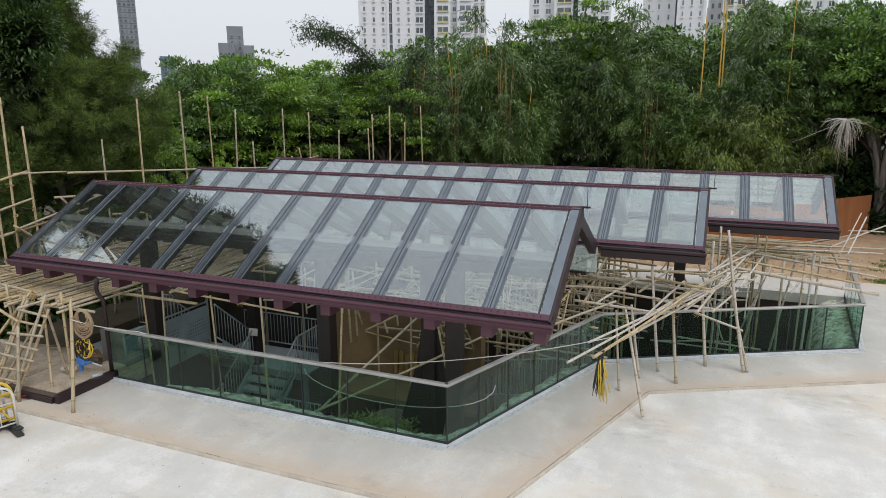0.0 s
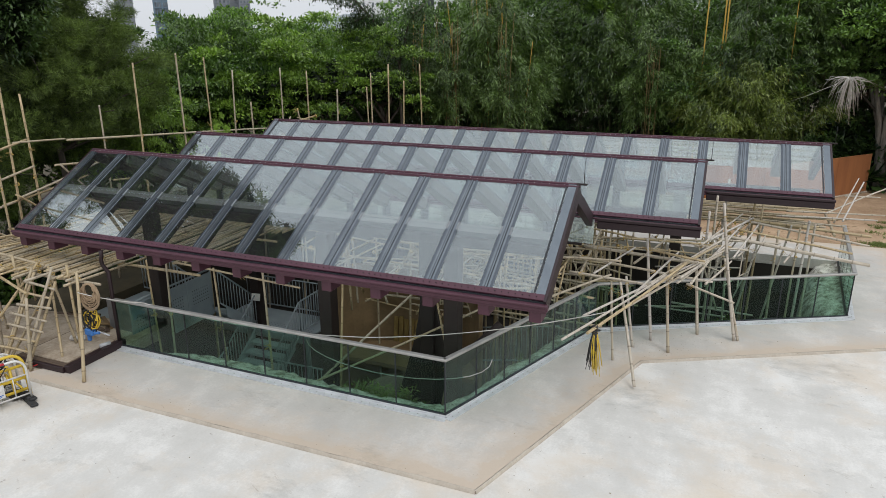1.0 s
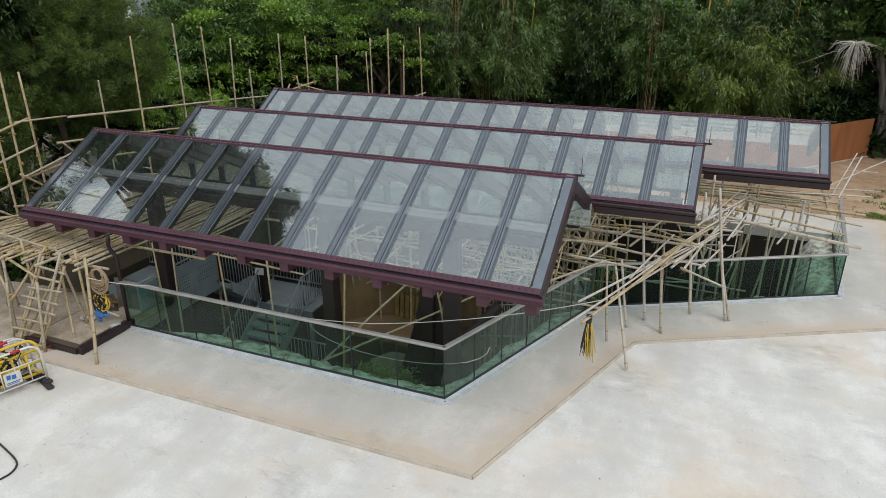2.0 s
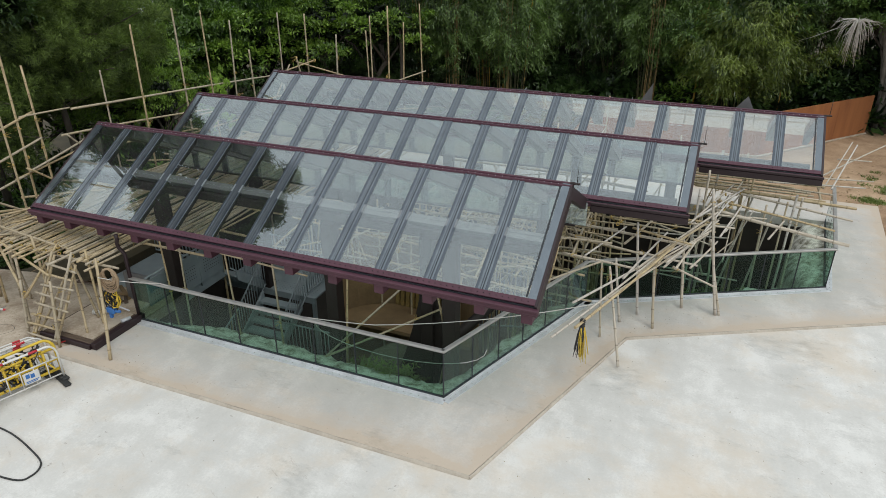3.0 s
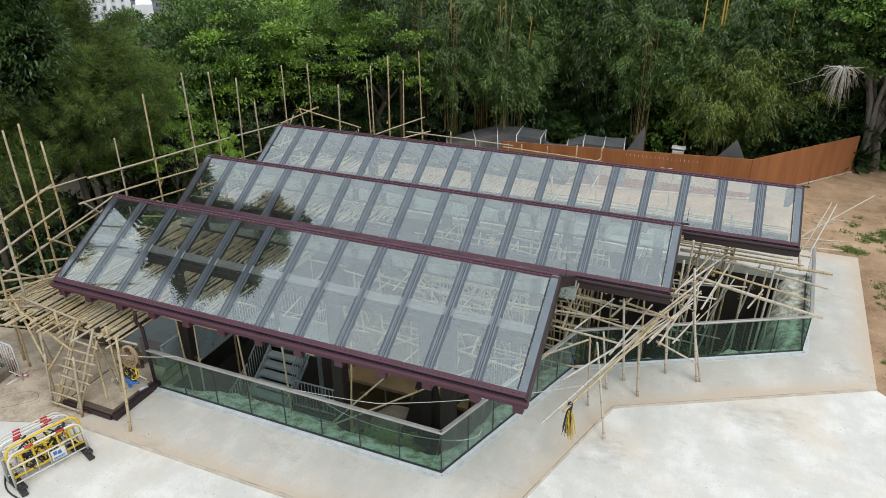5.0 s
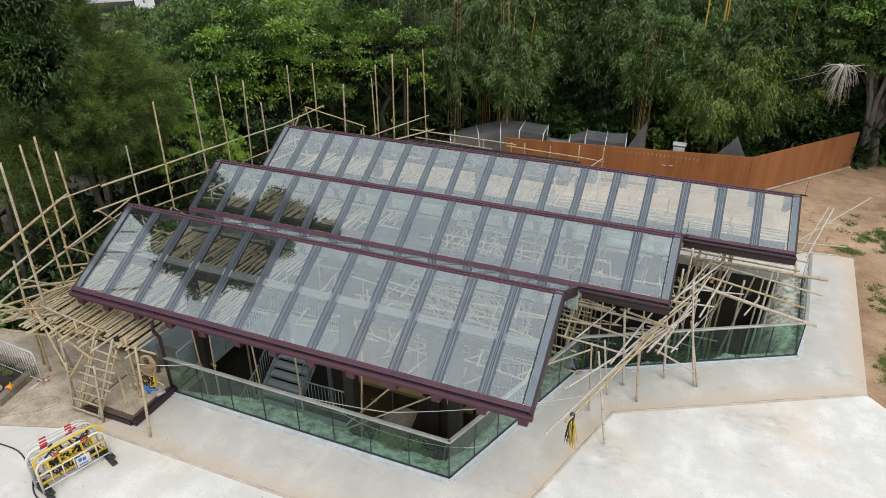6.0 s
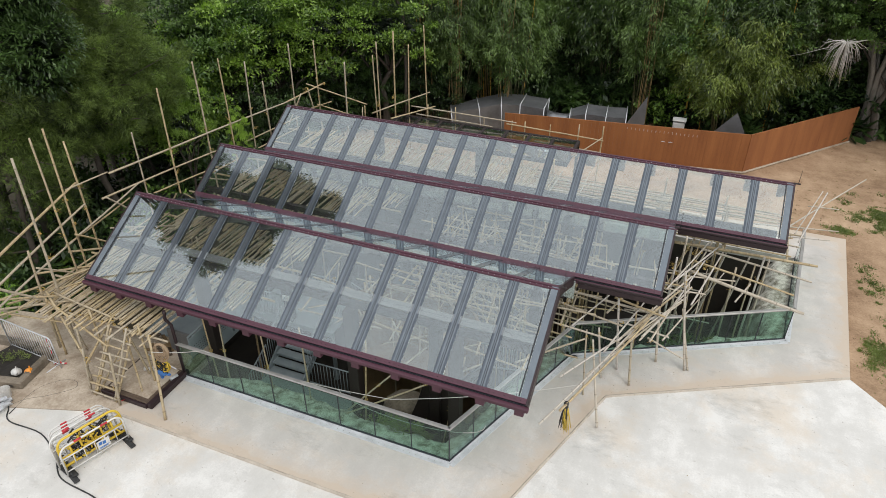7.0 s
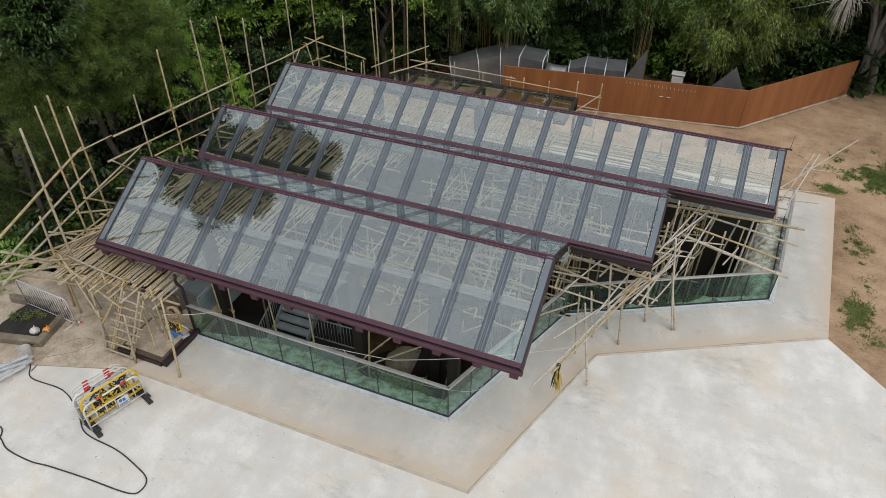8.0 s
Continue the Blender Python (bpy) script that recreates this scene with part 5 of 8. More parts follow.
railing((-7.5, 2.15, -2.85), (-7.5, 3.15, -2.4), 9)
railing((-8.9, 5.85, -1.38), (-6.05, 5.85, -1.38), 24)
railing((-7.62, 3.2, -0.3), (-7.62, 4.42, -1.35), 11)
railing((-9.05, 3.2, -0.3), (-9.05, 4.42, -1.35), 11)
railing((-10.3, 3.28, -0.25), (-9.05, 3.28, -0.25), 11)
railing((-5.2, 4.85, -0.5), (-3.6, 4.85, -1.3), 14)
railing((-2.3, 4.6, -1.6), (1.0, 4.6, -1.0), 26)
bm = bmesh.new()
box(bm, (-10.35, 1.32, -0.55), (-7.93, 3.3, -0.25), bevel=0.01)
o = part("walkway_slab", bm, GREY_STEEL)
tagged(o, "grey steel walkway along the pit's edge", "walkway", kind="structure")

screen = thing("steel_screen", "grey perforated steel balustrade standing at the pit's edge", "screen", at=(-7.9, 0.62, -0.26))
for k in range(3):
    bm = bmesh.new()
    box(bm, (-0.015, 0.88 * k, 0), (0.015, 0.88 * k + 0.86, 0.9), bevel=0.004)
    p = part("panel", bm, GREY_STEEL, screen)
    bm = bmesh.new()
    for i in range(8):
        for j in range(5):
            bmesh.ops.create_circle(bm, cap_ends=True, segments=6, radius=0.015, matrix=Matrix.Translation((0.0165, 0.88 * k + 0.17 + 0.075 * i, 0.25 + 0.085 * j)) @ Matrix.Rotation(radians(90), 4, "Y"))
    tagged(part("perforation", bm, BLACK, p), kind="stuff")
bm = bmesh.new()
tube(bm, [(0, 0, 0.98), (0, 2.64, 0.98)], 0.025, 8)
for y in (0.02, 0.87, 1.75, 2.62):
    tube(bm, [(0, y, -0.1), (0, y, 0.98)], 0.02, 6)
part("handrail", bm, GREY_STEEL, screen)
bm = bmesh.new()
box(bm, (0, -0.03, 0), (0.8, 0.03, 0.75), bevel=0.006)
o = part("hoarding", bm, DUCT)
o.matrix_basis = pose(-8.7, 0.75, -0.03)
tagged(o, "plain grey steel hoarding beside the yard", "hoarding")

# curved ochre wall deep in the pit
bm = bmesh.new()
n = 18
outer, inner = [], []
for k in range(n + 1):
    u = radians(5 + 170 * k / n)
    outer.append((2.05 * math.cos(u), 1.5 * math.sin(u)))
    inner.append((1.97 * math.cos(u), 1.42 * math.sin(u)))
prism(bm, outer + inner[::-1], 0, 4.5)
o = part("curved_wall", bm, PLY)
o.location = (-2.55, 3.35, -3.5)
tagged(o, "curved ochre-brown boarded wall standing in the pit", "wall")
bm = bmesh.new()
prism(bm, [(1.9 * math.cos(radians(12 * k)), 1.35 * math.sin(radians(12 * k))) for k in range(16)], 2.3, 2.4)
o = part("boarded_floor", bm, PLY)
o.location = (-2.55, 3.35, -3.5)
tagged(o, "ochre boarded floor inside the curved wall", "floor")
bm = bmesh.new()
bmesh.ops.create_icosphere(bm, subdivisions=3, radius=0.7)
for v in bm.verts:
    v.co = Vector((v.co.x, v.co.y * 0.8, max(v.co.z, -0.1) * 0.75)) * (1 + 0.12 * noise.noise(v.co * 2.3))
o = part("boulder", bm, STONE)
o.location = (-2.1, 2.2, -1.25)
tagged(o, "rounded pale brown boulder in the pit", "stone")
bm = bmesh.new()
tube(bm, [(0, 0, 0), (0, 0, 2.3)], 0.28, 7)
o = part("rock_pillar", bm, STONE)
o.location = (-2.1, 2.2, -3.5)
tagged(o, "rough stone pier under the boulder", "stone")
bm = bmesh.new()
for k in range(14):
    box(bm, (0, 0.0, 0.16 * k), (1.5, 0.05, 0.16 * k + 0.05))
o = part("board_rack", bm, PLY)
o.location = (-0.4, 2.9, -3.5)
tagged(o, "rack of level boards in the pit's corner", "rack")
bm = bmesh.new()
box(bm, (-0.13, -0.005, -0.1), (0.13, 0.005, 0.1))
o = part("paper_notice", bm, WHITE_PAINT)
o.matrix_basis = pose(-7.44, 4.4, -0.42, -12, 0, 8)
tagged(o, "sheet of white paper fixed to a dark column", "notice")
for x0, y0, x1, y1, zz in ((-3.2, 1.4, 0.0, 3.3, -0.2), (-2.4, 1.3, 0.9, 4.2, -1.2)):
    bm = bmesh.new()
    tube(bm, [(0, 0, -3.3 - zz + 0.2), ((x1 - x0) * 0.5, (y1 - y0) * 0.5, -1.1), (x1 - x0, y1 - y0, 0.6)], [0.16, 0.14, 0.12], 8)
    o = part("steel_strut", bm, UMBER)
    o.location = (x0, y0, zz)
    tagged(o, "raking dark brown steel strut under the roof", "strut")

# stained formwork leaning against the curved wall
formwork = thing("formwork_panel", "yellow-stained slatted timber formwork leaning against the curved wall", "formwork", at=(-3.3, 4.58, -1.098))
formwork.rotation_euler = (radians(-6), 0, radians(-3))
for z in (0.05, 0.55):
    bm = bmesh.new()
    box(bm, (0, 0.0, z), (1.4, 0.04, z + 0.08), bevel=0.005)
    part("batten", bm, FORMWORK, formwork)
for q in range(9):
    bm = bmesh.new()
    box(bm, (0.02 + q * 0.154, -0.03, 0.0), (0.135 + q * 0.154, -0.004, 0.68 + 0.03 * math.sin(q * 2.3)), bevel=0.004)
    part("slat", bm, FORMWORK, formwork)

# downpipe, lightning rods
bm = bmesh.new()
tube(bm, [(0, 0.1, 2.2), (0, 0.1, 2.08), (-0.06, 0.12, 1.98), (-0.06, 0.14, 1.86), (0.05, 0.16, 1.72), (0.06, 0.16, 0.0)], 0.042, 8)
o = part("downpipe", bm, PURPLE_DARK)
o.location = (-7.66, -0.16, 0.0)
tagged(o, "plum rainwater downpipe with a swan neck", "pipe")
for (ey, ez, ry, x1, bays, ft) in ROOFS:
    rod = thing("lightning_rod", "thin lightning rod on a small clamp at the ridge end", "rod", "rods on the ridges", at=(x1 + 0.02, ry, RIDGE_Z + 0.03))
    bm = bmesh.new()
    tube(bm, [(0.1, 0, -0.02), (0.1, 0, 0.42)], [0.008, 0.004], 5)
    part("rod", bm, BLACK, rod)
    bm = bmesh.new()
    box(bm, (-0.03, -0.03, -0.03), (0.16, 0.03, 0.0), bevel=0.005)
    part("clamp", bm, UMBER, rod)

# ---- low lean-to behind ----
lean = thing("glass_lean_to", "low dark-framed glass lean-to behind the last roof", "roof", at=(-8.0, 12.4, 2.15))
for k in range(8):
    bm = bmesh.new()
    box(bm, (0.95 * k + 0.05, 0.02, 0.0), (0.95 * k + 0.9, 2.0, 0.012))
    part("pane", bm, ROOF_GLASS, lean)
bm = bmesh.new()
box(bm, (-0.06, -0.05, -0.12), (0.06, 2.1, 0.03), bevel=0.006)
me = bpy.data.meshes.new("bar")
bm.to_mesh(me)
bm.free()
me.materials.append(UMBER)
for k in range(9):
    o = part("bar", me, None, lean)
    o.location = (0.95 * k, 0, 0)
for y in (-0.06, 2.06):
    bm = bmesh.new()
    box(bm, (-0.06, y - 0.05, -0.12), (7.66, y + 0.05, 0.035), bevel=0.006)
    part("edge_beam", bm, UMBER, lean)
for x in (0.0, 3.8, 7.6):
    bm = bmesh.new()
    box(bm, (x - 0.05, 2.0, -2.2), (x + 0.05, 2.1, -0.1))
    part("post", bm, UMBER, lean)

# ---- weathered steel wall and ducts ----
def steel_wall(a, b, count, name_label):
    a, b = Vector((*a, -0.12)), Vector((*b, -0.12))
    d = (b - a)
    w = thing("steel_wall", name_label, "wall", "weathered steel walls", at=a)
    w.rotation_euler = (0, 0, math.atan2(d.y, d.x))
    L = d.length
    bm = bmesh.new()
    box(bm, (0.0015, -0.03, 0.04), (L / count - 0.0015, 0.03, 1.73), bevel=0.0015)
    me = bpy.data.meshes.new("panel")
    bm.to_mesh(me)
    bm.free()
    me.materials.append(CORTEN)
    for k in range(count):
        o = part("panel", me, None, w)
        o.location = (L / count * k, 0.0025 * (k % 2), 0)
    bm = bmesh.new()
    box(bm, (-0.02, -0.1, 0), (L + 0.02, 0.12, 0.06), bevel=0.01)
    part("kerb", bm, SAND, w, "low sandy concrete kerb")
    return w


wall_a = steel_wall((-4.4, 17.75), (5.9, 19.15), 62, "rust-brown weathered steel wall of narrow panels with a gate")
steel_wall((5.9, 19.15), (10.45, 24.6), 3, "rust-brown weathered steel wall of broad panels")
for x in (6.95, 7.25):
    bm = bmesh.new()
    tube(bm, [(x, -0.03, 1.1), (x, -0.09, 1.1)], 0.012, 6)
    tube(bm, [(x - 0.09, -0.09, 1.1), (x + 0.09, -0.09, 1.1)], 0.014, 6)
    part("handle", bm, GALV, wall_a, "small steel lever handle")


bm = bmesh.new()
box(bm, (-0.006, -0.002, 0), (0.006, 0.002, 0.1))
slot_mesh = bpy.data.meshes.new("slot")
bm.to_mesh(slot_mesh)
bm.free()
slot_mesh.materials.append(GALV)
for k in range(18):
    part("slot", slot_mesh, None, wall_a).location = (5.4 + 0.17 * k, -0.033, 1.5 - 0.006 * k)


def duct(points, sizes):
    """A sheet metal duct: square sections joined by raised flanges."""
    ob = thing("air_duct", "grey sheet-metal air duct with flanged joints behind the steel wall", "duct", "ducts behind the wall", at=points[0])
    pts = [Vector(p) - Vector(points[0]) for p in points]
    rings = []
    for i, p in enumerate(pts):
        d = (pts[min(i + 1, len(pts) - 1)] - pts[max(i - 1, 0)]).normalized()
        s = d.cross(Vector((0, 0, 1))).normalized()
        u = s.cross(d)
        h = sizes[i]
        rings.append([p + s * h + u * h, p - s * h + u * h, p - s * h - u * h, p + s * h - u * h])
    for i in range(len(pts) - 1):
        bm = bmesh.new()
        va, vb = [bm.verts.new(q) for q in rings[i]], [bm.verts.new(q) for q in rings[i + 1]]
        for k in range(4):
            bm.faces.new((va[k], va[(k + 1) % 4], vb[(k + 1) % 4], vb[k]))
        bm.faces.new(va[::-1]), bm.faces.new(vb)
        bmesh.ops.recalc_face_normals(bm, faces=bm.faces)
        part("section", bm, DUCT, ob)
    for i, p in enumerate(pts):
        bm = bmesh.new()
        c = [q + (q - p) * 0.06 for q in rings[i]]
        for k in range(4):
            tube(bm, [c[k], c[(k + 1) % 4]], 0.03, 4)
        part("flange", bm, GALV, ob)


duct([(-7.4, 18.9, 0.45), (-6.2, 19.4, 0.6), (-5.2, 19.9, 0.7), (-4.2, 20.0, 0.72), (-3.1, 20.1, 0.68)], [0.5, 0.66, 0.76, 0.76, 0.72])
duct([(-1.9, 20.3, 0.58), (-1.2, 20.4, 0.64), (-0.3, 20.5, 0.6), (0.6, 20.6, 0.6)], [0.5, 0.68, 0.68, 0.7])
bm = bmesh.new()
tube(bm, [(-3.05, 20.1, 0.68), (-2.7, 20.17, 0.65), (-2.3, 20.24, 0.62), (-1.92, 20.3, 0.58)], [0.42, 0.36, 0.36, 0.42], 14)
tagged(part("duct_collar", bm, DUCT), "round grey duct collar joining two square ducts", "duct")
for base in (((0.5, 20.2, 0.6), (1.45, 20.7, 0.6), (1.4, 20.6, 2.2)), ((4.2, 20.5, 0.7), (5.9, 20.75, 0.7), (5.25, 20.65, 1.95))):
    bm = bmesh.new()
    a = [bm.verts.new(Vector(q)) for q in base]
    b = [bm.verts.new(Vector(q) + Vector((0, 0.04, 0))) for q in base]
    bm.faces.new(a[::-1]), bm.faces.new(b)
    for i in range(3):
        bm.faces.new((a[i], a[(i + 1) % 3], b[(i + 1) % 3], b[i]))
    bmesh.ops.recalc_face_normals(bm, faces=bm.faces)
    tagged(part("sheet_offcut", bm, DUCT), "pointed grey sheet-metal piece propped behind the wall", "sheet metal")
bm = bmesh.new()
box(bm, (2.7, 20.2, 0.0), (3.2, 20.6, 1.3), bevel=0.03)
box(bm, (2.66, 20.16, 1.38), (3.24, 20.64, 1.42), bevel=0.01)
box(bm, (2.74, 20.4, 1.29), (2.79, 20.45, 1.39))
box(bm, (3.11, 20.4, 1.29), (3.16, 20.45, 1.39))
tagged(part("vent_box", bm, WHITE_PAINT), "white ventilation box with a flat cowl", "vent")

# ---- yard clutter ----
plinth = thing("timber_platform", "low timber platform covered with a steel plate", "platform", at=(-8.65, -0.45, 0))
bm = bmesh.new()
box(bm, (-0.5, -0.82, -0.03), (1.1, 0.5, 0.10), bevel=0.01)
part("frame", bm, TIMBER, plinth)
bm = bmesh.new()
box(bm, (-0.42, -0.68, 0.10), (0.86, 0.46, 0.125), bevel=0.004)
part("plate", bm, SAND, plinth, "dusty board covering")
bm = bmesh.new()
box(bm, (0.98, -0.86, 0.0), (1.12, 0.55, 0.16), bevel=0.01)
box(bm, (-0.52, -0.9, 0.0), (0.98, -0.83, 0.12), bevel=0.01)
part("edge_board", bm, PURPLE_DARK, plinth, "dark steel edge")
bm = bmesh.new()
tube(bm, [(0.93, 0.05, 0.17), (1.0, 0.25, 0.17)], 0.05, 8)
part("pipe_end", bm, GALV, plinth)
bm = bmesh.new()
tube(bm, [(0, 0, 0), (0.12, 0.02, 0), (0.2, 0.07, 0), (0.26, 0.14, 0)], 0.055, 10)
for p in (0, 0.22):
    tube(bm, [(p, p * 0.4, 0), (p + 0.03, p * 0.4 + 0.01, 0)], 0.066, 10)
o = part("plastic_pipe", bm, WHITE_PAINT)
o.location = (-8.62, -0.35, 0.19)
tagged(o, "short elbow of white plastic pipe on the platform", "pipe")
bm = bmesh.new()
tube(bm, [(0, 0, 0), (1.2, -0.2, 0.02)], 0.018, 6)
o = part("steel_tube", bm, GALV)
o.location = (-8.9, 0.05, 0.3)
tagged(o, "thin steel tube lying over the platform", "tube")


g = random.Random(27)
for k in range(7):
    bm = bmesh.new()
    ln = g.uniform(0.4, 1.1)
    box(bm, (-ln / 2, -0.045, 0), (ln / 2, 0.045, 0.04), bevel=0.004)
    o = part("timber_offcut", bm, TIMBER if k % 2 else PLY)
    o.matrix_basis = pose(-9.4 + g.uniform(-0.5, 0.8), 0.55 + g.uniform(-0.25, 0.35), -0.03 + 0.042 * (k % 3), 0, 0, g.uniform(-50, 50))
    tagged(o, "dusty timber offcut lying under the bamboo deck", "timber", "offcuts under the deck")


def barrier(colour, sign):
    """A crowd barrier of bent tube with rails, bars, feet and red bands."""
    yellow = colour is YELLOW
    ob = thing("safety_barrier", ("yellow plastic safety barrier with dark straps" if yellow else "white tubular safety barrier with red reflective bands"), "barrier", "stack of safety barriers")
    L = 1.6
    bm = bmesh.new()
    pts = [(0, 0, 0.06), (0, 0, 0.72)] + [(0.22 - 0.22 * math.cos(u), 0, 0.72 + 0.26 * math.sin(u)) for u in np.linspace(0.2, math.pi / 2, 6)]
    pts += [(L - 0.22 + 0.22 * math.sin(u), 0, 0.72 + 0.26 * math.cos(u)) for u in np.linspace(0, math.pi / 2 - 0.2, 6)] + [(L, 0, 0.72), (L, 0, 0.06)]
    tube(bm, pts, 0.033 if yellow else 0.024, 8)
    part("frame", bm, colour, ob)
    for z in (0.18, 0.62) if not yellow else (0.2, 0.45, 0.72):
        bm = bmesh.new()
        tube(bm, [(0, 0, z), (L, 0, z)], 0.018 if not yellow else 0.035, 6)
        part("rail", bm, colour, ob)
    for k in range(1, 6):
        bm = bmesh.new()
        tube(bm, [(L * k / 6, 0, 0.18), (L * k / 6, 0, 0.62 if not yellow else 0.72)], 0.012 if not yellow else 0.03, 6)
        part("bar", bm, colour, ob)
    if not yellow:
        for k in (0.3, 0.72):
            bm = bmesh.new()
            tube(bm, [(L * k - 0.09, 0, 0.98), (L * k + 0.09, 0, 0.98)], 0.028, 8)
            part("band", bm, RED_TAPE, ob, "red reflective band")
    for x in (0.06, L - 0.06):
        bm = bmesh.new()
        box(bm, (x - 0.07, -0.34, 0.0), (x + 0.07, 0.34, 0.06), bevel=0.018)
        box(bm, (x - 0.04, -0.08, 0.04), (x + 0.04, 0.08, 0.13), bevel=0.02)
        part("foot", bm, BLACK, ob, "black rubber foot")
    if sign:
        bm = bmesh.new()
        box(bm, (L * 0.52, -0.03, 0.27), (L * 0.72, -0.02, 0.56), bevel=0.003)
        s = part("sign", bm, WHITE_PAINT, ob, "white sign with a blue mark")
        bm = bmesh.new()
        for u0, u1, w0, w1 in ((0.55, 0.6, 0.42, 0.52), (0.61, 0.66, 0.4, 0.5), (0.54, 0.7, 0.33, 0.35), (0.54, 0.68, 0.3, 0.315)):
            box(bm, (L * u0, -0.034, w0), (L * u1, -0.0305, w1))
        part("mark", bm, BLUE, s)
    return ob


white_barrier, yellow_barrier, sign_barrier = barrier(WHITE_PAINT, False), barrier(YELLOW, False), barrier(WHITE_PAINT, True)
base = pose(-7.82, -3.6, -0.045, 0, 0, 71.5) @ Matrix.Diagonal((0.89, 0.9, 0.88, 1))
sign_barrier.matrix_basis = base
yellow_barrier.matrix_basis = base @ pose(0.05, 0.16, 0, -8, 0, 1)
white_barrier.matrix_basis = base @ pose(-0.04, 0.36, 0, -10, 0, 2)
for k, (dy, tilt) in enumerate(((0.46, -10), (0.56, -11), (0.67, -12), (0.79, -13))):
    copy_thing(white_barrier, base @ pose(0.03 * k, dy, 0, tilt, 0, 1 - k))
bm = bmesh.new()
g = random.Random(6)
for k in range(30):
    x, z = g.uniform(0.25, 1.35), g.uniform(0.35, 0.85)
    pts = [(x, g.uniform(-0.08, 0.12), z)]
    for q in range(6):
        pts.append((pts[-1][0] + g.uniform(-0.14, 0.14), g.uniform(-0.12, 0.16), min(0.95, max(0.2, pts[-1][2] + g.uniform(-0.2, 0.16)))))
    tube(bm, pts, g.choice((0.012, 0.018, 0.026)), 5)
o = part("harness_webbing", bm, BLACK)
o.matrix_basis = base @ pose(0.05, 0.22, 0, -8)
tagged(o, "dark webbing straps and cables hung over the barriers", "straps", kind="stuff")
bm = bmesh.new()
for k in range(16):
    x, z = g.uniform(0.3, 1.4), g.uniform(0.4, 0.85)
    pts = [(x, g.uniform(-0.1, 0.1), z)]
    for q in range(4):
        pts.append((pts[-1][0] + g.uniform(-0.12, 0.12), g.uniform(-0.1, 0.12), min(0.95, max(0.25, pts[-1][2] + g.uniform(-0.18, 0.14)))))
    tube(bm, pts, 0.022, 5)
o = part("yellow_webbing", bm, YELLOW)
o.matrix_basis = base @ pose(0.05, 0.2, 0, -8)
tagged(o, "yellow webbing straps hung over the barriers", "straps", kind="stuff")


def hose(points, r, mat, label, name="hose"):
    """A smooth tube laid on the ground through control points."""
    p = [Vector((x, y, r - 0.05)) for x, y in points]
    p = [p[0]] + p + [p[-1]]
    out = []
    for i in range(1, len(p) - 2):
        for k in range(6):
            u = k / 6
            out.append(0.5 * ((2 * p[i]) + (p[i + 1] - p[i - 1]) * u + (2 * p[i - 1] - 5 * p[i] + 4 * p[i + 1] - p[i + 2]) * u * u + (3 * p[i] - p[i - 1] - 3 * p[i + 1] + p[i + 2]) * u ** 3))
    out.append(p[-1])
    bm = bmesh.new()
    tube(bm, out, r, 7)
    tagged(part(name, bm, mat), label, "hose")


hose([(-11.56, -2.27), (-11.0, -2.6), (-10.59, -2.92), (-9.5, -2.92), (-8.6, -3.3), (-7.96, -3.7), (-6.91, -3.79), (-6.2, -3.95), (-5.73, -4.12), (-5.62, -4.38), (-5.84, -4.57), (-7.01, -4.64), (-8.0, -4.72), (-8.56, -4.79), (-9.3, -4.75), (-9.71, -4.59), (-10.3, -4.4)], 0.016, BLACK, "black rubber hose looping over the pale concrete")
hose([(-10.4, -4.5), (-10.0, -4.35), (-9.75, -4.6), (-9.9, -4.95), (-10.2, -5.0), (-10.0, -4.7), (-9.7, -4.9), (-9.6, -5.3)], 0.016, BLACK, "loose end of black hose in a coil")
hose([(-10.8, -2.75), (-10.9, -1.9), (-10.6, -1.4), (-10.2, -1.25), (-10.0, -1.45), (-10.4, -1.9), (-10.9, -2.3), (-11.2, -3.0), (-11.3, -3.6)], 0.011, BLACK, "thin black cable looped on the ground")

planter = thing("stone_planter", "low stone-edged planting bed with rubble and weeds", "planter", at=(-12.2, -1.5, -0.05))
for k, (x, y, sx, sy, turn) in enumerate(((0.75, 0.1, 0.2, 1.3, 12), (0.1, -0.62, 1.5, 0.22, 14), (-0.7, 0.7, 1.4, 0.2, 8), (0.35, 0.72, 0.5, 0.2, 12))):
    bm = bmesh.new()
    box(bm, (-sx / 2, -sy / 2, 0), (sx / 2, sy / 2, 0.24), bevel=0.03)
    o = part("edge_stone", bm, STONE, planter)
    o.location, o.rotation_euler = (x, y, 0), (0, 0, radians(turn))
bm = bmesh.new()
bmesh.ops.create_grid(bm, x_segments=12, y_segments=10, size=0.62)
for v in bm.verts:
    v.co = (v.co.x * 1.25, v.co.y, 0.12 + 0.07 * noise.noise(v.co * 4))
part("soil", bm, EARTH, planter)
for x, y, mat, nm in ((-11.76, -1.7, WHITE_PAINT, "white"), (-11.44, -1.55, ORANGE, "orange")):
    bm = bmesh.new()
    bmesh.ops.create_uvsphere(bm, u_segments=14, v_segments=8, radius=0.135)
    for v in bm.verts:
        v.co.z = max(v.co.z, -0.02) * 0.95
        v.co.y *= 1.15
    box(bm, (-0.02, -0.15, 0.03), (0.02, 0.15, 0.14), bevel=0.01)
    bmesh.ops.create_cone(bm, cap_ends=True, segments=16, radius1=0.165, radius2=0.155, depth=0.02, matrix=Matrix.Translation((0, 0.02, 0)))
    for f in bm.faces:
        f.smooth = True
    o = part("hard_hat", bm, mat)
    o.location, o.rotation_euler, o.scale = (x, y, 0.12), (0.3, 0.2, 1), (0.8, 0.8, 0.8)
    tagged(o, nm + " plastic hard hat lying on the planting bed", "helmet", "hard hats")
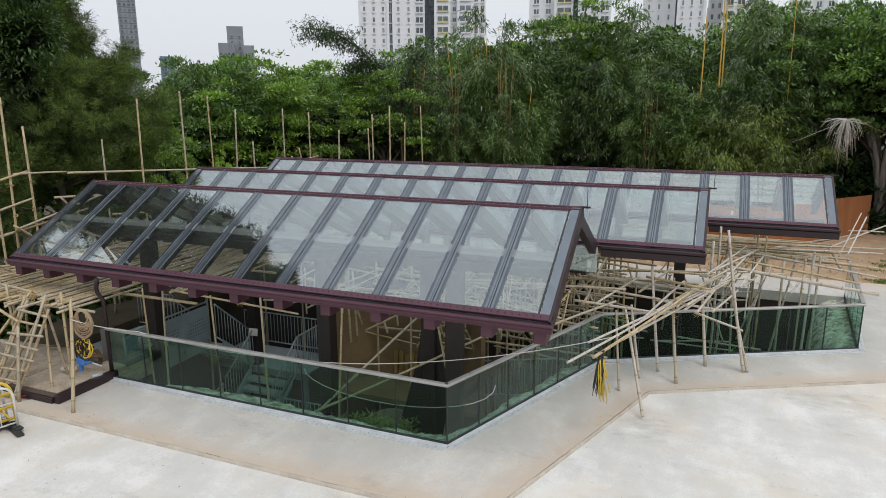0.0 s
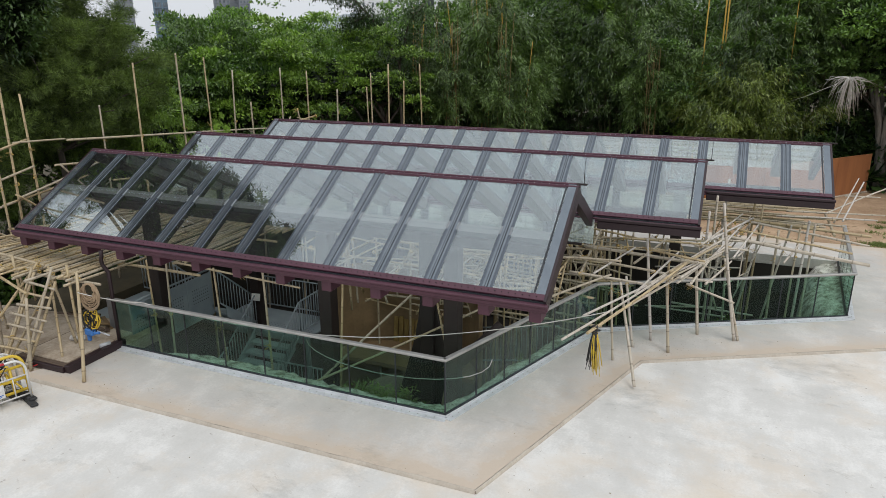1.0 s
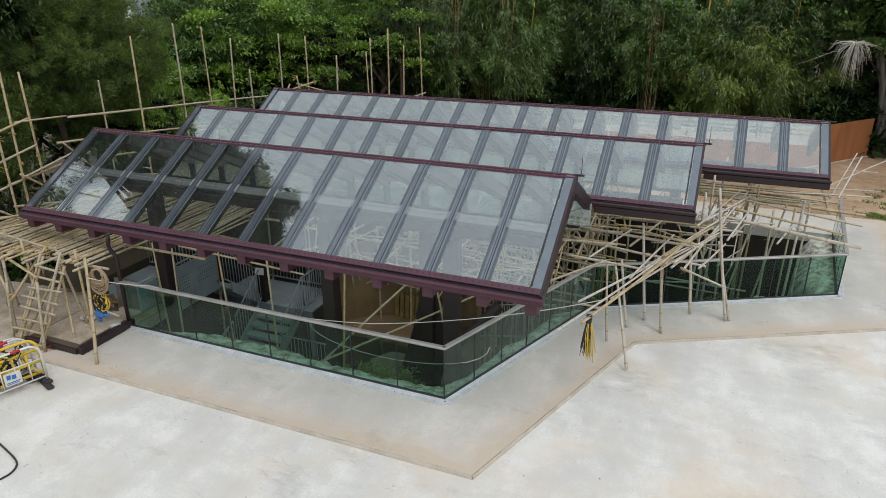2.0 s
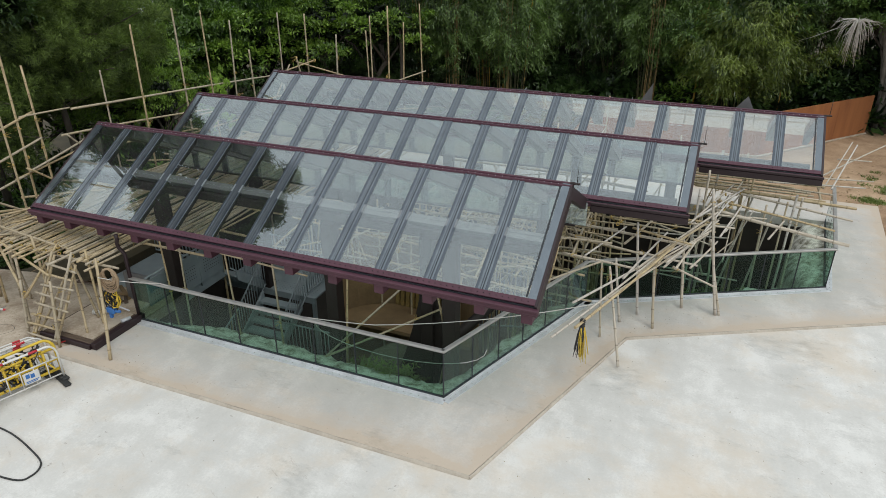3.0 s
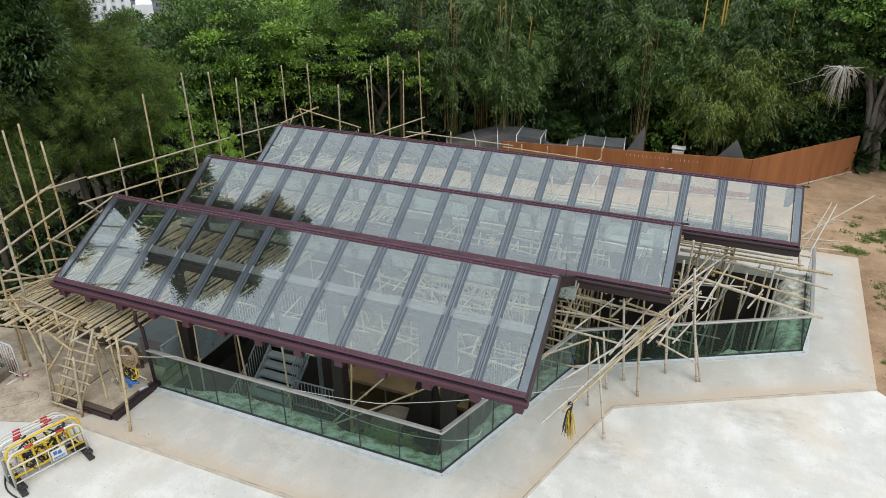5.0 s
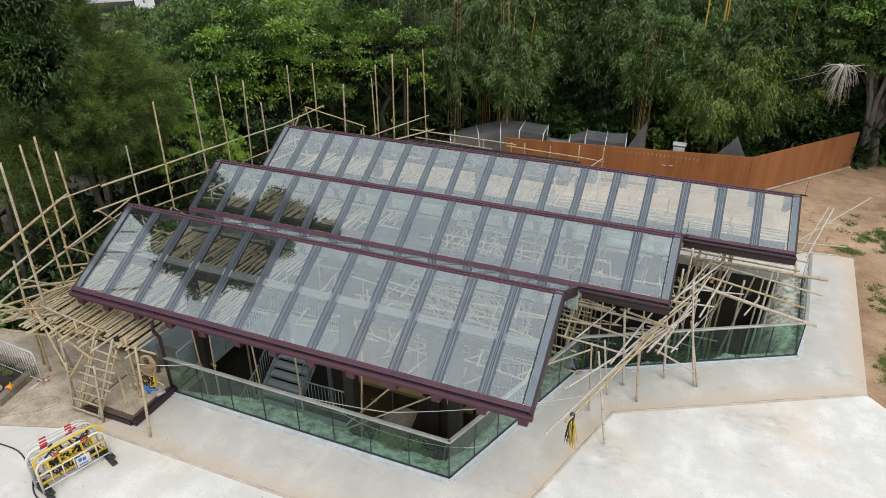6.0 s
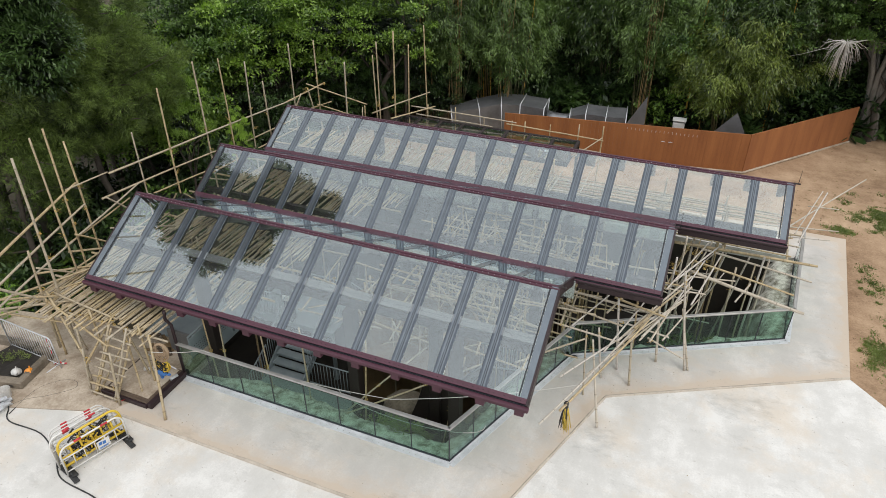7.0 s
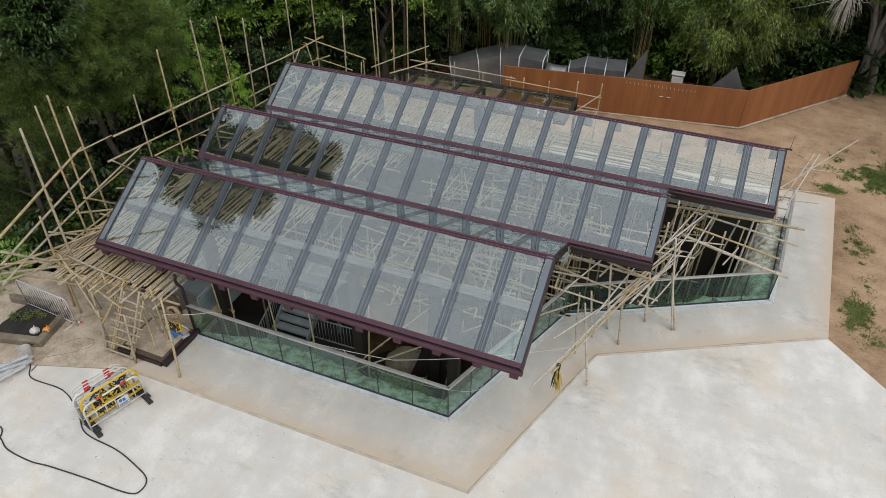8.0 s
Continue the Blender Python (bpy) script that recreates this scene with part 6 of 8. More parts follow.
bm = bmesh.new()
bmesh.ops.create_cone(bm, cap_ends=False, segments=16, radius1=0.13, radius2=0.16, depth=0.26, matrix=Matrix.Translation((0, 0, 0.13)))
bmesh.ops.create_cone(bm, cap_ends=True, segments=16, radius1=0.13, radius2=0.13, depth=0.01, matrix=Matrix.Translation((0, 0, 0.01)))
o = part("bucket", bm, WHITE_PAINT)
o.location = (-11.4, -2.35, -0.05)
tagged(o, "open white plastic bucket on the ground", "bucket")
g = random.Random(12)
for k in range(7):
    bm = bmesh.new()
    box(bm, (-0.5, -0.05, 0), (0.5, 0.05, 0.012))
    box(bm, (-0.5, -0.05, 0.0), (0.5, -0.04, 0.05))
    box(bm, (-0.5, 0.04, 0.0), (0.5, 0.05, 0.05))
    o = part("metal_channel", bm, GALV)
    o.matrix_basis = pose(-11.25 + g.uniform(-0.15, 0.2), -3.0 + g.uniform(-0.25, 0.25), -0.045 + 0.03 * k, 0, 0, 62 + g.uniform(-14, 14))
    tagged(o, "short galvanised channel in a loose pile", "metal profile", "pile of channels")

gate = thing("crowd_barrier", "grey steel crowd barrier with red and white tape", "barrier", at=(-12.95, -0.92, -0.05))
gate.rotation_euler = (0, 0, radians(-3))
bm = bmesh.new()
tube(bm, [(0, 0, 0), (0, 0, 1.0), (0.06, 0, 1.06), (1.94, 0, 1.06), (2.0, 0, 1.0), (2.0, 0, 0)], 0.02, 8)
part("frame", bm, GALV, gate)
bm = bmesh.new()
tube(bm, [(0, 0, 0.15), (2.0, 0, 0.15)], 0.014, 6)
part("rail", bm, GALV, gate)
bm = bmesh.new()
tube(bm, [(0, 0, 0.15), (0, 0, 1.05)], 0.009, 5)
me = bpy.data.meshes.new("bar")
bm.to_mesh(me)
bm.free()
me.materials.append(GALV)
for k in range(1, 18):
    part("bar", me, None, gate).location = (2.0 * k / 18, 0, 0)
for x in (0.2, 1.8):
    bm = bmesh.new()
    tube(bm, [(x, -0.3, 0.02), (x, 0.3, 0.02)], 0.018, 6)
    part("foot", bm, GALV, gate)


def tape(pts, at, turn):
    """A crumpled band of red and white tape."""
    bm = bmesh.new()
    prev = None
    for i, p in enumerate(pts):
        a, b = bm.verts.new(Vector(p)), bm.verts.new(Vector(p) + Vector((0.02, 0.025, 0.035)))
        if prev:
            f = bm.faces.new((prev[0], prev[1], b, a))
            f.material_index = i % 2
        prev = (a, b)
    o = part("warning_tape", bm, [RED_TAPE, WHITE_PAINT])
    o.matrix_basis = pose(*at, 0, 0, turn)
    tagged(o, "crumpled red and white warning tape", "tape", "scraps of tape")


g = random.Random(14)
for at, turn, z in (((-11.4, -0.9, 0.75), 10, 1), ((-11.25, -1.05, -0.03), 40, 0), ((-8.75, -1.3, 0.0), -20, 0), ((-8.6, -1.35, 0.0), 30, 0)):
    tape([(0.06 * i * (0.3 if z else 1), g.uniform(-0.1, 0.1), (-0.08 * i if z else 0.02) + g.uniform(0, 0.06)) for i in range(7)], at, turn)


# chips and crumbs on the concrete
def crumbs(name, spots, top, mat, label, seed):
    """Small flat chips scattered about patches (x, y, spread x, spread y, count) on a level surface."""
    r = np.random.default_rng(seed)
    c = np.concatenate([np.stack([r.normal(x, sx, n), r.normal(y, sy, n), np.full(n, top + 0.006)], 1) for x, y, sx, sy, n in spots])
    n = len(c)
    d, e = r.normal(0, 1, (n, 3)) * [1, 1, 0.12], r.normal(0, 1, (n, 3)) * [1, 1, 0.12]
    k = r.uniform(0.003, 0.009, (n, 1))
    v = np.stack([c - d * k, c + e * k * 0.7, c + d * k, c - e * k * 0.7], 1).reshape(-1, 3)
    tagged(part(name, arrays(name, v.tolist(), np.arange(n * 4).reshape(-1, 4).tolist(), [mat]), None), label, "debris", kind="stuff")


crumbs("concrete_chips", [(-3.5, -1.35, 2.6, 0.12, 110), (1.6, -0.2, 0.25, 0.9, 50), (4.8, 4.9, 1.6, 0.5, 160), (-6.6, -1.2, 0.6, 0.3, 30), (3.2, 4.4, 0.6, 0.3, 120), (8.4, 8.6, 0.3, 1.6, 60)], 0.0, DRY_LEAF, "crumbs of mortar and dry leaves on the apron", 5)
crumbs("concrete_chips", [(-2, -4.5, 4.0, 1.3, 160), (5.5, 0.5, 2.2, 2.2, 150), (-7.5, -3.5, 1.5, 0.8, 110)], -0.05, DRY_LEAF, "crumbs of mortar and dry leaves on the plaza", 6)
crumbs("concrete_chips", [(-10.3, -1.4, 1.0, 0.6, 420), (-11.3, -2.6, 0.7, 0.4, 160), (-9.6, -0.6, 0.8, 0.5, 200)], -0.03, DRY_LEAF, "scraps and crumbs on the sandy work yard", 7)

# ---- trees ----
rng = np.random.default_rng(7)


def leaves(centres, per, spread, length, width, droop, rng, flat=0.6):
    """Folded leaf blades scattered about clump centres; returns vertices and faces."""
    n = len(centres) * per
    c = np.repeat(np.asarray(centres, float), per, 0) + rng.normal(0, 1, (n, 3)) * spread * np.array([1, 1, flat])
    d = rng.normal(0, 1, (n, 3))
    d[:, 2] = d[:, 2] * 0.4 - droop
    d /= np.linalg.norm(d, axis=1, keepdims=True)
    s = np.cross(d, rng.normal(0, 0.35, (n, 3)) + [0, 0, 1])
    s /= np.linalg.norm(s, axis=1, keepdims=True) + 1e-9
    L = length * rng.uniform(0.6, 1.3, (n, 1))
    W = width * rng.uniform(0.7, 1.2, (n, 1))
    v = np.stack([c, c + d * L * 0.45 + s * W * 0.5, c + d * L, c + d * L * 0.45 - s * W * 0.5], 1).reshape(-1, 3)
    f = np.arange(n * 4).reshape(-1, 4)
    return v, f


def mound(name, mats, lobes, sprays, per, length, width, droop, seed, core=0.22, spread=0.16, squash=0.85, inner=None, fill=0.16, flat=0.6, lift=0.6):
    """Leaf sprays over the outside of overlapping lobes (x, y, z, radius), with leaves coloured near black as the
    crown's inner shade filling the inside.
    """
    g = np.random.default_rng(seed)
    lobes = np.asarray(lobes, float)
    share = lobes[:, 3] ** 2 / (lobes[:, 3] ** 2).sum()
    which = g.choice(len(lobes), sprays, p=share)
    u = g.normal(0, 1, (sprays, 3))
    u[:, 2] += lift
    u /= np.linalg.norm(u, axis=1, keepdims=True)
    rad = lobes[which, 3:4]
    p = lobes[which, :3] + u * rad * g.uniform(0.78, 1.08, (sprays, 1)) * np.array([1, 1, squash])
    far = np.linalg.norm((p[:, None] - lobes[None, :, :3]) / np.array([1, 1, squash]), axis=2) / lobes[None, :, 3]
    keep = far.min(1) > 0.72
    p, u = p[keep], u[keep]
    n = len(p) * per
    c = np.repeat(p, per, 0) + g.normal(0, spread, (n, 3)) * np.array([1, 1, flat])
    d = np.repeat(u, per, 0) * 0.75 + g.normal(0, 0.55, (n, 3)) + np.array([0, 0, -droop])
    d /= np.linalg.norm(d, axis=1, keepdims=True)
    s = np.cross(d, g.normal(0, 0.35, (n, 3)) + [0, 0, 1])
    s /= np.linalg.norm(s, axis=1, keepdims=True) + 1e-9
    L, W = length * g.uniform(0.6, 1.3, (n, 1)), width * g.uniform(0.7, 1.2, (n, 1))
    v = np.stack([c, c + d * L * 0.45 + s * W * 0.5, c + d * L, c + d * L * 0.45 - s * W * 0.5], 1).reshape(-1, 3)
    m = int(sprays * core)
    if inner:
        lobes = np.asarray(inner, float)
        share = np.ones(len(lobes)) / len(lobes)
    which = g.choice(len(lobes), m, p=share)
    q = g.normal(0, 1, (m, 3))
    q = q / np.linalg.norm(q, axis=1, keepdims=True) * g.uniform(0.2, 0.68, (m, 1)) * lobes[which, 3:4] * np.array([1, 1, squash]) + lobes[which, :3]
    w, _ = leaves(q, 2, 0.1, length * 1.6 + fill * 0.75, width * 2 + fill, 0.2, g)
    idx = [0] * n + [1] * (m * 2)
    v = np.concatenate([v, w])
    f = np.arange(len(v)).reshape(-1, 4)
    return arrays(name, v.tolist(), f.tolist(), mats, idx)


def crown_lobes(r, count, seed, squash=0.8, size=(0.17, 0.3)):
    """Pads of foliage spread through a rounded crown."""
    g = random.Random(seed)
    out = []
    for k in range(count):
        a, e = k * 2.4 + g.uniform(-0.4, 0.4), math.asin(-0.45 + 1.43 * (k + 0.5) / count)
        d = r * g.uniform(0.45, 1.06)
        out.append((math.cos(a) * math.cos(e) * d, math.sin(a) * math.cos(e) * d, math.sin(e) * d * squash, r * g.uniform(*size)))
    return out


def trunk_mesh(name, mat, height, r0, tips, seed):
    g = random.Random(seed)
    bm = bmesh.new()
    path = [Vector((0, 0, 0))]
    for k in range(1, 7):
        path.append(Vector((0.12 * g.uniform(-1, 1) * k * 0.5, 0.12 * g.uniform(-1, 1) * k * 0.5, height * k / 6)))
    tube(bm, path, [r0 * (1.25 if k == 0 else 1 - 0.12 * k) for k in range(7)], 7)
    for t in tips:
        t = Vector(t)
        s = path[g.randint(3, 5)]
        mid = s.lerp(t, 0.5) + Vector((g.uniform(-0.3, 0.3), g.uniform(-0.3, 0.3), 0.3))
        tube(bm, [s, mid, t], [r0 * 0.42, r0 * 0.25, r0 * 0.08], 5)
    me = bpy.data.meshes.new(name)
    bm.to_mesh(me)
    bm.free()
    me.materials.append(mat)
    return me


BROAD, FAR = [], []
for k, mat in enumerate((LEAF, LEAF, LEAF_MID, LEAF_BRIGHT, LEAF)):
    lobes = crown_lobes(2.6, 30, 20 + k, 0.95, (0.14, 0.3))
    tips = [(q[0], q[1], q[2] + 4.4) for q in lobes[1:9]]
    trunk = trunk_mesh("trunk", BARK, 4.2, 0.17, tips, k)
    BROAD.append((mound("crown", [mat, LEAF_INNER_SHADE], lobes, 820, 17, 0.13, 0.063, 0.25, 20 + k, 0.7, 0.125, 0.5, [(0, 0, 0, 1.9)], 0.16, 0.34, 1.35), trunk))
    FAR.append((mound("crown", [mat, LEAF_INNER_SHADE], lobes, 400, 11, 0.185, 0.088, 0.25, 30 + k, 0.7, 0.16, 0.5, [(0, 0, 0, 1.9)], 0.16, 0.34, 1.35), trunk))


def plant_tree(x, y, height, kind, turn, wide=1.0, label="", far=False):
    """A broadleaf tree: trunk, limbs and a crown of separate leaves."""
    crown, trunk = FAR[kind] if far else BROAD[kind]
    z = terrain(x, y)
    s = (height - z) / 6.5
    tree = thing("tree", label or ("tree with deep green leaves in dense clumps" if kind != 3 else "tree with fresh yellow-green leaves"), "tree", "trees behind the pavilion", at=(x, y, z - 0.1))
    tree.rotation_euler = (0, 0, turn)
    tree.scale = (s * wide, s * wide, s)
    part("trunk", trunk, None, tree)
    ob = part("crown", crown, None, tree)
    ob.location = (0, 0, 4.4)
    return tree


def heading(px, dist):
    """A place by bearing from the plaza's edge."""
    a = radians(22.1) - math.atan((px - 784) / 1203)
    return 3.75 - math.sin(a) * dist, -9.37 + math.cos(a) * dist


g = random.Random(5)
SKYLINE = [(100, 5.4), (280, 5.4), (325, 7.0), (355, 7.7), (440, 7.6), (480, 7.3), (540, 6.8), (570, 7.3), (600, 6.1), (690, 6.1), (725, 8.2), (784, 8.5), (840, 8.2), (960, 8.1), (1000, 9.3), (1035, 9.2), (1085, 8.8), (1120, 9.6), (1155, 8.4), (1170, 7.4), (1190, 7.9), (1250, 8.2), (1310, 8.5), (1350, 9.6), (1410, 9.0), (1440, 8.7), (1480, 8.8), (1530, 9.1), (1568, 9.2), (1760, 9.5)]


def skyline(px):
    for (a, h0), (b, h1) in zip(SKYLINE, SKYLINE[1:]):
        if a <= px <= b:
            return h0 + (h1 - h0) * (px - a) / (b - a)
    return 8.0


for row, (dist, step, f) in enumerate(((35.5, 112, 0.84), (39.5, 86, 1.03), (47, 74, 1.06))):
    px = 120 + row * 25
    while px < 1760:
        x, y = heading(px, dist + g.uniform(-1.5, 1.5))
        h = (5.6 + (skyline(px) - 5.6) * (dist / 33)) * f * g.uniform(0.94, 1.0)
        if not (row == 0 and (y < 21.5 and x > -7 or 1390 < px < 1520) or row and 150 < px < 330):
            plant_tree(x, y, h, g.choice((3, 0, 3) if px < 300 else (2, 0, 2, 4) if px < 430 else (0, 3, 4, 0) if px < 690 else (2, 2, 2, 0) if px < 1250 else (2, 2, 2, 1)), g.uniform(0, 6.28), g.uniform(0.85, 1.1), far=row > 1 or row == 1 and px > 690)
        px += step * g.uniform(0.8, 1.2)

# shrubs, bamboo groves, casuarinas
SHRUBS = [mound("foliage", [m, LEAF_INNER_SHADE], crown_lobes(1.3, 16, 50 + k, 0.8, (0.22, 0.34)), 230, 8, L, W, 0.2, 50 + k, 0.4, 0.1, 0.7, [(0, 0, -0.1, 1.1)]) for k, (m, L, W) in enumerate(((LEAF, 0.17, 0.075), (LEAF_SHADE_DARK, 0.19, 0.085), (LEAF_BRIGHT, 0.17, 0.075), (LEAF_SHADE_DARK, 0.5, 0.2)))]
TALL = [mound("foliage", [m, LEAF_INNER_SHADE], crown_lobes(2.3, 26, 80 + k, 1.0), 300, 13, 0.15, 0.072, 0.25, 80 + k, 0.7, 0.14, 0.5, [(0, 0, -0.3, 1.8)], 0.16, 0.35, 1.35) for k, m in enumerate((LEAF, LEAF_SHADE_DARK, LEAF_SHADE_DARK, LEAF_BRIGHT))]


def plant_tall(x, y, z, h, kind):
    sh = thing("shrub", "tall leafy shrub at the edge of the woods", "shrub", "undergrowth round the pavilion", at=(x, y, z))
    s = h / 4.4
    sh.rotation_euler, sh.scale = (0, 0, g.uniform(0, 6.28)), (s, s, s)
    ob = part("foliage", TALL[kind], None, sh)
    ob.location = (0, 0, 2.1)
    bm = bmesh.new()
    for k in range(4):
        tube(bm, [(0.1 * math.cos(k * 1.6), 0.1 * math.sin(k * 1.6), -0.2), (0.5 * math.cos(k * 1.6), 0.5 * math.sin(k * 1.6), 2.2)], [0.05, 0.02], 5)
    part("stem", bm, BARK, sh)


def plant_shrub(x, y, z, s, kind, label="leafy green shrub in the undergrowth"):
    sh = thing("shrub", label, "shrub", "undergrowth round the pavilion", at=(x, y, z))
    sh.rotation_euler, sh.scale = (0, 0, g.uniform(0, 6.28)), (s, s, s * g.uniform(0.8, 1.1))
    ob = part("foliage", SHRUBS[kind], None, sh)
    ob.location = (0, 0, 0.75)
    bm = bmesh.new()
    for k in range(3):
        tube(bm, [(0, 0, -0.2), (0.2 * math.cos(k * 2.1), 0.2 * math.sin(k * 2.1), 0.8)], [0.03, 0.012], 5)
    part("stem", bm, BARK, sh)


g = random.Random(41)
for k in range(48):
    x, y = g.uniform(-24, -13.4), g.uniform(-0.5, 17)
    if y < 1.6 and x > -15.2:
        continue
    plant_shrub(x, y, terrain(x, y) - 0.1, g.uniform(0.9, 1.7), g.choice((0, 1, 1, 1, 1, 2)))
for k in range(20):
    x = g.uniform(-14, -5)
    plant_shrub(x, g.uniform(22.4, 24.5) - 0.1 * x, -0.2, g.uniform(1.0, 1.7), 1)
for k in range(36):
    x = g.uniform(-4, 12)
    y = 23.0 + max(0, x - 4) * 0.95 + g.uniform(0.3, 3.0)
    plant_shrub(x, y, -0.3, g.uniform(1.0, 1.5), g.choice((1, 3, 3, 1, 0)), "broad-leaved shrub in shade-dark colour behind the steel wall")
# backing shrubs in the darkened leaf colour, so gaps between clumps look shaded
for k in range(30):
    x, y = heading(640 + k * 29 + g.uniform(-12, 12), g.uniform(33.5, 36.5))
    if y > 24.0 + max(0, x - 4) * 0.8:
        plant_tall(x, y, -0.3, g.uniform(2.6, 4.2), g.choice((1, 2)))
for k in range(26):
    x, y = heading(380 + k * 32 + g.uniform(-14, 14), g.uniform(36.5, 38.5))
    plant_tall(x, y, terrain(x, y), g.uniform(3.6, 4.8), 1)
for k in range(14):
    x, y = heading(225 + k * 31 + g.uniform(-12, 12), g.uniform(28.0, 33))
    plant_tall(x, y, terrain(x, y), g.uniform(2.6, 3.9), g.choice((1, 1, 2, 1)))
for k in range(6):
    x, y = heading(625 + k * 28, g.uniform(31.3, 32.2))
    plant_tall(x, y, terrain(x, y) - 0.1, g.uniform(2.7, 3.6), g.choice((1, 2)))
plant_tree(-11.65, 8.5, 3.9, 3, 1.3, 0.27, "slim bright green sapling growing through the scaffold")
plant_tree(-13.9, 8.1, 5.0, 3, 2.7, 0.46, "fresh yellow-green young tree close to the scaffold wall")
for px, d, h in ((235, 31, 5.2), (275, 33, 5.4), (200, 29, 4.8), (590, 41, 7.2), (520, 40, 7.4)):
    x, y = heading(px, d)
    plant_tree(x, y, h, 3, g.uniform(0, 6), 1.1)
for px, d, h, kind, wide in ((345, 33, 7.6, 2, 0.8), (395, 34.5, 7.5, 2, 0.75), (588, 33.5, 7.6, 0, 0.32), (455, 33.5, 7.0, 4, 0.7)):
    x, y = heading(px, d)
    plant_tree(x, y, h, kind, g.uniform(0, 6), wide)
for px, d, h in ((90, 34, 5.4), (30, 33, 5.6), (-40, 30, 6.5), (150, 35, 5.2)):
    x, y = heading(px, d)
    plant_tree(x, y, h, 2, g.uniform(0, 6), 1.2)


def grove_mesh(seed, height, canes, spread, mat):
    """A clump of arching culms; short side twigs carry drooping fans of narrow blades in tiers with gaps between."""
    r = random.Random(seed)
    q = np.random.default_rng(seed)
    bm = bmesh.new()
    base, out = [], []
    for k in range(canes):
        a = k * 2.4 + r.uniform(-0.3, 0.3)
        lean = (0.15 + 0.85 * (k / canes)) * spread
        h = height * r.uniform(0.82, 1.0) * (1 - 0.3 * lean / spread)
        pts = []
        for i in range(10):
            u = i / 9
            o = 0.25 + lean * u ** 1.8
            pts.append(Vector((math.cos(a) * o, math.sin(a) * o, h * (u - 0.14 * u ** 4 * lean / spread))))
        tube(bm, pts, [0.035 - 0.0033 * i for i in range(10)], 5)
        tiers = 9
        for t in range(tiers):
            u = 0.5 + 0.5 * (t + r.uniform(0.1, 0.9)) / tiers
            i = min(int(u * 9), 8)
            c = pts[i].lerp(pts[i + 1], u * 9 - i)
            for w in range(2 + (u > 0.6)):
                b = r.uniform(0, 6.28)
                way = Vector((math.cos(b) + 0.9 * math.cos(a), math.sin(b) + 0.9 * math.sin(a), 0)).normalized()
                reach = r.uniform(0.35, 0.95) * (1.15 - 0.5 * abs(u - 0.6))
                for f in range(4):
                    v = (f + 0.6) / 4
                    base.append(c + way * reach * v + Vector((r.uniform(-0.08, 0.08), r.uniform(-0.08, 0.08), 0.28 * v - 0.62 * v * v)))
                    out.append(way)
    cm = bpy.data.meshes.new("culms")
    bm.to_mesh(cm)
    bm.free()
    cm.materials.append(CULM)
    per = 14
    n = len(base) * per
    c = np.repeat(np.array([tuple(p) for p in base]), per, 0) + q.normal(0, 0.085, (n, 3))
    d = np.repeat(np.array([tuple(p) for p in out]), per, 0) * 0.75 + q.normal(0, 0.5, (n, 3)) + np.array([0, 0, -0.62])
    d /= np.linalg.norm(d, axis=1, keepdims=True)
    s = np.cross(d, q.normal(0, 0.4, (n, 3)) + [0, 0, 1])
    s /= np.linalg.norm(s, axis=1, keepdims=True) + 1e-9
    L, W = 0.21 * q.uniform(0.6, 1.3, (n, 1)), 0.04 * q.uniform(0.7, 1.2, (n, 1))
    v = np.stack([c, c + d * L * 0.4 + s * W * 0.5, c + d * L, c + d * L * 0.4 - s * W * 0.5], 1).reshape(-1, 3)
    return cm, arrays("blades", v.tolist(), np.arange(n * 4).reshape(-1, 4).tolist(), [mat])


TAN_CULM = surface("tan_culm", (0.16, 0.10, 0.035), (0.34, 0.24, 0.10), 2, 20, 0.6, relief=0.1)
CULM = surface("green_culm", (0.03, 0.036, 0.013), (0.11, 0.10, 0.04), 2, 20, 0.6, relief=0.1)
GROVES = [grove_mesh(60, 8.0, 11, 2.0, LEAF_BAMBOO), grove_mesh(61, 8.0, 9, 1.1, LEAF_BAMBOO), grove_mesh(62, 6.5, 10, 2.3, LEAF_YOUNG)]


def plant_grove(x, y, height, kind, label="clump of green bamboo with arching culms"):
    s = height / (8.0 if kind < 2 else 6.5)
    ob = thing("bamboo_clump", label, "bamboo", "bamboo clumps behind the pavilion", at=(x, y, -0.3))
    ob.rotation_euler, ob.scale = (0, 0, g.uniform(0, 6.28)), (s, s, s)
    tagged(part("culm_clump", GROVES[kind][0], None, ob), kind="stuff")
    tagged(part("leaf_mass", GROVES[kind][1], None, ob), kind="stuff")


for px, d, h, kind in ((716, 33, 7.9, 0), (758, 36, 8.9, 1), (806, 32, 7.4, 0), (846, 36, 9.0, 1), (873, 33.5, 10.6, 1), (915, 31.5, 7.0, 0), (975, 36, 8.6, 0), (1040, 35, 8.8, 0), (1092, 34, 8.6, 0), (1122, 37, 11.6, 1), (1150, 32.5, 7.6, 1), (1215, 34.5, 8.4, 0), (1262, 33, 7.0, 0), (1312, 31.5, 5.8, 2), (1350, 36, 11.0, 1), (1382, 37, 10.8, 1), (1335, 33.5, 8.6, 0), (1290, 32.4, 6.4, 2), (1345, 32.8, 6.6, 2), (1452, 36, 8.8, 1)):
    x, y = heading(px, d)
    plant_grove(x, y, h * 1.12, kind)

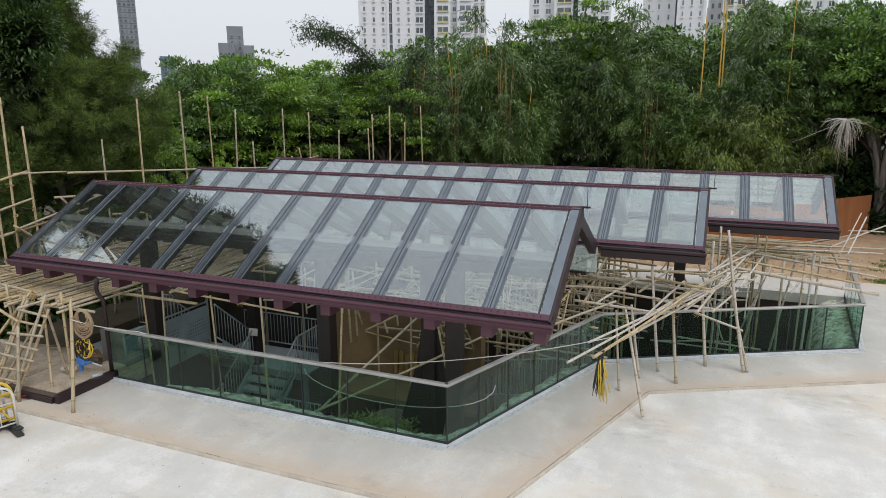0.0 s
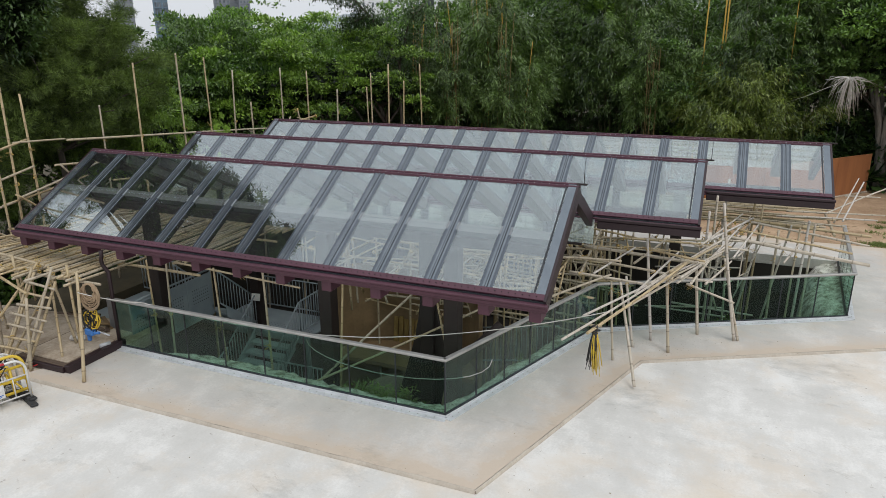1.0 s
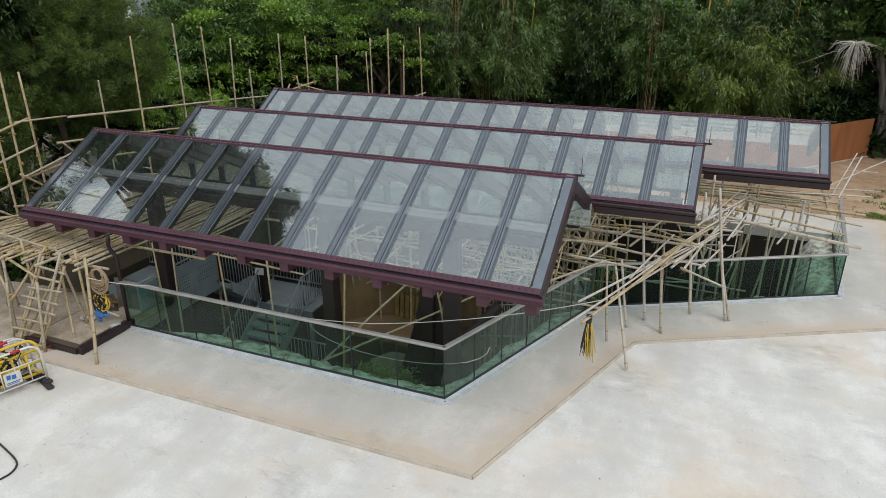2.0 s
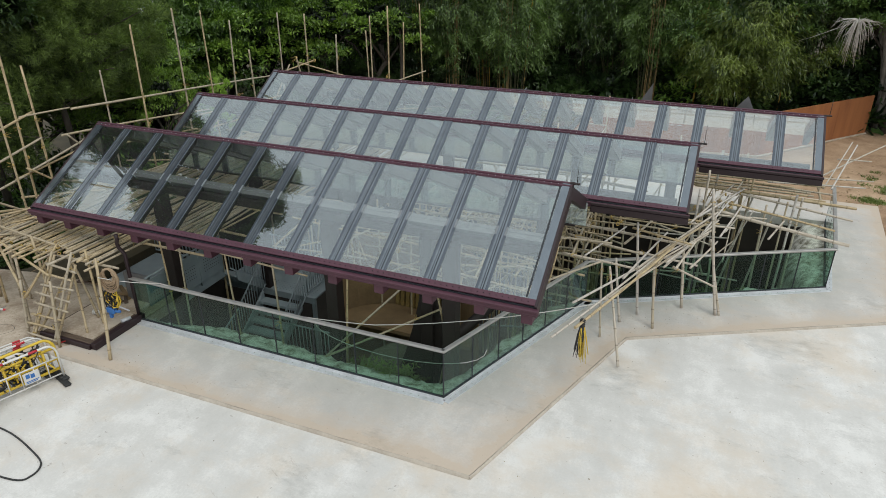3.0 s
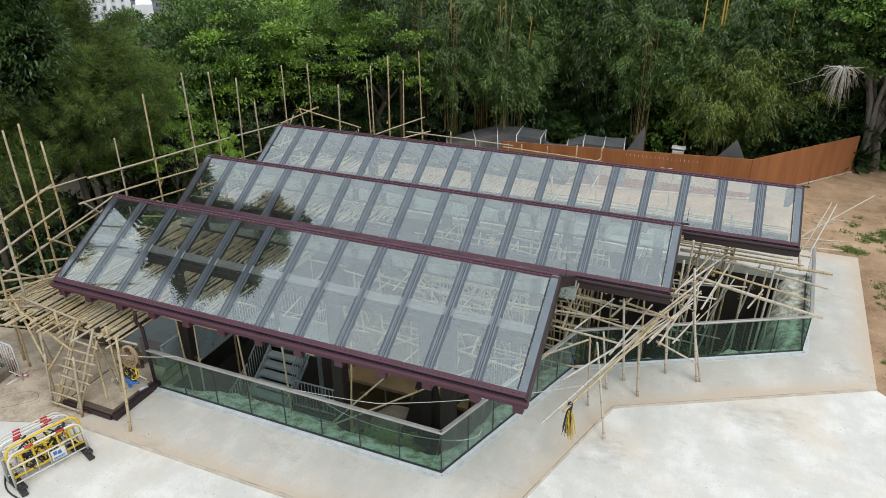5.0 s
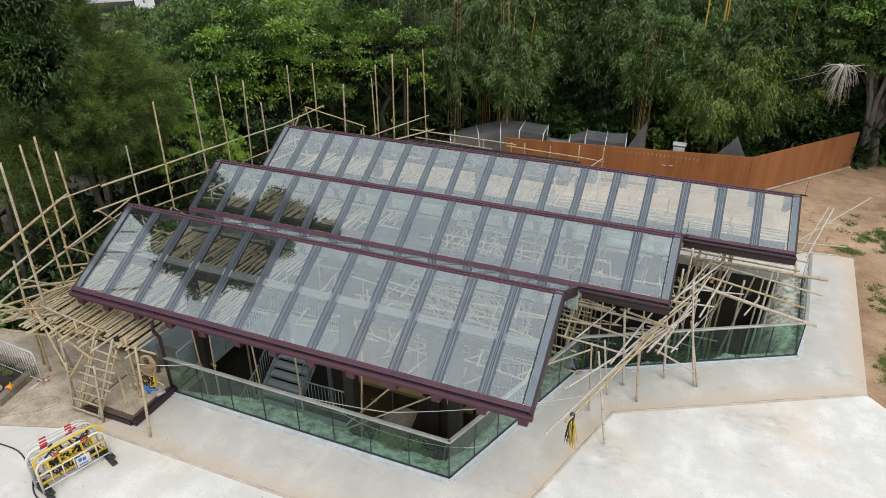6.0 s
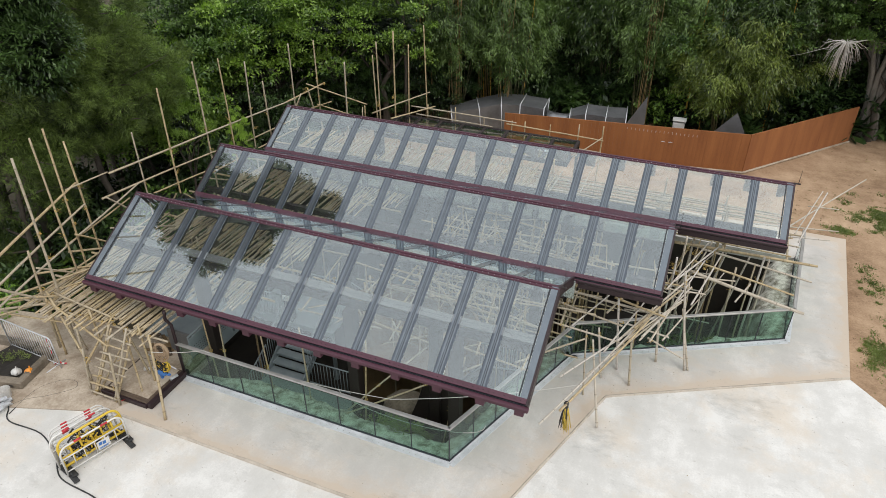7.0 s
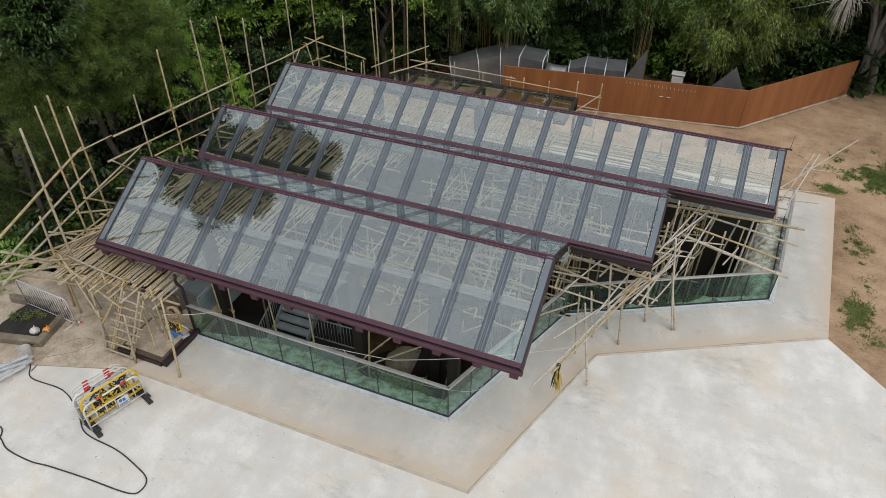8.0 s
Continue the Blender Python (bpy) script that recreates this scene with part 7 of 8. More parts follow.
# golden canes standing clear of the leaves
for px, d, top in ((1243, 32.5, 9.9), (1276, 32.3, 11.5), (1281, 32.6, 11.8), (1400, 34, 11.0), (730, 33, 8.2), (738, 33.2, 8.0), (855, 33.4, 9.6), (868, 33, 10.4), (893, 33, 9.0), (899, 33, 9.4), (812, 34, 8.8), (630 + 300, 32, 6.6)):
    x, y = heading(px, d)
    bm = bmesh.new()
    lean = g.uniform(-0.5, 0.3) if px < 1000 else g.uniform(-0.1, 0.1)
    pts, rs = [], []
    n = 22
    for i in range(n):
        u = i / (n - 1)
        pts.append((lean * u * u * 1.5, 0.2 * u * u, top * u))
        rs.append((0.042 if px > 1000 and px < 1300 else 0.026) * (1 - 0.45 * u) * (1.12 if i % 2 else 1.0))
    tube(bm, pts, rs, 6)
    o = part("golden_cane", bm, YELLOW_CANE)
    o.location = (x, y, -0.2)
    tagged(o, "tall golden bamboo cane standing clear of the leaves", "bamboo", "golden canes")


# thin tan culms leaning out of the bamboo
r = random.Random(33)
bm = bmesh.new()
for k in range(9):
    lean = r.uniform(-0.7, 0.5)
    h = r.uniform(0.82, 1.0)
    x0, y0 = r.uniform(-0.4, 0.4), r.uniform(-0.3, 0.3)
    pts = [(x0 + lean * (i / 11) ** 2, y0, 8.6 * h * i / 11) for i in range(12)]
    tube(bm, pts, [0.022 - 0.0012 * i for i in range(12)], 5)
tan_culms = bpy.data.meshes.new("culm_clump")
bm.to_mesh(tan_culms)
bm.free()
tan_culms.materials.append(TAN_CULM)
for k, (px, d, s) in enumerate(((800, 31.4, 0.92), (851, 33.0, 1.0), (893, 31.0, 0.92), (748, 32.0, 0.9), (1160, 31.8, 0.8))):
    o = part("culm_clump", tan_culms, None)
    x, y = heading(px, d)
    o.location, o.scale, o.rotation_euler = (x, y, -0.3), (s, s, s), (0, 0, k * 1.1)
    tagged(o, "thin tan bamboo culms standing in a loose clump", "bamboo", "tan culms", kind="stuff")


def casuarina(x, y, height, seed, label, crown, reach, limbs=48, dense=8, sprays=3600, lean=(0.5, 0.0)):
    """A casuarina: leaning trunk, long limbs in a domed crown from the height crown upward, tufts of fine needles, and
    limbs left out where the roofs mirror open sky.
    """
    r = np.random.default_rng(seed)
    z0 = terrain(x, y)
    ob = thing("casuarina_tree", label, "tree", "casuarinas beside the pavilion", at=(x, y, z0))
    bm = bmesh.new()
    trunk = [Vector((lean[0] * (k / 9) ** 0.7 + 0.1 * r.normal(), lean[1] * (k / 9) ** 0.7 + 0.1 * r.normal(), height * 0.95 * k / 9)) for k in range(10)]
    trunk[0] = Vector((0, 0, -0.3))
    tube(bm, trunk, [0.05 * reach * (1 - 0.09 * k) for k in range(10)], 9)
    pads = []
    for k in range(limbs):
        u = crown + (0.97 - crown) * r.uniform(0, 1)
        i = min(int(u * 9 / 0.95), 8)
        s = trunk[i].lerp(trunk[i + 1], u * 9 / 0.95 - i) if u < 0.95 else trunk[9]
        v = (u - crown) / (1 - crown)
        a = r.uniform(0, 6.28)
        ln = reach * math.sqrt(max(0.06, 1 - (1.9 * v - 0.75) ** 2 if v > 0.4 else 1.0)) * r.uniform(0.55, 1.05)
        e = s + Vector((math.cos(a) * ln, math.sin(a) * ln, r.uniform(-0.2, 2.0)))
        # skip limbs that would block the sky mirrored in the roof glass
        deep, side = e.z + z0 + 1.26 * (e.x + x + 14.2), e.y + y
        if side > 3.9 and 7.3 < deep < 10.6 or side > 4.9 and deep > 7.3 or side < 2.2 and 6.4 < deep < 8.9:
            continue
        m = s.lerp(e, 0.5) + Vector((0, 0, 0.25))
        tube(bm, [s, m, e], [0.055, 0.035, 0.012], 5)
        for q in range(dense):
            c = s.lerp(e, r.uniform(0.35, 1.05))
            pads.append((c.x + r.normal() * 0.3, c.y + r.normal() * 0.3, c.z + r.normal() * 0.25, r.uniform(0.42, 0.78)))
    part("trunk", bm, BARK, ob)
    pads = np.array(pads)
    which = r.integers(0, len(pads), sprays)
    u = r.normal(0, 1, (sprays, 3)) + [0, 0, 0.35]
    u /= np.linalg.norm(u, axis=1, keepdims=True)
    root = pads[which, :3] + u * pads[which, 3:4] * r.uniform(0.3, 0.85, (sprays, 1)) * [1, 1, 0.7]
    n = sprays * 42
    c = np.repeat(root, 42, 0) + r.normal(0, 0.075, (n, 3))
    d = np.repeat(u, 42, 0) * 0.9 + r.normal(0, 0.5, (n, 3)) + [0, 0, -0.1]
    d /= np.linalg.norm(d, axis=1, keepdims=True)
    s = np.cross(d, r.normal(0, 1, (n, 3)))
    s /= np.linalg.norm(s, axis=1, keepdims=True) + 1e-9
    s *= 0.009
    v = np.stack([c - s, c + s, c + d * r.uniform(0.09, 0.19, (n, 1))], 1).reshape(-1, 3)
    part("needles", arrays("needles", v.tolist(), np.arange(n * 3).reshape(-1, 3).tolist(), [NEEDLE]), None, ob)


casuarina(-14.9, 5.7, 12.0, 71, "tall casuarina with soft rounded tufts of needles", 0.4, 2.95, 150, 7, 11200, (-0.9, -0.4))


def reflection_tree():
    """A high tree added for its dark reflection in the roof glass: bare leaning trunk, forking limbs, and separate
    dense heads of small leaves.
    """
    r = random.Random(8)
    ob = thing("tree", "added bare-stemmed tree with separate dark heads, shaped for its reflection in the roofs", "tree", at=(-18.2, 4.6, -3.2))
    fork = Vector((3.2, -2.4, 11.0))
    bm = bmesh.new()
    tube(bm, [(0, 0, 0), (0.8, -0.5, 4), (2.2, -1.6, 8), fork], [0.15, 0.13, 0.11, 0.1], 9)
    lobes = []
    for k in range(58):
        y, z = (r.uniform(-2.5, 2.4), r.uniform(0, 8.6)) if k < 48 else (r.uniform(1.0, 2.1), r.uniform(-2.6, 0.3))
        if k < 48 and ((y - 0.05 - 0.1 * (z - 3.8)) / 2.4) ** 2 + ((z - 3.8) / 4.9) ** 2 > 1:
            continue
        tip = Vector((4.0 + r.uniform(-0.9, 0.9), -3.0 + y, 12.0 + z))
        mid = fork.lerp(tip, 0.55) + Vector((r.uniform(-0.3, 0.3), r.uniform(-0.3, 0.3), 0.3))
        tube(bm, [fork, mid, tip], [0.08, 0.05, 0.02], 5)
        lobes.append((*tip, r.uniform(0.55, 1.0)))
    part("trunk", bm, BARK, ob)
    part("crown", mound("crown", [LEAF_SHADE_DARK, LEAF_INNER_SHADE], lobes, 6600, 12, 0.17, 0.052, 0.15, 72, 0.7, 0.12, 0.85, None, 0.1), None, ob)


# extra tree, placed so that the glass roofs mirror its crown
reflection_tree()
casuarina(-21.0, 5.2, 11.0, 73, "soft-needled casuarina behind the scaffold wall", 0.3, 3.6, 36, 8, 2700)
casuarina(-16.4, 2.6, 10.6, 74, "young casuarina beside the scaffold wall", 0.3, 2.7, 40, 8, 3200)

plant_tree(*heading(1000, 40), 10.4, 3, 1.0, 1.0, "dense round-crowned green tree above the bamboo")
plant_tree(*heading(1545, 38), 10.3, 2, 2.0, 1.1)
for px, dist, height, kind, turn in ((480, 32.6, 6.9, 3, 0.4), (575, 31.8, 7.0, 3, 2.2), (668, 30.6, 7.0, 3, 4.0)):
    plant_tree(*heading(px, dist), height, kind, turn, 1.0, "tree with fresh green leaves close behind the scaffold")


def overhang():
    """A tree whose long limb reaches over the gap in the skyline, with feathery hanging leaves."""
    r = np.random.default_rng(77)
    x, y = heading(706, 30.5)
    side = Vector((-math.cos(radians(22)), -math.sin(radians(22)), 0))
    ob = thing("feathery_tree", "tree with a long limb of feathery hanging leaves", "tree", at=(x, y, -0.2))
    bm = bmesh.new()
    tube(bm, [(0, 0, 0), (0.1, 0, 3), (0, 0.1, 5.6), side * 0.6 + Vector((0, 0, 7.0))], [0.08, 0.07, 0.06, 0.05], 7)
    tufts = []
    limbs = [[side * 0.6 + Vector((0, 0, 7.0)), side * 1.8 + Vector((0, 0, 8.3)), side * 3.0 + Vector((0, 0, 9.0)), side * 4.1 + Vector((0, 0, 9.1))],
             [side * 0.6 + Vector((0, 0, 7.0)), side * 1.3 + Vector((0, 0, 7.7)), side * 2.2 + Vector((0, 0, 7.3))],
             [Vector((0, 0.1, 5.6)), side * -0.5 + Vector((0, 0, 7.4)), side * -1.2 + Vector((0, 0, 8.2))]]
    for limb in limbs:
        tube(bm, limb, [0.06 - 0.012 * k for k in range(len(limb))], 5)
        for a, b in zip(limb, limb[1:]):
            for k in range(30):
                p = a.lerp(b, r.uniform(0, 1.1))
                tufts.append((p.x + r.normal() * 0.3, p.y + r.normal() * 0.3, p.z + r.normal() * 0.22 - 0.1))
    part("trunk", bm, BARK, ob)
    v, f = leaves(tufts, 42, 0.19, 0.2, 0.05, 0.7, r, 0.8)
    part("crown", arrays("crown", v.tolist(), f.tolist(), [LEAF_SHADE_DARK]), None, ob)


overhang()

# right-hand tree with pale trunks and a withered frond
for k, (x, y, s) in enumerate(((8.2, 26.0, 1.5), (9.2, 27.0, 1.7), (10.2, 27.8, 1.9), (13.6, 27.4, 1.5), (14.4, 26.4, 1.3), (12.2, 28.8, 2.2), (9.2, 28.6, 2.2), (15.0, 28.4, 2.0))):
    plant_shrub(x, y, -0.25, s, (1, 3)[k % 2], "broad-leaved shrub in shade-dark colour at the end of the steel wall")
fig = thing("fig_tree", "old tree with pale twisted trunks at the end of the wall", "tree", at=(11.35, 25.7, -0.3))
bm = bmesh.new()
r = random.Random(9)
for k in range(7):
    a = k * 0.9
    tube(bm, [(0.35 * math.cos(a), 0.35 * math.sin(a), 0), (0.22 * math.cos(a + 0.5) - 0.2, 0.25 * math.sin(a + 0.5), 1.6), (0.3 * math.cos(a + 1) - 0.4, 0.3 * math.sin(a + 1), 3.2), (1.1 * math.cos(a + 1) - 0.3, 1.1 * math.sin(a + 1), 5.2)], [0.24, 0.15, 0.12, 0.07], 7)
part("trunk", bm, PALE_BARK, fig)
cm = mound("crown", [LEAF, LEAF_INNER_SHADE], crown_lobes(3.0, 34, 90), 1000, 8, 0.24, 0.10, 0.3, 90, 0.3, 0.14, 0.65, [(0, 0, 0, 2.6)])
o = part("crown", cm, None, fig)
o.location = (-0.3, 0, 7.2)
bm = bmesh.new()
for k in range(80):
    a, b = r.uniform(0, 6.28), r.uniform(0.15, 0.85)
    pts = [(0, 0, 0)]
    for i in range(1, 5):
        u = i / 4
        pts.append((math.cos(a) * b * u * 0.8, math.sin(a) * b * u * 0.5, 0.35 * u * b - 1.35 * u * u * (1.15 - b) * r.uniform(0.6, 1.1)))
    tube(bm, pts, [0.011, 0.01, 0.008, 0.006, 0.004], 3)
o = part("withered_frond", bm, DEAD_WOOD)
o.location, o.scale = (8.75, 22.3, 4.9), (1.4, 1.4, 1.5)
tagged(o, "pale withered spray of aerial roots hanging from a branch", "dead branch", kind="stuff")
bm = bmesh.new()
tube(bm, [(8.75, 22.3, 4.9), (9.8, 24.0, 4.7), (11.0, 25.9, 4.2)], [0.014, 0.024, 0.04], 6)
tube(bm, [(8.75, 22.3, 4.9), (7.3, 23.0, 4.1), (5.6, 23.6, 3.4)], [0.009, 0.008, 0.006], 5)
tagged(part("dead_limb", bm, DEAD_WOOD), "thin dead limb reaching out over the wall", "branch")


# grass
def grass_patch(name, x, y, rx, ry, count, h, label, seed):
    """Short blades in uneven tufts that thin out towards the edge."""
    r = np.random.default_rng(seed)
    tufts = max(12, count // 55)
    a, d = r.uniform(0, 6.28, tufts), np.abs(r.normal(0, 0.5, tufts))
    w = r.choice(tufts, count)
    sig = r.uniform(0.03, 0.16, tufts)[w]
    px, py = x + (np.cos(a) * d * rx)[w] + r.normal(0, 1, count) * sig, y + (np.sin(a) * d * ry)[w] + r.normal(0, 1, count) * sig
    ok = np.array([not inside(u, v, EDGE + RIM[5:]) and not inside(u, v, EDGE) for u, v in zip(px, py)])
    px, py = px[ok], py[ok]
    count = len(px)
    z = np.array([terrain(u, v) for u, v in zip(px, py)])
    t = r.normal(0, 0.7, (count, 2))
    L = h * r.uniform(0.4, 1.2, count)
    s = r.normal(0, 1, (count, 2)) * 0.012
    p = np.stack([px, py, z], 1)
    v = np.stack([p + np.c_[s, np.zeros(count)], p - np.c_[s, np.zeros(count)], p + np.c_[t * L[:, None], L]], 1).reshape(-1, 3)
    f = np.arange(count * 3).reshape(-1, 3)
    ob = part(name, arrays(name, v.tolist(), f.tolist(), [GRASS]), None)
    tagged(ob, label, "grass", kind="stuff")


grass_patch("grass_patch", 11.7, 16.7, 1.7, 1.3, 24000, 0.08, "patch of short olive grass on bare earth", 1)
grass_patch("grass_patch", 9.8, 8.2, 0.75, 1.5, 4200, 0.05, "thin weedy grass beside the apron", 2)
grass_patch("grass_patch", 9.5, 15.3, 0.8, 0.35, 1500, 0.06, "thin weedy grass at the apron's corner", 3)
grass_patch("grass_patch", 10.0, 12.0, 0.5, 2.6, 1300, 0.05, "sparse weeds along the apron", 4)
grass_patch("grass_patch", 11.2, 7.4, 1.2, 1.0, 900, 0.05, "sparse weeds on the bare earth", 5)


# litter and pebbles on the bare earth
r = np.random.default_rng(44)
n = 5200
px, py = r.uniform(8.6, 22, n), r.uniform(-4, 27, n)
px[:1600], py[:1600] = r.uniform(-6, 10, 1600), r.uniform(14.6, 18.6, 1600)
ok = np.array([not inside(u, v, EDGE) and (u - 8.9) * 24.2 > -(v - 6.6) * 22.1 - 0.0 for u, v in zip(px, py)])
px, py = px[ok], py[ok]
n = len(px)
z = np.array([terrain(u, v) for u, v in zip(px, py)])
c = np.stack([px, py, z + 0.012], 1)
d = r.normal(0, 1, (n, 3)) * [1, 1, 0.25]
e = r.normal(0, 1, (n, 3)) * [1, 1, 0.25]
k = r.uniform(0.012, 0.045, (n, 1))
v = np.stack([c - d * k, c + e * k * 0.6, c + d * k, c - e * k * 0.6], 1).reshape(-1, 3)
tagged(part("ground_litter", arrays("ground_litter", v.tolist(), np.arange(n * 4).reshape(-1, 4).tolist(), [DRY_LEAF]), None), "scattered dry leaves and chips on the bare earth", "litter", kind="stuff")


def weed(x, y, z, s, seed):
    r = np.random.default_rng(seed)
    v, f = leaves(r.normal(0, 0.12, (10, 3)) * [1.6, 0.8, 0.5], 26, 0.08, 0.13, 0.03, -0.4, r, 0.7)
    ob = part("weed", arrays("weed", (v * s).tolist(), f.tolist(), [GRASS]), None)
    ob.location = (x, y, z)
    tagged(ob, "tuft of green weeds growing on the sand bank", "weed", "weeds on the bank")


for k, (x, y, s) in enumerate(((-1.9, 0.75, 1.6), (-1.55, 0.9, 1.5), (-2.25, 0.7, 1.3), (-1.1, 0.85, 1.0), (4.2, 6.6, 1.3), (4.7, 6.95, 1.3), (5.4, 7.3, 1.1), (-12.5, -1.35, 0.7), (-12.2, -1.15, 0.6), (-12.8, -1.5, 0.8), (0.7, 3.2, 1.0))):
    weed(x, y, -0.38 if y > -1 else 0.12, s * 0.75, 100 + k)

# ---- far buildings ----
def tower(px0, px1, dist, base, top, cols, wall, label, floor=2.85, window=(0.5, 0.5), yellow=False, start=None):
    """A housing block set square to the plaza, with its rows of windows."""
    k = 0.976 if dist > 115 else 1.034
    x0, y0 = heading(784 + (px0 - 784) * k, dist)
    x1, y1 = heading(784 + (px1 - 784) * k, dist)
    d = Vector((x1 - x0, y1 - y0, 0))
    w = d.length
    ob = thing("apartment_tower", label, "building", "towers beyond the trees", at=(x0, y0, base))
    ob.rotation_euler = (0, 0, math.atan2(d.y, d.x))
    bm = bmesh.new()
    box(bm, (0, 0, 0), (w, 14, top - base))
    part("wall", bm, wall, ob)
    cw = w / cols
    bm = bmesh.new()
    box(bm, (0, -0.12, 0), (cw * window[0], 0.1, floor * window[1]))
    me = bpy.data.meshes.new("window")
    bm.to_mesh(me)
    bm.free()
    me.materials.append(WINDOW_DARK)
    bm = bmesh.new()
    box(bm, (-0.15, -0.35, -0.45), (cw * window[0] + 0.15, 0.0, -0.05))
    box(bm, (cw * window[0] * 0.46, -0.2, 0), (cw * window[0] * 0.54, 0.0, floor * window[1]))
    sill = bpy.data.meshes.new("sill")
    bm.to_mesh(sill)
    bm.free()
    sill.materials.append(TOWER_YELLOW if yellow else wall)
    z = (start if start is not None else base + 1)
    while z + floor < top - 0.8:
        for c in range(cols):
            at = (cw * (c + 0.5 - window[0] / 2), 0, z - base)
            o = part("window", me, None, ob)
            o.location = at
            part("sill", sill, None, o)
        z += floor
    # shadow recesses between the bays
    for c in range(0, cols + 1, 3):
        bm = bmesh.new()
        box(bm, (cw * c - 0.35, -0.5, 0), (cw * c + 0.35, 0.05, top - base))
        part("pier", bm, wall, ob)
    return ob


D = 195.0
tower(636, 686, D, -8, 62, 3, TOWER_WHITE, "white high-rise housing block with narrow windows", window=(0.2, 0.42), start=8)
tower(686, 696, D + 1, -8, 66, 1, TOWER_WHITE, "white high-rise stair core with a dark window strip", window=(0.7, 0.82), start=8)
tower(696, 732, D, -8, 66, 2, TOWER_WHITE, "white high-rise housing block with narrow windows", window=(0.18, 0.42), start=8)
tower(733, 752, D + 1, -8, 64, 1, TOWER_WHITE, "white high-rise wing with broad windows", window=(0.62, 0.5), start=8)
tower(753, 770, D + 8, -8, 64, 2, TOWER_GREY, "grey recessed bay of a housing block", window=(0.5, 0.7), start=8)
tower(771, 797, D - 2, -8, 64, 1, TOWER_WHITE, "white high-rise housing block with cream balcony panels", window=(0.7, 0.45), yellow=True, start=8)
tower(797, 812, D, -8, 64, 1, TOWER_WHITE, "slim white wing of a housing block", window=(0.35, 0.4), start=8)
tower(812, 836, D - 2, -8, 64, 1, TOWER_WHITE, "white high-rise housing block with broad windows", window=(0.8, 0.45), start=8)
tower(838, 860, D + 2, -8, 64, 2, TOWER_WHITE, "white high-rise housing block with grey windows", window=(0.5, 0.6), start=8)
tower(940, 982, D + 8, -8, 64, 2, TOWER_WHITE, "white high-rise housing block with paired windows", window=(0.4, 0.45), start=8)
tower(984, 1016, D + 6, -8, 64, 1, TOWER_WHITE, "white high-rise housing block with cream balcony panels", window=(0.75, 0.45), yellow=True, start=8)
tower(1018, 1026, D + 12, -8, 64, 1, TOWER_GREY, "grey recessed bay of a housing block", window=(0.6, 0.7), start=8)
tower(1027, 1062, D + 4, -8, 64, 2, TOWER_WHITE, "white high-rise housing block with broad windows", window=(0.55, 0.45), start=8)
tower(1062, 1084, D + 4, -8, 64, 1, TOWER_WHITE, "white high-rise end bay with a broad window", window=(0.6, 0.45), start=8)
tower(1142, 1195, D + 6, -8, 66, 3, TOWER_WHITE, "white high-rise housing block with narrow windows", window=(0.16, 0.45), start=8)
tower(1196, 1203, D + 7, -8, 66, 1, TOWER_GREY, "grey stair core with a dark window strip", window=(0.6, 0.8), start=8)
tower(1203, 1250, D, -8, 66, 3, TOWER_WHITE, "white high-rise housing block with narrow windows", window=(0.16, 0.42), start=8)
tower(1258, 1282, D + 10, -8, 66, 2, TOWER_WHITE, "white high-rise wing with narrow windows", window=(0.35, 0.45), start=8)
tower(1284, 1345, D + 4, -8, 66, 3, TOWER_WHITE, "white high-rise housing block with broad windows", window=(0.6, 0.45), yellow=True, start=8)
tower(1400, 1485, D + 20, -8, 66, 4, TOWER_WHITE, "white high-rise housing block behind the trees", window=(0.4, 0.5), start=8)
tower(60, 128, 120, -8, 40, 3, TOWER_WHITE, "pale apartment block behind the casuarina", window=(0.75, 0.55), start=2)
tower(206, 238, 420, -8, 68, 4, TOWER_GREY, "grey tower with rounded top in the distance", window=(0.5, 0.45), start=30)
tower(274, 299, 330, -8, 26.5, 5, TOWER_BLUE, "blue-grey glass office tower", window=(0.8, 0.7), start=0)
tower(299, 321, 334, -8, 19, 4, TOWER_BLUE, "lower blue glass office block", window=(0.8, 0.7), start=0)
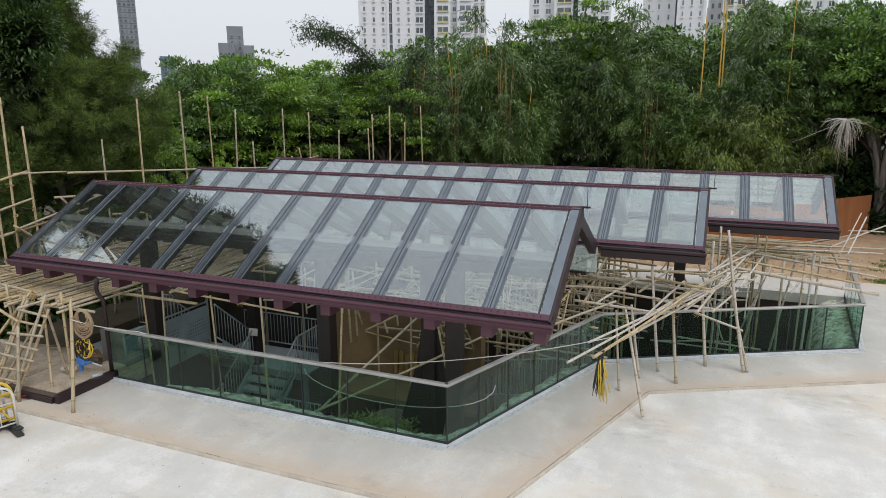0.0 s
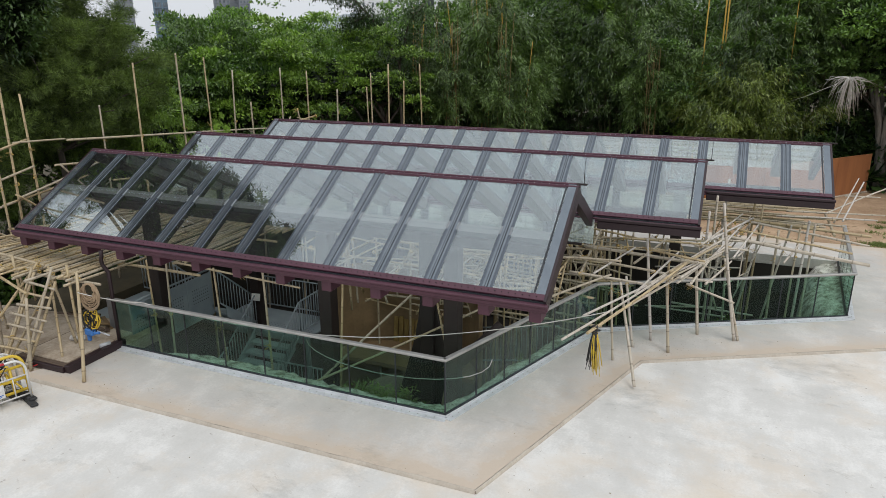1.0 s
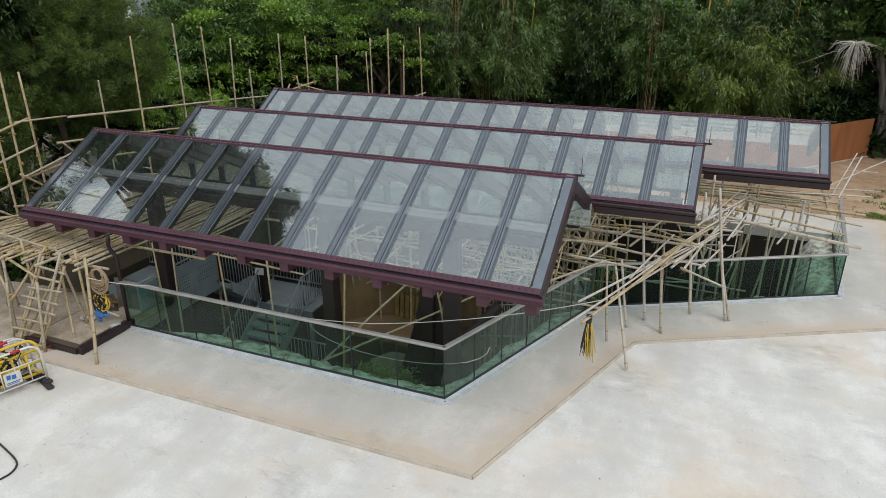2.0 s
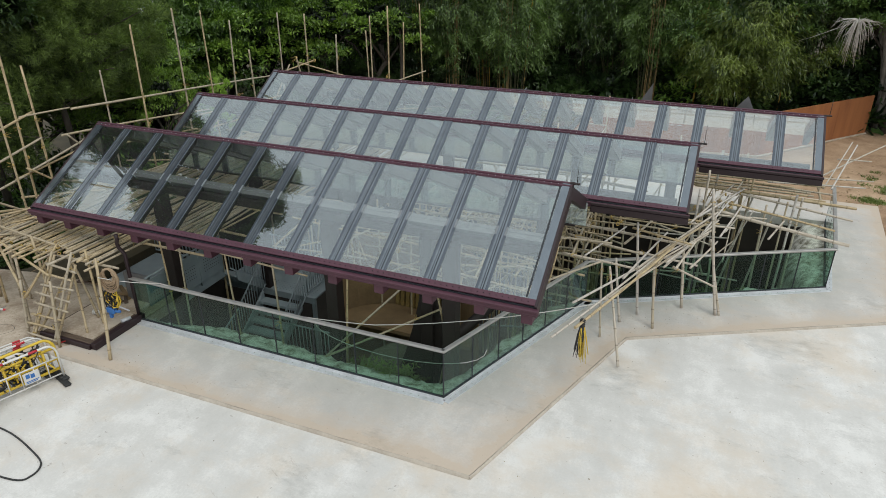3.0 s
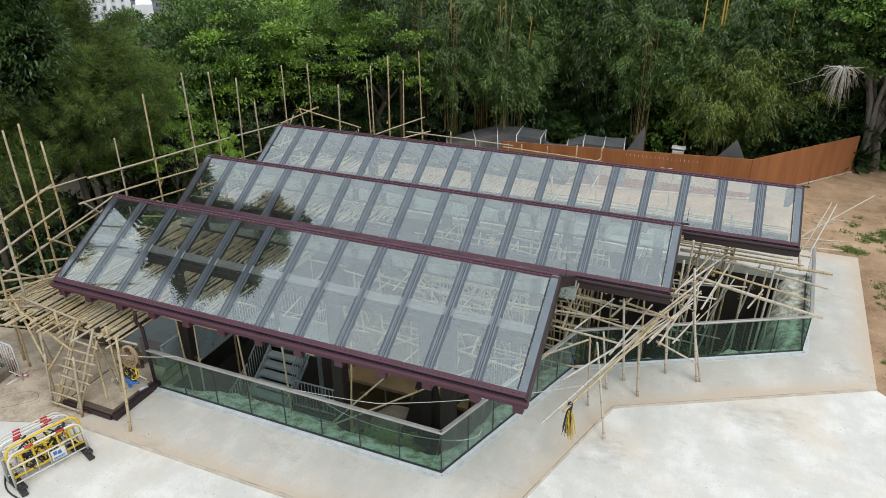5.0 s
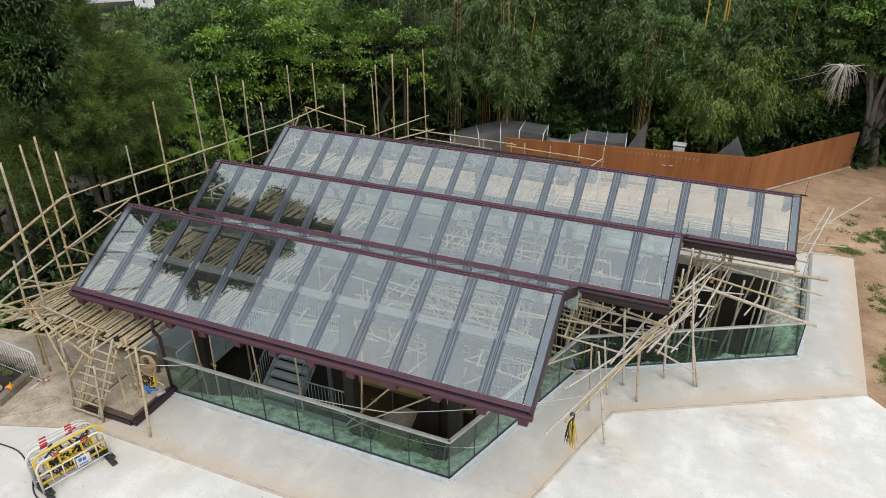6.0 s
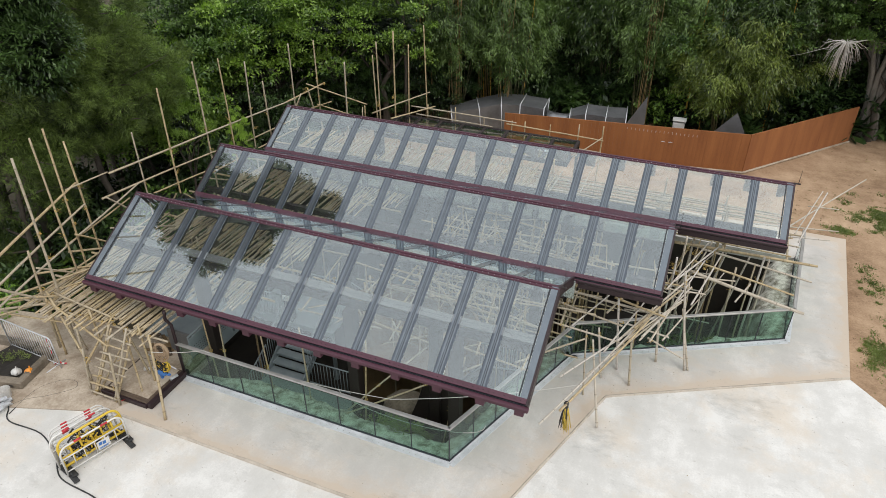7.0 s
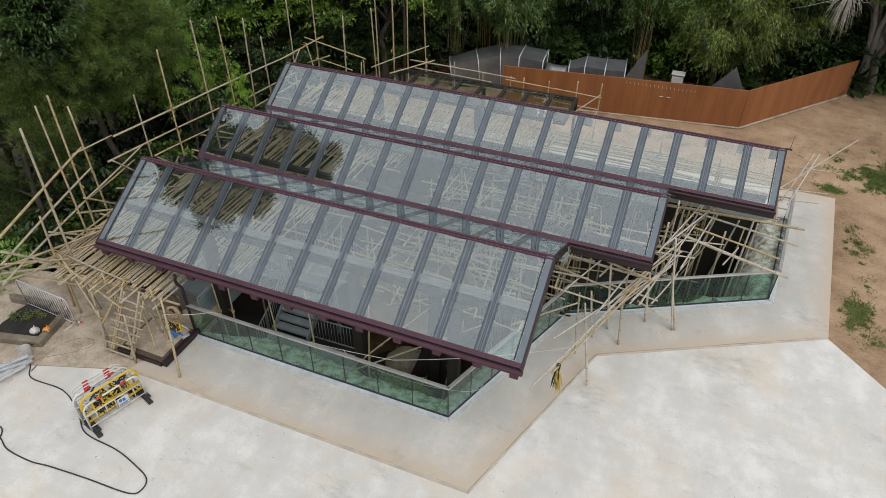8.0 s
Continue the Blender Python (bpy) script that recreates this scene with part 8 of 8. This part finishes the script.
tower(240, 276, 360, -8, 10, 8, TOWER_WHITE, "low white office block", window=(0.5, 0.5), start=-4)
tower(381, 409, 380, -8, 37, 4, TOWER_GREY, "plain dark grey office tower", window=(0.5, 0.4), start=8)
tower(398, 426, 384, -8, 46, 2, TOWER_GREY, "grey tower with a tall plant room", window=(0.25, 0.3), start=26)
tower(426, 443, 380, -8, 36, 3, TOWER_GREY, "dark grey tower with balconies", window=(0.5, 0.4), start=8)
tower(628, 645, 420, -8, 22, 2, TOWER_WHITE, "slim pale tower in the haze", window=(0.5, 0.4), start=4)
# low town seen through the gap beside the casuarina
tower(176, 262, 100, -1, 5.2, 16, TOWER_WHITE, "distant white low-rise block with rows of windows", floor=0.95, window=(0.5, 0.5), start=-0.6)
tower(258, 320, 112, -1, 5.4, 9, TOWER_GREY, "distant grey glazed block beyond the trees", floor=0.9, window=(0.6, 0.5), start=-0.6)
tower(270, 298, 92, -1, 1.6, 4, TOWER_WHITE, "small white building beyond the trees", floor=1.2, window=(0.4, 0.4), start=-0.4)
tower(120, 170, 96, -1, 4.4, 8, TOWER_WHITE, "distant white block half hidden by the casuarina", floor=0.95, window=(0.5, 0.5), start=-0.6)
# far hills, their base colour paled to stand in for aerial haze
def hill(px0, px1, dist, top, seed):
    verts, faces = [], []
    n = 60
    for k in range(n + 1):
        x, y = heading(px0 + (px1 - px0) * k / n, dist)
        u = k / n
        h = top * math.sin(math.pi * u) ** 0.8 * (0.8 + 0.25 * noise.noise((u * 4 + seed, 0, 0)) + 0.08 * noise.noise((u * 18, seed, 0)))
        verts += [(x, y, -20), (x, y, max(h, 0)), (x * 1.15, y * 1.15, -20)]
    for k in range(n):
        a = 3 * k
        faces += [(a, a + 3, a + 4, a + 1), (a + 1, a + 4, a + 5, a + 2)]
    tagged(part("backdrop_hill", arrays("backdrop_hill", verts, faces, [HAZED_HILL]), None), "wooded hill with the haze put into its pale blue colour", "hill", kind="structure")


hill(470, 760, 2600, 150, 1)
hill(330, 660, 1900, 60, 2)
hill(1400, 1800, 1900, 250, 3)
